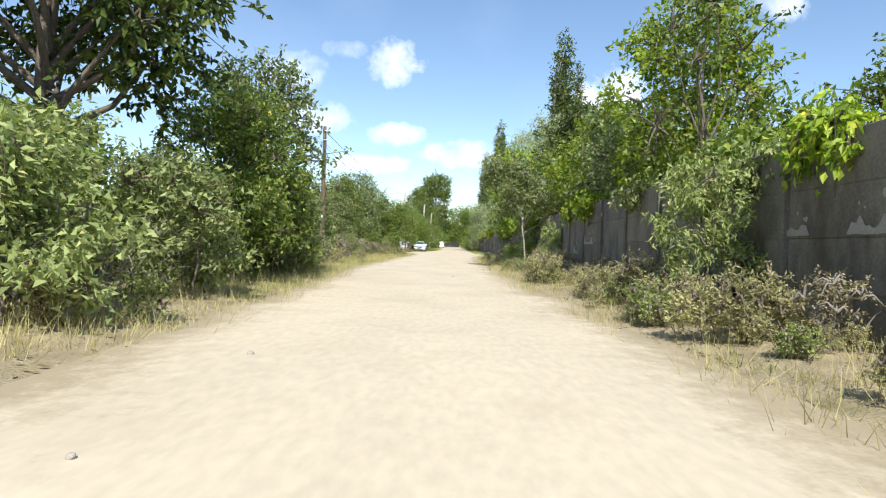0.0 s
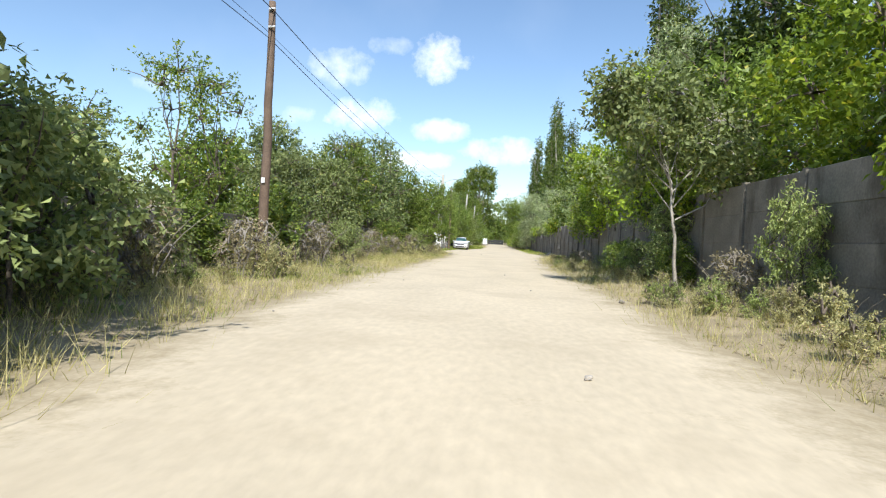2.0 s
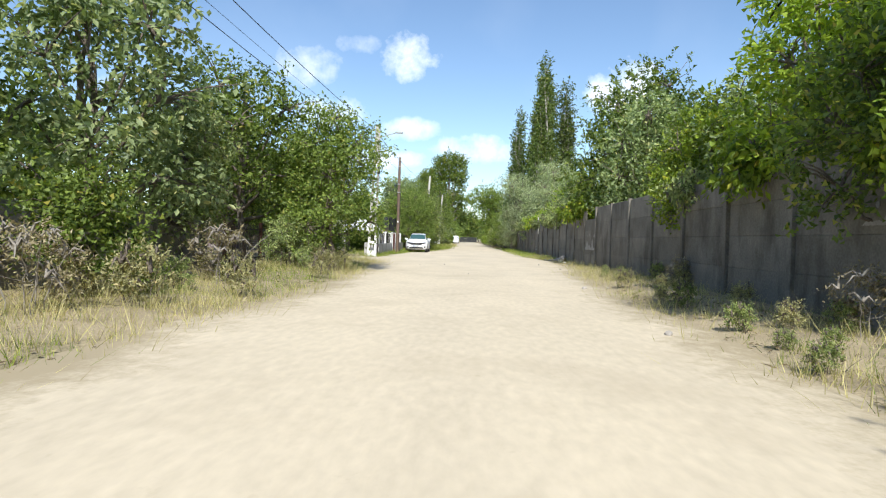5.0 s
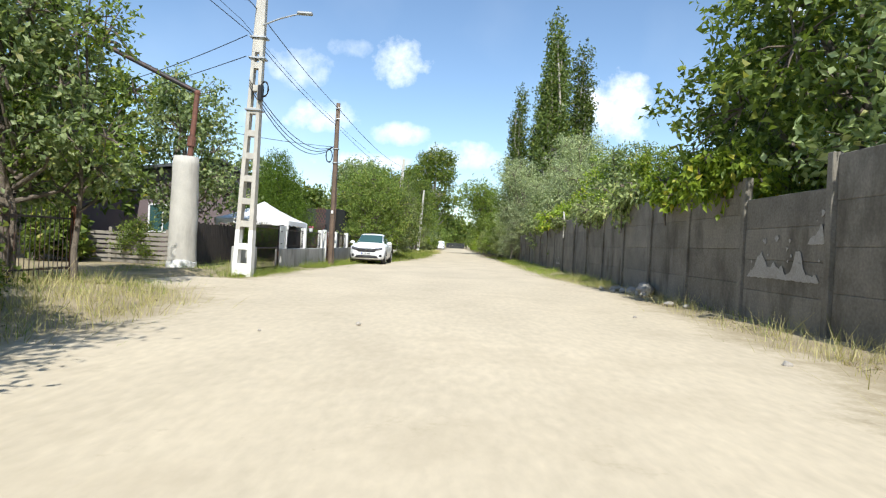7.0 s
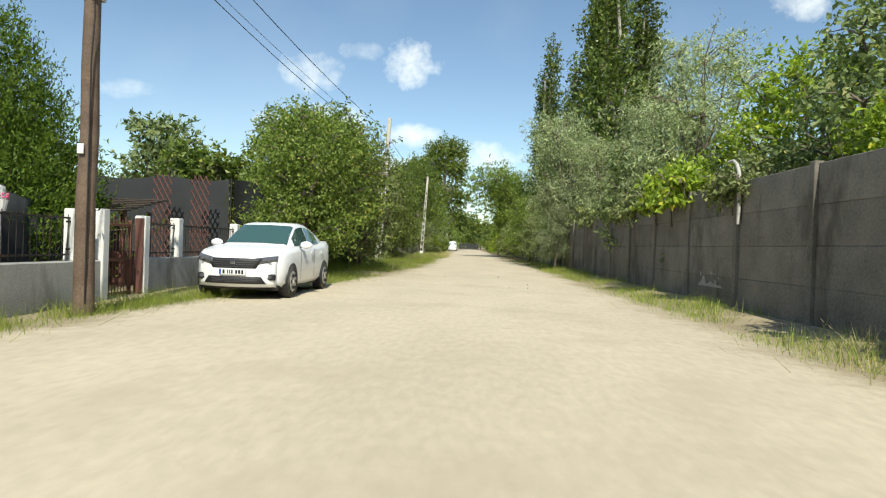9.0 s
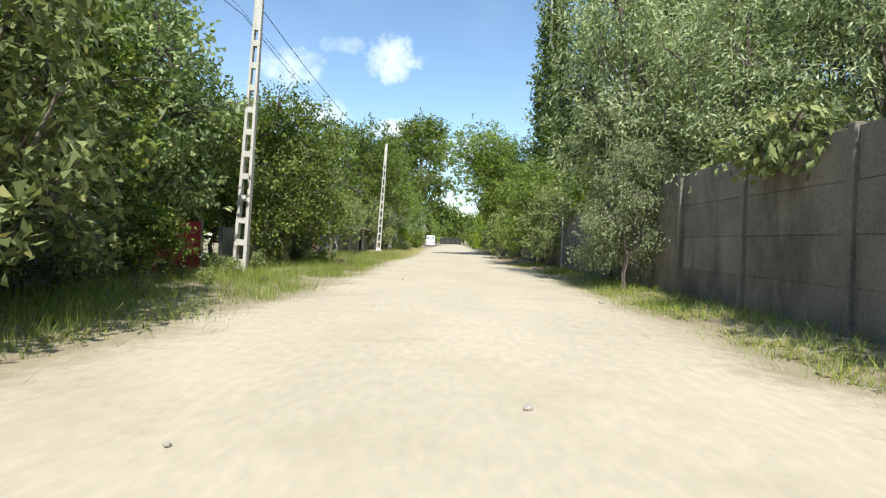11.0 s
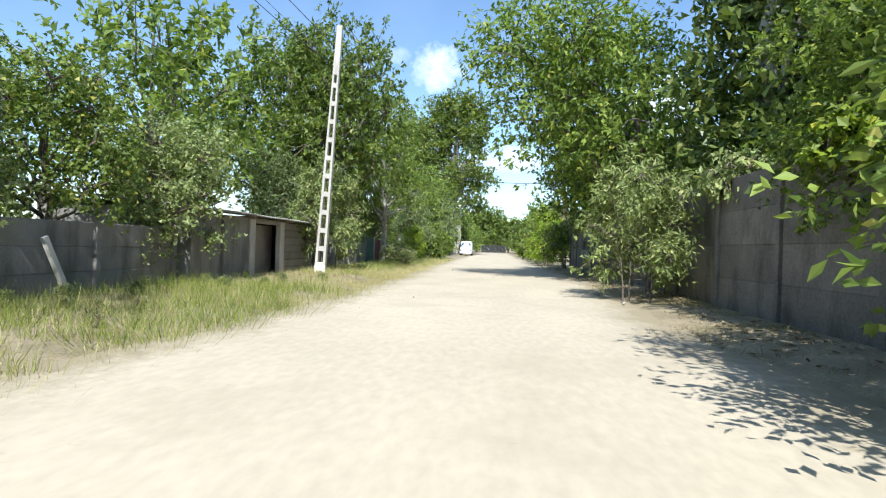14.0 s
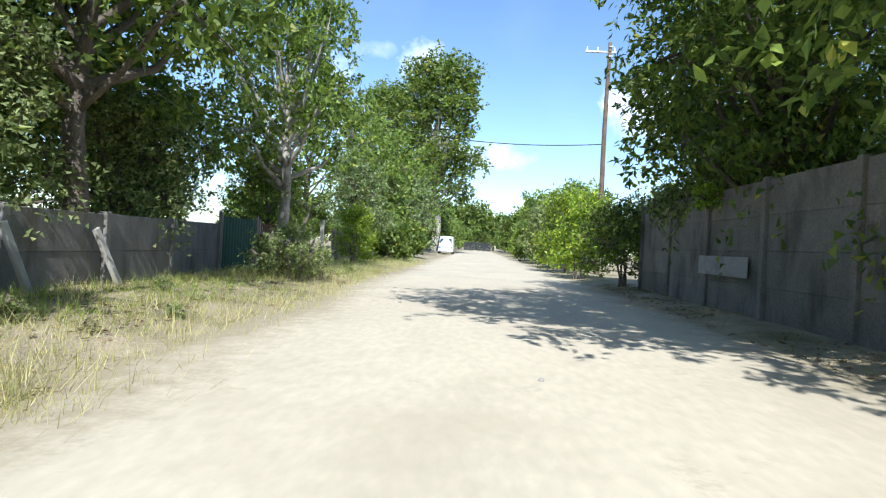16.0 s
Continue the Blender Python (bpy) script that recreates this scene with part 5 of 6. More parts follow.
bar_gate(-7.15, 81.1, 84.1, 1.6, IRON, "dark iron bar gate before the garden", 0.12)
bar_gate(-7.2, 91.75, 92.6, 1.5, RUST, "brown rusty garden gate of iron bars", 0.09)
post = thing("gate_post", (-7.15, 91.6, 0), "white gate post beside the brown gate", "post")
part("shaft", box(-0.1, 0.1, -0.09, 0.09, -0.1, 1.66, 0.015), WHITE, post)
post = thing("gate_post", (-7.1, 92.78, 0), "red-brown and white painted gate post", "post")
part("shaft", box(-0.11, 0.11, -0.06, 0.12, -0.1, 1.6, 0.015), WHITE, post)
part("face", box(-0.09, 0.09, -0.075, -0.062, 0.0, 1.55), BROWNP, post)
pier = thing("gate_post", (-7.1, 80.6, 0), "low white and grey plastered gate pier", "post")
part("shaft", box(-0.3, 0.25, -0.35, 0.35, -0.1, 0.85, 0.02), PLASTER, pier)


def tent():
    e = thing("garden_tent", (-9.2, 88.5, 0.1), "white canvas party tent standing in the garden", "tent")
    bm = bmesh.new()
    n = 10
    h = 1.55
    grid = []
    for j in range(n + 1):
        row = []
        for i in range(n + 1):
            u, v = 2 * i / n - 1, 2 * j / n - 1
            m = max(abs(u), abs(v))
            z = 1.78 + 0.85 * (1 - m) ** 1.12 - 0.04 * (1 - abs(abs(u) - abs(v))) * m * (1 - m) * 4
            row.append(bm.verts.new((u * h, v * h, z)))
        grid.append(row)
    for j in range(n):
        for i in range(n):
            bm.faces.new((grid[j][i], grid[j][i + 1], grid[j + 1][i + 1], grid[j + 1][i]))
    part("roof", bm, CANVAS, e, "white canvas roof", True)
    for s in range(4):
        bm = bmesh.new()
        a, b = ((-h, -h), (h, -h), (h, h), (-h, h))[s], ((h, -h), (h, h), (-h, h), (-h, -h))[s]
        prev = None
        for i in range(13):
            t = i / 12
            x, y = a[0] + (b[0] - a[0]) * t, a[1] + (b[1] - a[1]) * t
            cur = (bm.verts.new((x, y, 1.78)), bm.verts.new((x * 1.005, y * 1.005, 1.58 + 0.03 * math.sin(t * math.pi * 9))))
            if prev:
                bm.faces.new((prev[0], cur[0], cur[1], prev[1]))
            prev = cur
        part("valance", bm, CANVAS, e)
    for x in (-1, 1):
        for y in (-1, 1):
            part("leg", box(x * 1.5 - 0.025, x * 1.5 + 0.025, y * 1.5 - 0.025, y * 1.5 + 0.025, -0.1, 1.8, 0.004), PLASTIC_W, e)
            part("curtain", cyl((x * 1.44, y * 1.44, 0.9), (x * 1.46, y * 1.46, 1.75), 0.05, 0.13, 8), CANVAS, e, "gathered white curtain")


tent()


def shade_net(x, y0, y1, h, label):
    """Dark cloth hung on a line between thin stakes; sags a little and ripples."""
    e = thing("shade_net", (x, y0, 0.05), label, "shade net")
    bm = bmesh.new()
    n = 30
    rows = []
    for i in range(n + 1):
        y = (y1 - y0) * i / n
        top = h - 0.07 * math.sin(math.pi * ((y % 1.6) / 1.6)) + 0.02 * math.sin(i * 1.7)
        rows.append([bm.verts.new((0.03 * math.sin(i * 0.9 + k) * (1 - k / 5), y, 0.05 + (top - 0.05) * k / 4)) for k in range(5)])
    for i in range(n):
        for k in range(4):
            bm.faces.new((rows[i][k], rows[i + 1][k], rows[i + 1][k + 1], rows[i][k + 1]))
    bm.normal_update()
    bmesh.ops.solidify(bm, geom=list(bm.faces), thickness=0.004)
    part("cloth", bm, MESHNET, e, "", True)
    for k in range(int((y1 - y0) / 1.6) + 1):
        part("stake", cyl((-0.04, k * 1.6, -0.1), (-0.04, k * 1.6, h + 0.03), 0.02, None, 6), IRON, e)


shade_net(-8.15, 87.6, 91.2, 1.78, "dark shade net hung behind the garden railing")
shade_net(-8.45, 91.4, 94.3, 1.5, "low dark shade net behind the garden gate")


def house():
    e = thing("house", (-12.9, 91.4, 0.0, 0, 0, 30), "low house with dull mauve render and wide dark eaves", "house")

    def gable(x0, x1, y0, y1, wall_z, ridge_z, ridge_x):
        bm = bmesh.new()
        f = [bm.verts.new(p) for p in ((x0, y0, -0.2), (x1, y0, -0.2), (x1, y0, wall_z), (ridge_x, y0, ridge_z - 0.12), (x0, y0, wall_z))]
        b = [bm.verts.new((v.co.x, y1, v.co.z)) for v in f]
        bm.faces.new(f)
        bm.faces.new(b[::-1])
        for k in range(5):
            bm.faces.new((f[k], b[k], b[(k + 1) % 5], f[(k + 1) % 5]))
        bmesh.ops.recalc_face_normals(bm, faces=list(bm.faces))
        part("wall", bm, HOUSE, e)
        for xe in (x0, x1):
            dx = 0.6 if xe > ridge_x else -0.6
            slope = (wall_z - ridge_z) / (xe - ridge_x)
            a, c = (ridge_x, ridge_z), (xe + dx, ridge_z + slope * (xe + dx - ridge_x))
            bm = bmesh.new()
            pts = [(a[0], a[1]), (c[0], c[1]), (c[0], c[1] + 0.14), (a[0], a[1] + 0.14)]
            v0 = [bm.verts.new((px, y0 - 0.6, pz)) for px, pz in pts]
            v1 = [bm.verts.new((px, y1 + 0.6, pz)) for px, pz in pts]
            bm.faces.new(v0)
            bm.faces.new(v1[::-1])
            for k in range(4):
                bm.faces.new((v0[k], v1[k], v1[(k + 1) % 4], v0[(k + 1) % 4]))
            bmesh.ops.recalc_face_normals(bm, faces=list(bm.faces))
            part("roof", bm, ROOF, e, "dark metal roof slope")

    gable(-4.2, 1.15, 0.0, 3.4, 3.75, 4.68, 0.0)
    gable(-2.6, 2.6, 3.6, 8.0, 4.35, 5.2, 0.9)
    bm = bmesh.new()
    v = [bm.verts.new(p) for p in ((1.2, 1.2, 3.45), (1.2, 3.4, 3.45), (2.9, 3.4, 2.95), (2.9, 1.2, 2.95))]
    bm.faces.new(v)
    bm.normal_update()
    bmesh.ops.solidify(bm, geom=list(bm.faces), thickness=0.07)
    part("awning", bm, CORR, e, "pale lean-to awning")
    for y in (1.3, 3.3):
        part("awning_post", box(2.72, 2.8, y - 0.04, y + 0.04, -0.1, 2.98), PLASTIC_W, e)
    part("window", box(-2.6, -1.5, -0.03, 0.02, 1.2, 2.4, 0.01), GLASS, e, "dark window pane")
    for x0, x1, z0, z1 in ((-2.68, -2.6, 1.12, 2.48), (-1.5, -1.42, 1.12, 2.48), (-2.6, -1.5, 1.12, 1.2), (-2.6, -1.5, 2.4, 2.48), (-2.08, -2.02, 1.2, 2.4)):
        part("window_frame", box(x0, x1, -0.05, 0.03, z0, z1, 0.006), PLASTIC_W, e)


house()


def thuja(x, y, h, r):
    rng = np.random.default_rng(31)
    lobes = []
    for i in range(9):
        s = (i + 0.5) / 9
        q = r * (1.0 - 0.75 * max(0, s - 0.3) / 0.7) * (0.75 + 0.25 * min(1, s * 4))
        lobes.append(((0.05 * math.sin(i * 2.1), 0.05 * math.cos(i * 2.1), h * s), (q, q, h / 9 * 1.1)))
    e = thing("conifer", (x, y, 0.0), "dense dark green conifer shaped like a broad cone", "tree")
    crown, centre = crown_mesh("crown", rng, lobes, 8500, 9, 0.1, 0.036, LEAF_THUJA, -0.5, 0.36, 0.8, 1.6, 0.0, True)
    part("trunk", wood_mesh("trunk", rng, lobes[:3], centre, h * 0.8, 0.13, BARK, twigs=10), None, e)
    part("crown", crown, None, e)


thuja(-9.8, 92.4, 5.1, 1.85)


def small_roof(x, y):
    e = thing("barbecue_shelter", (x, y, 0.0), "small garden shelter with a brown plank roof", "shelter")
    for dx in (-0.9, 0.9):
        for dy in (-0.5, 0.5):
            part("post", box(dx - 0.05, dx + 0.05, dy - 0.05, dy + 0.05, 0, 1.75, 0.005), BROWNP, e)
    for i in range(7):
        s = i / 6
        part("plank", box(-1.15, 1.15, -0.75 + 1.5 * s - 0.12, -0.75 + 1.5 * s + 0.13, 1.72 + 0.32 * s, 1.75 + 0.32 * s, 0.004), DARKWOOD, e)
    part("counter", box(-0.8, 0.8, -0.35, 0.4, 0, 0.85, 0.02), BROWNP, e, "red-brown brick counter")


small_roof(-9.0, 94.3)


def trellis(x, y):
    e = thing("trellis", (x, y, 0.1), "tall red-brown diamond lattice trellis against dark cloth", "trellis", "trellises")
    w, h = 0.62, 3.1
    # steep crossed slats, cut off at the sides, on two short rails
    rise = 1.15
    for i in range(13):
        z = -rise + i * 0.33
        for s in (-1, 1):
            q0 = max(0.0, -z / rise)
            q1 = min(1.0, (h - z) / rise)
            if q1 - q0 > 0.08:
                part("slat", cyl((s * w * (q0 - 0.5), 0.012 * s, z + rise * q0), (s * w * (q1 - 0.5), 0.012 * s, z + rise * q1), 0.022, None, 4), BROWNP, e)
    for z in (0.05, 1.2):
        part("rail", box(-w / 2, w / 2, 0.03, 0.05, z, z + 0.04), BROWNP, e)


trellis(-10.6, 100.0)
trellis(-9.35, 100.0)
net = thing("shade_screen", (-14.6, 101.0, 0.0), "dark shade cloth screen stretched between posts", "screen")
bm = bmesh.new()
prev = None
for i in range(25):
    x = 5.8 * i / 24
    cur = [bm.verts.new((x, 0.05 * math.sin(x * 3) * (0.3 + z), z * 3.2 + (0.06 * math.sin(x * 2.2) if z == 1 else 0))) for z in (0.03, 0.35, 0.7, 1.0)]
    if prev:
        for k in range(3):
            bm.faces.new((prev[k], cur[k], cur[k + 1], prev[k + 1]))
    prev = cur
part("cloth", bm, MESHNET, net, "", True)
for x in (0.0, 1.95, 3.9, 5.8):
    part("post", cyl((x, 0.1, -0.1), (x, 0.1, 3.25), 0.03, None, 8), IRON, net)
side_net = copy_thing(net, pose(-8.7, 101.1, 0, 0, 0, 75))
pot = thing("hanging_pot", (-7.35, 89.6, 1.5), "white hanging flower pot with pink flowers", "flower pot")
part("pot", cyl((0, 0, 0), (0, 0, 0.16), 0.07, 0.1, 12), PLASTIC_W, pot)
for i in range(9):
    part("flower", ball((math.cos(i * 2.4) * 0.09, math.sin(i * 2.4) * 0.09, 0.2 + 0.02 * (i % 3)), 0.022, None, 1), PINK, pot)
part("hook", cyl((0, 0, 0.16), (-0.1, 0.0, 0.5), 0.006, None, 5), IRON, pot)

# old picket fence before the side lane and slat fence behind the column
fence = thing("iron_fence", (-8.6, 62.0, 0.0), "dark iron picket fence among the trees", "fence")
for z in (0.35, 1.35):
    part("rail", box(-0.015, 0.015, 0, 12.8, z - 0.02, z + 0.02), IRON, fence)
for i in range(0, 99):
    y = i * 0.13
    part("bar", cyl((0, y, 0.1), (0, y, 1.5 + 0.05 * (i % 2)), 0.01, None, 4), IRON, fence)
for y in (0, 3.2, 6.4, 9.6, 12.8):
    part("post", box(-0.05, 0.05, y - 0.05, y + 0.05, -0.1, 1.62, 0.006), RUST, fence)
# added fence, boards coloured dark to stand in for shade in the yard
yard = thing("yard_fence", (-9.6, 80.9, 0.0), "dark board fence added to stand for the shaded yard behind the gate", "fence")
for i in range(36):
    part("board", box(-0.015, 0.015, i * 0.16, i * 0.16 + 0.145, 0.02, 1.55 + 0.04 * math.sin(i * 2.7), 0.004), DARKWOOD, yard)
for z in (0.4, 1.2):
    part("rail", box(-0.06, -0.016, 0, 5.75, z - 0.04, z + 0.04), OLDWOOD, yard)
slat_fence = thing("slat_fence", (-15.5, 81.4, 0.0), "grey horizontal slat fence along the lane", "fence")
for i in range(7):
    part("slat", box(0, 5.6, -0.015, 0.015, 0.12 + i * 0.15, 0.22 + i * 0.15, 0.004), OLDWOOD, slat_fence)
for x in (0.05, 1.9, 3.7, 5.55):
    part("post", box(x - 0.05, x + 0.05, 0.016, 0.1, -0.1, 1.25, 0.006), OLDWOOD, slat_fence)
hut = thing("neighbour_house", (0, 0, 0), "pink rendered neighbour house behind the trees", "house")
part("wall", box(-22.0, -16.0, 85.5, 90.0, -0.2, 3.0, 0.02), HOUSE, hut)
bm = bmesh.new()
v = [bm.verts.new(p) for p in ((-22.5, 85.0, 3.0), (-15.5, 85.0, 3.0), (-15.5, 90.5, 3.0), (-22.5, 90.5, 3.0), (-21, 87.7, 4.3), (-17, 87.7, 4.3))]
for q in ((0, 1, 5, 4), (1, 2, 5), (2, 3, 4, 5), (3, 0, 4), (3, 2, 1, 0)):
    bm.faces.new([v[i] for i in q])
part("roof", bm, ROOF, hut)

# ---- vehicles


def wheel(parent, x, y, r, w, side):
    t = part("wheel", cyl((x - w / 2, y, r), (x + w / 2, y, r), r * 0.99, None, 28), TYRE, parent, "dusty black tyre", True)
    bm = cyl((x + side * (w / 2 - 0.01), y, r), (x + side * (w / 2 + 0.012), y, r), r * 0.66, r * 0.62, 24)
    part("rim", bm, ALLOY, t, "grey wheel cover")
    for k in range(6):
        a = k * math.pi / 3
        part("slot", box(-0.03, 0.03, -0.045, 0.045, -0.006, 0.006, 0.004), BLACKPL, t).matrix_basis = \
            Matrix.Translation((x + side * (w / 2 + 0.012), y + math.cos(a) * r * 0.42, r + math.sin(a) * r * 0.42)) @ Euler((a, radians(90), 0)).to_matrix().to_4x4()
    part("hub", cyl((x + side * (w / 2), y, r), (x + side * (w / 2 + 0.02), y, r), 0.05, 0.045, 12), CHROME, t)
    return t


def loft(stations, mirror=True, close=True):
    """A shell through cross sections; each is (y, [(x, z), ...]) from the centre bottom to the centre top."""
    bm = bmesh.new()
    rows = []
    for y, prof in stations:
        pts = [(x, z) for x, z in prof]
        full = pts + [(-x, z) for x, z in reversed(pts) if x > 1e-4]
        rows.append([bm.verts.new((x, y, z)) for x, z in full])
    n = len(rows[0])
    for i in range(len(rows) - 1):
        for k in range(n):
            k2 = (k + 1) % n
            bm.faces.new((rows[i][k], rows[i][k2], rows[i + 1][k2], rows[i + 1][k]))
    if close:
        bm.faces.new(rows[0][::-1])
        bm.faces.new(rows[-1])
    bmesh.ops.recalc_face_normals(bm, faces=list(bm.faces))
    return bm


def sedan(x, y):
    """A saloon car 4.4 m long, nose at y = 0 looking to -y."""
    e = thing("parked_car", (x, y, 0.03), "white saloon car parked at the roadside by the garden wall", "car")

    def body(y, w, z0, z1, zt, crown=0.0):
        # bottom centre, sill, lower side, mid side, shoulder, top edge, top centre
        return (y, [(0.0, z0), (w * 0.86, z0), (w * 0.965, z0 + 0.10), (w, z0 + (z1 - z0) * 0.5), (w * 0.985, z1 - 0.04), (w * 0.90, zt), (w * 0.45, zt + crown * 0.8), (0.0, zt + crown)])

    st = [body(0.00, 0.72, 0.32, 0.72, 0.74), body(0.05, 0.82, 0.25, 0.77, 0.79, 0.02), body(0.18, 0.875, 0.21, 0.82, 0.845, 0.03), body(0.42, 0.91, 0.20, 0.86, 0.90, 0.035),
          body(0.85, 0.92, 0.22, 0.90, 0.955, 0.04), body(1.28, 0.922, 0.22, 0.93, 1.0, 0.02), body(2.2, 0.925, 0.20, 0.95, 1.0, 0.0), body(3.1, 0.925, 0.21, 0.98, 1.03, 0.0),
          body(3.7, 0.91, 0.24, 1.02, 1.08, 0.02), body(4.12, 0.87, 0.28, 1.05, 1.12, 0.03), body(4.34, 0.80, 0.36, 1.0, 1.10, 0.02), body(4.39, 0.70, 0.45, 0.85, 0.92, 0.0)]
    bm = loft(st)
    for v in bm.verts:
        # rounded nose: corners set back
        if v.co.y < 0.5:
            v.co.y += 0.32 * (abs(v.co.x) / 0.9) ** 2.2 * (1 - v.co.y / 0.55)
    shell = part("body", bm, PAINT, e, "white painted body", True)
    for p in shell.data.polygons:
        if p.normal.y < -0.75:
            p.use_smooth = False
    # upper cabin in body colour, with panes set on it
    cab = ((1.10, 0.76, 0.96, 0.70, 0.995), (1.50, 0.765, 0.97, 0.635, 1.25), (1.92, 0.77, 0.98, 0.585, 1.445), (2.35, 0.775, 0.99, 0.585, 1.495), (2.85, 0.775, 1.0, 0.575, 1.475),
           (3.3, 0.765, 1.02, 0.57, 1.405), (3.75, 0.75, 1.05, 0.60, 1.285), (4.2, 0.71, 1.08, 0.64, 1.135))
    part("cabin", loft([(a, [(0.0, z0 - 0.05), (w0, z0 - 0.05), (w0, z0), (w1, z1 - 0.03), (w1 * 0.9, z1), (0.0, z1 + 0.012)]) for a, w0, z0, w1, z1 in cab]), PAINT, e, "white roof and pillars", True)

    def cab_at(y):
        return [float(np.interp(y, [c[0] for c in cab], [c[k] for c in cab])) for k in range(1, 5)]

    def pane(rows, label):
        bm = bmesh.new()
        grid = [[bm.verts.new(p) for p in r] for r in rows]
        for i in range(len(grid) - 1):
            for k in range(len(grid[0]) - 1):
                bm.faces.new((grid[i][k], grid[i][k + 1], grid[i + 1][k + 1], grid[i + 1][k]))
        part("window", bm, GLASS, e, label, True)

    def across(ys, lift, dy, inset):
        rows = []
        for y in ys:
            w0, z0, w1, z1 = cab_at(y)
            rows.append([(x * w1 * inset, y + dy, (z1 + 0.012 * (1 - abs(x) / 0.9) if abs(x) < 0.9 else z1 - 0.03 * (abs(x) - 0.9) / 0.1) + lift) for x in (-1, -0.9, -0.5, 0, 0.5, 0.9, 1)])
        return rows

    pane(across((1.16, 1.35, 1.55, 1.72, 1.86), 0.007, -0.006, 0.985), "slanted windscreen")
    pane(across((3.4, 3.6, 3.8, 4.02), 0.007, 0.006, 0.95), "rear window")
    for s in (-1, 1):
        for y0, y1, lo in ((1.46, 2.46, 0.10), (2.52, 3.46, 0.10)):
            rows = []
            for i in range(7):
                y = y0 + (y1 - y0) * i / 6
                w0, z0, w1, z1 = cab_at(y)
                hi = 0.9 if 1.7 < y < 3.2 else 0.84
                rows.append([(s * (w0 + (w1 - w0) * q + 0.007), y, z0 + (z1 - 0.03 - z0) * q) for q in (lo, 0.5, hi)])
            pane(rows, "dark side window")
        mir = part("mirror", ball((s * 1.0, 1.50, 1.03), 0.115, None, 3, (1.15, 0.62, 0.72)), PAINT, e, "white door mirror", True)
        part("mirror_foot", box(min(s * 0.86, s * 0.95), max(s * 0.86, s * 0.95), 1.47, 1.54, 0.97, 1.01), BLACKPL, mir)
        # headlamps swept back along the corner
        bm = bmesh.new()
        pr = []
        for i in range(7):
            t = i / 6
            xx = 0.42 + 0.37 * t
            yy = -0.02 + 0.34 * (xx / 0.9) ** 2.2
            top, bot = 0.770 + 0.05 * t, 0.625 + 0.085 * t
            pr.append([bm.verts.new((s * xx, yy + 0.0 + 0.06 * t, top)), bm.verts.new((s * (xx + 0.005), yy - 0.02, (top + bot) / 2)), bm.verts.new((s * xx, yy, bot))])
        for i in range(6):
            for k in range(2):
                bm.faces.new((pr[i][k], pr[i + 1][k], pr[i + 1][k + 1], pr[i][k + 1]))
        bm.normal_update()
        bmesh.ops.solidify(bm, geom=list(bm.faces), thickness=-0.012)
        bmesh.ops.recalc_face_normals(bm, faces=list(bm.faces))
        hl = part("headlight", bm, LENS, e, "swept-back clear headlight", True)
        part("light_bar", box(s * 0.62 - 0.09, s * 0.62 + 0.09, 0.07, 0.11, 0.725, 0.74, 0.004), CHROME, hl)
        fog = part("fog_light", box(s * 0.68 - 0.1, s * 0.68 + 0.1, 0.125, 0.21, 0.36, 0.475, 0.02), BLACKPL, e, "black fog light recess")
        part("lamp", cyl((s * 0.68, 0.11, 0.42), (s * 0.68, 0.14, 0.42), 0.035, 0.04, 12), LENS, fog)
        part("door_line", box(s * 0.922 - 0.002, s * 0.922 + 0.002, 2.50, 2.507, 0.33, 0.97), BLACKPL, e)
        part("door_line", box(s * 0.922 - 0.002, s * 0.922 + 0.002, 1.42, 1.427, 0.33, 0.93), BLACKPL, e)
        for hy in (2.28, 3.2):
            part("door_handle", box(s * 0.935 - 0.012, s * 0.935 + 0.012, hy - 0.09, hy + 0.09, 0.86, 0.895, 0.008), PAINT, e)
        for wy in (0.83, 3.48):
            part("wheel_arch", cyl((s * 0.70, wy, 0.33), (s * 0.929, wy, 0.33), 0.345, None, 24), BLACKPL, e)
            wheel(e, s * 0.83, wy, 0.315, 0.2, s)
        part("tail_light", box(s * 0.66 - 0.14, s * 0.66 + 0.14, 4.30, 4.40, 0.80, 0.92, 0.02), RED, e)

    def front(name, half, z0, z1, lift, m, label, parent, taper=0.0, bulge=0.015):
        """A skin that follows the rounded nose, from -half to half."""
        bm = bmesh.new()
        rows = []
        for k in range(6):
            z = z0 + (z1 - z0) * k / 5
            hw = half - taper * k / 5
            rows.append([bm.verts.new((hw * q / 12, 0.32 * (hw * abs(q) / 12 / 0.9) ** 2.2 - lift - bulge * math.sin(math.pi * k / 5), z)) for q in range(-12, 13)])
        for k in range(5):
            for q in range(24):
                bm.faces.new((rows[k][q], rows[k][q + 1], rows[k + 1][q + 1], rows[k + 1][q]))
        bm.normal_update()
        bmesh.ops.solidify(bm, geom=list(bm.faces), thickness=0.03)
        bmesh.ops.recalc_face_normals(bm, faces=list(bm.faces))
        return part(name, bm, m, parent, label, True)

    front("bumper", 0.78, 0.23, 0.765, 0.0, PAINT, "white front bumper", e, 0.0, 0.03)
    gr = front("grille", 0.43, 0.575, 0.762, 0.03, BLACKPL, "black grille", e, -0.11)
    for i in range(4):
        front("grille_bar", 0.39 + 0.02 * i, 0.60 + i * 0.04, 0.609 + i * 0.04, 0.048, LENS, "", gr, 0.0, 0.0)
    part("badge", box(-0.05, 0.05, -0.072, -0.045, 0.66, 0.71, 0.008), CHROME, gr, "plain bright metal badge")
    low = front("lower_grille", 0.62, 0.29, 0.425, 0.028, BLACKPL, "black lower intake", e, 0.1)
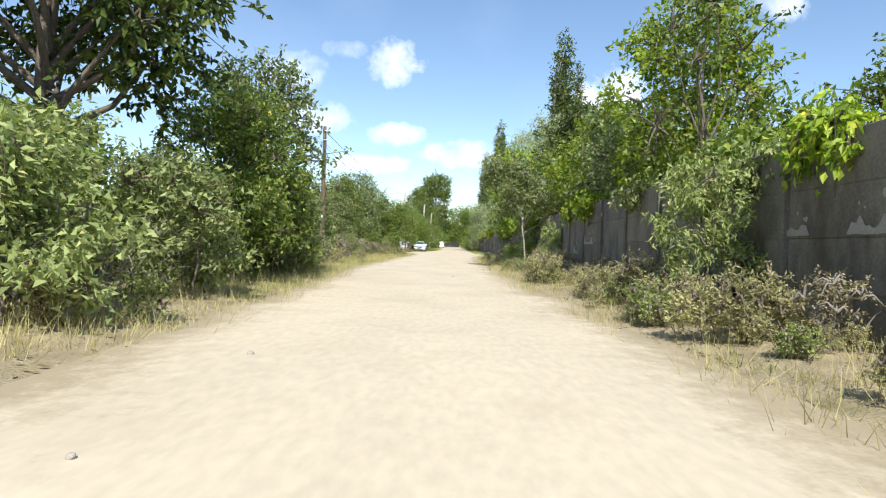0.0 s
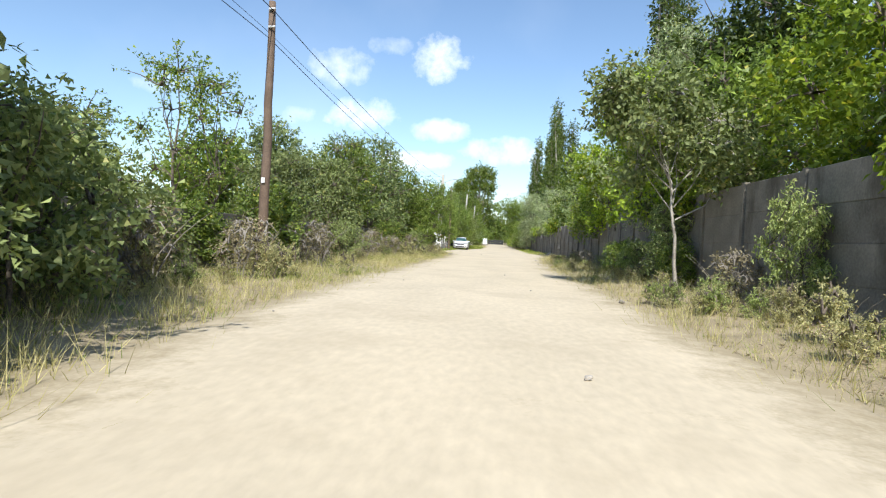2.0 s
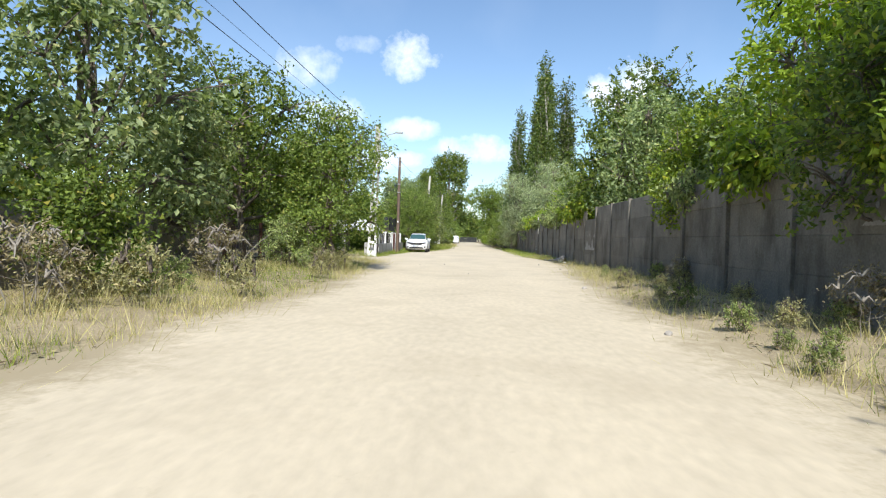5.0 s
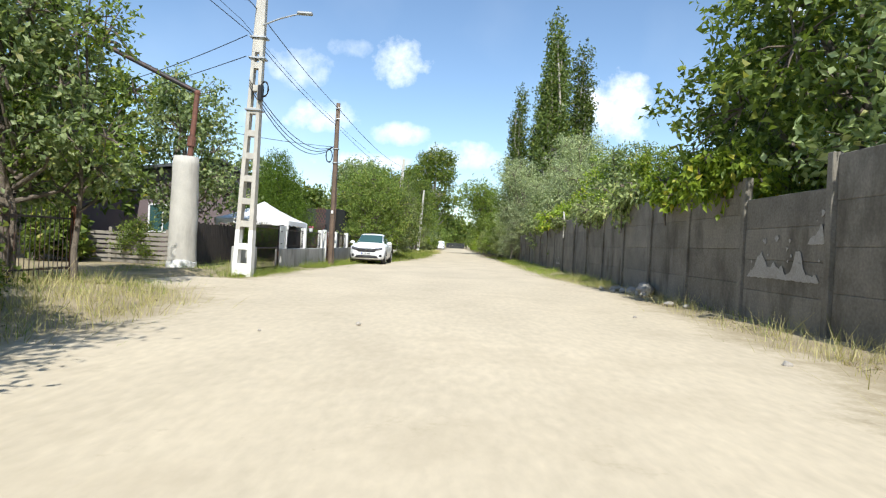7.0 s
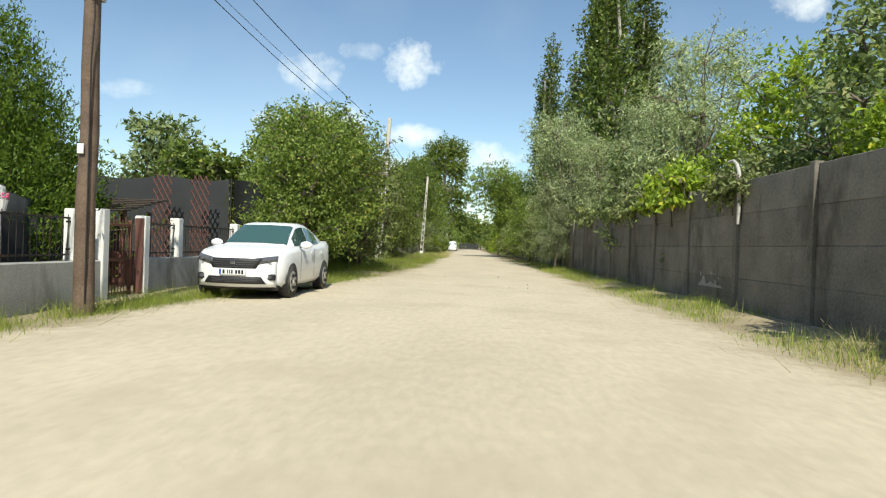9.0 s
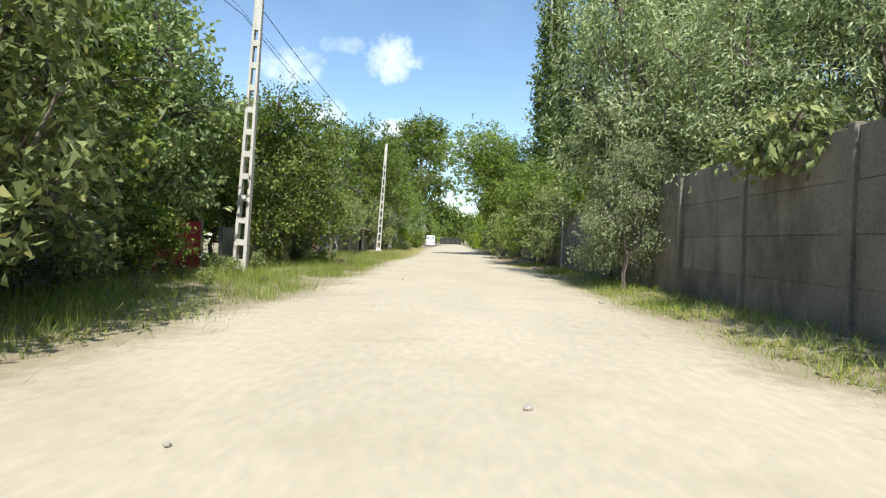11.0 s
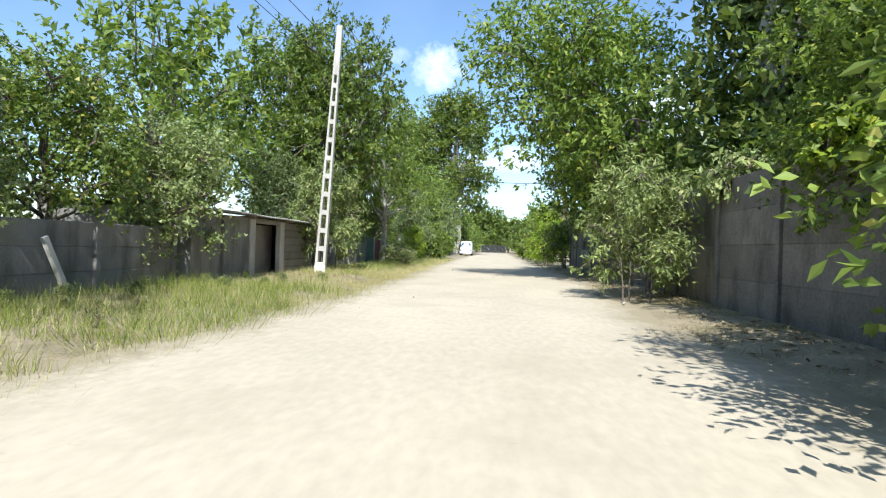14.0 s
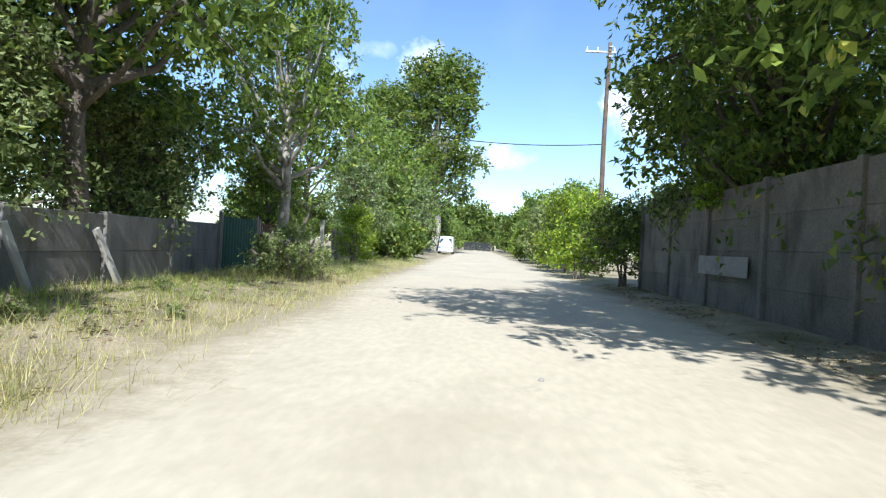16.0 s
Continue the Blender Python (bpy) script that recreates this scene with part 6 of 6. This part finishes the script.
    for i in range(3):
        front("grille_bar", 0.46, 0.325 + i * 0.028, 0.331 + i * 0.028, 0.045, LENS, "", low, 0.0, 0.0)
    part("bumper_lip", box(-0.6, 0.6, 0.16, 0.24, 0.19, 0.225, 0.01), BLACKPL, e)
    pl = part("number_plate", box(-0.26, 0.26, -0.062, -0.045, 0.455, 0.565, 0.003), PLATEW, e, "white plate with dark bars")
    part("band", box(-0.26, -0.22, -0.066, -0.063, 0.46, 0.56), PLATEB, pl)
    for x0, x1 in ((-0.19, -0.15), (-0.10, -0.08), (-0.06, -0.04), (-0.02, 0.01), (0.06, 0.10), (0.12, 0.16), (0.18, 0.22)):
        part("bar", box(x0, x1, -0.066, -0.063, 0.475, 0.545), BLACKPL, pl)
    for s in (-1, 1):
        part("wiper", cyl((s * 0.1 - 0.25, 1.21, 1.02), (s * 0.1 + 0.35, 1.26, 1.05), 0.01, None, 5), BLACKPL, e)
    e.scale = (1.0, 1.0, 1.06)
    part("underside", box(-0.8, 0.8, 0.25, 4.1, 0.17, 0.26), BLACKPL, e)
    return e


sedan(-5.22, 92.75)


def far_van(x, y):
    e = thing("parked_van", (x, y, 0.0), "white van parked on the verge far down the road", "van")
    st = [(0.0, 0.7, 0.35, 0.9), (0.15, 0.92, 0.3, 1.15), (0.9, 0.97, 0.3, 1.25), (1.6, 0.95, 0.3, 2.1), (2.1, 0.95, 0.3, 2.3), (5.0, 0.95, 0.3, 2.3), (5.2, 0.9, 0.35, 2.2)]
    part("body", loft([(a, [(0, z0), (w, z0), (w, z0 + (z1 - z0) * 0.55), (w * 0.88, z1 - 0.05), (w * 0.7, z1), (0, z1 + 0.03)]) for a, w, z0, z1 in st]), PAINT, e)
    bm = bmesh.new()
    bm.faces.new([bm.verts.new(p) for p in ((-0.8, 0.97, 1.33), (0.8, 0.97, 1.33), (0.7, 1.5, 2.0), (-0.7, 1.5, 2.0))])
    bm.normal_update()
    bmesh.ops.solidify(bm, geom=list(bm.faces), thickness=0.04)
    part("windscreen", bm, GLASS, e)
    for s in (-1, 1):
        for wy in (0.9, 4.1):
            part("wheel", cyl((s * 0.75, wy, 0.33), (s * 0.98, wy, 0.33), 0.33, None, 16), TYRE, e)
        part("headlight", box(s * 0.7 - 0.15, s * 0.7 + 0.15, 0.02, 0.12, 0.75, 0.95, 0.02), LENS, e)


far_van(-4.4, 221.0)


def end_fence(x0, x1, y):
    """Added boards across the road's far end, dark for the shade below the trees."""
    e = thing("end_fence", (x0, y, 0.0), "dark boards standing in for the shade below the far trees", "fence")
    n = int((x1 - x0) / 0.3)
    for i in range(n):
        part("board", box(i * 0.3, i * 0.3 + 0.27, -0.02, 0.02, 0.05, 2.4 + 0.06 * math.sin(i * 2.3), 0.006), MESHNET, e)
    for x in (0.0, (x1 - x0) / 2, x1 - x0):
        part("post", box(x - 0.09, x + 0.09, 0.03, 0.2, -0.1, 2.7, 0.01), POSTC, e)


end_fence(-4.2, 3.6, 318.0)

# ---- shed and old walls along the left


def shed():
    e = thing("shed", (-7.3, 142.8, 0.0), "old grey shed with corrugated roof and open doorway", "shed")
    # y runs along the road from 0 to 9.7
    for a, b in ((0.0, 1.55), (1.75, 3.45)):
        part("wall_panel", box(-0.12, 0.0, a, b, -0.2, 1.92, 0.01), POSTC, e, "grey concrete slab")
    part("gap_panel", box(-0.16, -0.1, 1.5, 1.8, -0.2, 1.9), OLDWOOD, e)
    for y in (3.42, 5.95):
        part("door_post", box(-0.14, 0.03, y, y + 0.42, -0.2, 1.9, 0.015), POLEC, e, "pale concrete door post")
    part("lintel", box(-0.14, 0.02, 3.3, 6.5, 1.78, 1.93, 0.01), OLDWOOD, e)
    for i in range(7):
        part("plank", box(-0.06, -0.01 + 0.012 * (i % 2), 6.4, 9.6, 0.05 + i * 0.265, 0.30 + i * 0.265, 0.006), OLDWOOD, e)
    part("back_wall", box(-4.2, -4.05, 0, 9.7, -0.2, 2.3, 0.01), OLDWOOD, e)
    part("end_wall", box(-4.05, -0.125, 9.5, 9.6, -0.2, 2.0), OLDWOOD, e)
    part("end_wall", box(-4.05, -0.125, 0.02, 0.12, -0.2, 2.0), POSTC, e)
    part("inner_wall", box(-0.6, -0.5, 3.3, 6.5, -0.1, 1.76), OLDWOOD, e, "dark board partition behind the doorway")
    bm = bmesh.new()
    prev = None
    n = 150
    for i in range(n + 1):
        y = -0.3 + 10.4 * i / n
        wv = 0.025 * math.sin(y * 2 * math.pi / 0.18)
        cur = [bm.verts.new((xx, y, zz + wv + 0.03 * noise.noise(Vector((xx, y * 0.5, 0))))) for xx, zz in ((0.35, 1.98), (-1.2, 2.12), (-2.8, 2.28), (-4.4, 2.42))]
        if prev:
            for k in range(3):
                bm.faces.new((prev[k], prev[k + 1], cur[k + 1], cur[k]))
        prev = cur
    bm.normal_update()
    bmesh.ops.solidify(bm, geom=list(bm.faces), thickness=0.012)
    part("roof_sheet", bm, CORR, e, "wavy corrugated roof")
    for y in (0.3, 3.3, 6.6, 9.4):
        part("rafter", box(-4.3, 0.25, y - 0.04, y + 0.04, 1.9, 1.97), OLDWOOD, e)


shed()


def panel_run(name, x, y0, bays, pitch, heights, courses, side, label, group, panel_mat, kind="structure"):
    """A prefabricated wall: concrete posts with stacked panels between them. side: +1 when the road lies towards +x."""
    e = thing(name, (x, y0, 0.0), label, "wall", group, kind)
    meshes = {}
    rng = random.Random(int(y0 * 7 + x))
    for i in range(bays + 1):
        h = max(heights[min(i, bays - 1)], heights[max(i - 1, 0)])
        key = ("post", h)
        if key not in meshes:
            meshes[key] = finish("post", box(-0.08, 0.08, -0.075, 0.075, -0.3, h + 0.06, 0.012), panel_mat)
        o = part("post", meshes[key], None, e)
        o.matrix_basis = pose(side * 0.02, i * pitch, 0, 0, rng.uniform(-0.6, 0.6), 0)
    for i in range(bays):
        h = heights[i]
        ph = h / courses
        key = ("panel", h)
        if key not in meshes:
            bm = box(-0.03, 0.03, 0.078, pitch - 0.078, 0.0004, ph - 0.0004, 0.011)
            meshes[key] = finish("panel", bm, panel_mat)
        for k in range(courses):
            o = part("panel", meshes[key], None, e)
            o.matrix_basis = pose(rng.uniform(-0.008, 0.008), i * pitch, k * ph + 0.02, 0, rng.uniform(-0.25, 0.25), 0)
    return e


WALL_Y = -11.85
heights = [2.9 if y < 71.5 else (2.4 if y < 74 else 2.82) for y in (WALL_Y + 2.8 * i for i in range(64))]
heights = [round(h, 2) for h in heights]
wall_right = panel_run("wall_east", 5.25, WALL_Y, 64, 2.8, heights, 4, -1, "tall weathered dark concrete panel wall along the road", "", WALL)
for y in (94.4, 127.9):
    q = y - WALL_Y
    pts = [(-0.1, q, 1.9 if y < 100 else -0.1), (-0.1, q, 2.85), (-0.11, q + 0.04, 3.05), (-0.1, q + 0.16, 3.22), (-0.08, q + 0.38, 3.33), (-0.05, q + 0.7, 3.34)]
    v, f = tube_data(pts, [0.04] * 4 + [0.035, 0.03], 8)
    part("bent_pipe", mesh_of("bent_pipe", v, f, POLEC, True), None, wall_right, "pale pipe with a bent top")


def flake(y0, y1, z0, z1, seed):
    """Old plaster left on a panel: a ragged band with a few tall tongues, and loose scraps above."""
    bm = bmesh.new()
    rng = random.Random(seed)
    n = max(14, int((y1 - y0) / 0.045))
    peaks = [(rng.uniform(y0, y1), rng.uniform(0.04, 0.14), rng.uniform(0.15, 0.5)) for _ in range(max(3, int((y1 - y0) * 4)))]
    rows = []
    for i in range(n + 1):
        y = y0 + (y1 - y0) * i / n
        h = 0.16 + 0.12 * rng.random() + sum(a * math.exp(-((y - c) / w) ** 2) for c, w, a in peaks)
        end = min(1.0, i / 2, (n - i) / 2)
        lo = z0 + 0.05 * rng.random() * (z1 - z0)
        rows.append((y, lo, lo + 0.004 + (z1 - z0) * min(h, 1.0) * end))
    va = [(bm.verts.new((-0.045, y - WALL_Y, t)), bm.verts.new((-0.045, y - WALL_Y, lo))) for y, lo, t in rows]
    for i in range(n):
        bm.faces.new((va[i][0], va[i][1], va[i + 1][1], va[i + 1][0]))
    for _ in range(int((y1 - y0) * 5)):
        c, z, r = rng.uniform(y0, y1), rng.uniform(z0 + (z1 - z0) * 0.6, z1 + 0.5 * (z1 - z0)), rng.uniform(0.015, 0.06)
        ring = [bm.verts.new((-0.045, c - WALL_Y + math.cos(k) * r * rng.uniform(0.5, 1.3), z + math.sin(k) * r * rng.uniform(0.5, 1.5))) for k in (0, 0.9, 1.9, 2.9, 3.9, 5.1)]
        bm.faces.new(ring)
    bm.normal_update()
    bmesh.ops.solidify(bm, geom=list(bm.faces), thickness=0.005)
    part("paint_flake", bm, CORR, wall_right, "pale flaking plaster patch")


for i, a in enumerate(((72.4, 74.7, 0.86, 1.38), (72.3, 72.75, 1.5, 1.85), (8.3, 9.1, 1.5, 1.9), (9.9, 10.6, 1.5, 1.8), (23.0, 24.6, 1.4, 1.75), (25.6, 26.6, 1.0, 1.4), (95.2, 96.6, 0.45, 0.7), (52.6, 53.4, 1.6, 1.9), (11.6, 12.2, 1.7, 1.95))):
    flake(*a, i)
board = part("board", box(-0.125, -0.105, 171.3, 173.9, 0.86, 1.3, 0.004), CORR, wall_right, "faded pale board fixed to the wall")

left_dark = panel_run("wall_west", -8.9, 22.0, 14, 2.8, [1.65] * 14, 3, 1, "dark low concrete panel wall behind the weeds", "", WALL)
left_mid = panel_run("wall_west", -8.3, 101.5, 5, 2.9, [1.6] * 5, 3, 1, "grey low concrete panel wall under the trees", "", WALL)
left_far = panel_run("wall_west", -7.7, 120.3, 4, 2.95, [1.45] * 4, 3, 1, "grey concrete wall with leaning slabs", "", POSTC)
left_far2 = panel_run("wall_west", -7.7, 134.2, 3, 2.8, [1.45] * 3, 3, 1, "grey concrete wall before the shed", "", POSTC)
left_end = panel_run("wall_west", -7.4, 153.0, 4, 2.4, [1.4] * 4, 2, 1, "old grey slab wall behind dry grass", "", POSTC)
left_last = panel_run("wall_west", -7.6, 176.0, 10, 2.8, [1.6] * 10, 3, 1, "grey wall behind the bushes", "", WALL)


def sheet_gate(x, y0, y1, h, m, label):
    e = thing("gate", (x, y0, 0.0), label, "gate")
    bm = bmesh.new()
    prev = None
    n = int((y1 - y0) / 0.05)
    for i in range(n + 1):
        y = (y1 - y0) * i / n
        wv = 0.012 * (1 if i % 4 < 2 else -1)
        cur = (bm.verts.new((wv, y, 0.06)), bm.verts.new((wv, y, h)))
        if prev:
            bm.faces.new((prev[0], cur[0], cur[1], prev[1]))
        prev = cur
    bm.normal_update()
    bmesh.ops.solidify(bm, geom=list(bm.faces), thickness=0.004)
    part("leaf", bm, m, e)
    for y in (0.0, y1 - y0):
        part("post", box(-0.05, 0.05, y - 0.05, y + 0.05, -0.2, h + 0.12, 0.006), GALV if m is RED else OLDWOOD, e)
    for z in (0.3, h - 0.25):
        part("rail", box(-0.05, -0.015, 0, y1 - y0, z - 0.03, z + 0.03), m, e)


sheet_gate(-8.2, 116.6, 119.9, 1.62, RED, "red painted sheet metal yard gate")
sheet_gate(-7.65, 132.4, 133.9, 1.9, RED, "narrow red metal door in the old wall")
sheet_gate(-7.5, 163.0, 165.6, 1.65, GREENCLOTH, "dark green sheet fence")
sheet_gate(-7.5, 165.8, 168.4, 1.55, BROWNP, "rusty brown sheet gate under the walnut")
stub = thing("concrete_post", (-6.6, 170.2, 0.0), "short leaning pale concrete post in the grass", "post", "old posts")
part("shaft", box(-0.07, 0.07, -0.07, 0.07, -0.2, 1.9, 0.015), POLEC, stub)
slab_proto = None
for x, y, rz, tilt in ((-7.2, 127.4, 0, 20), (-7.25, 138.6, 5, 18), (-7.0, 157.8, 0, 22), (-7.0, 155.6, 4, 16)):
    if slab_proto is None:
        slab_proto = thing("leaning_slab", (x, y, 0.0, tilt, -12, rz), "pale concrete strut leaning against the wall", "slab", "leaning slabs")
        part("strut", box(-0.04, 0.04, -0.07, 0.07, -0.1, 1.25, 0.012), POLEC, slab_proto)
    else:
        copy_thing(slab_proto, pose(x, y, 0.0, tilt, -12, rz))

# rubble and stones
rng_s = random.Random(12)
stone_proto = None
for i in range(60):
    lift = 0.0
    if i < 12:
        x, y, s = 4.85 + rng_s.uniform(-0.35, 0.15), 80.3 + rng_s.uniform(-0.9, 0.9), rng_s.uniform(0.13, 0.27)
        lift = (0.0, 0.0, 0.0, 0.0, 0.0, 0.0, 0.0, 0.0, 0.13, 0.15, 0.17, 0.2)[i]
        if i > 7:
            x, y = 4.95 + 0.04 * (i - 9), 80.1 + 0.22 * (i - 9)
        elif i > 2:
            x, y = 4.92 - 0.12 * (i % 2), 79.75 + 0.2 * (i - 3)
    elif i < 20:
        x, y, s = 4.5 + rng_s.uniform(-0.5, 0.4), rng_s.uniform(75.5, 82.5), rng_s.uniform(0.05, 0.14)
    elif i < 34:
        y = rng_s.uniform(2, 180)
        x, s = lerp_table(y, ROAD_R) + rng_s.uniform(-0.6, 0.6), rng_s.uniform(0.03, 0.09)
    else:
        y = rng_s.uniform(2, 190)
        x, s = rng_s.uniform(lerp_table(y, ROAD_L), lerp_table(y, ROAD_R)), rng_s.uniform(0.015, 0.04)
    m = pose(x, y, 0.03 + s * 0.15 + lift, rng_s.uniform(-20, 20), rng_s.uniform(-20, 20), rng_s.uniform(0, 360)) @ Matrix.Diagonal((s, s * rng_s.uniform(0.7, 1.3), s * 0.7, 1))
    if stone_proto is None:
        bm = ball((0, 0, 0), 1.0, None, 2)
        for v in bm.verts:
            v.co *= 1 + 0.28 * noise.noise(v.co * 1.4)
        stone_proto = new("stone", finish("stone", bm, STONE))
        tagged(stone_proto, "rough pale stone lying by the road", "stone", "loose stones")
        stone_proto.matrix_basis = m
    else:
        o = stone_proto.copy()
        scene.collection.objects.link(o)
        o.matrix_basis = m
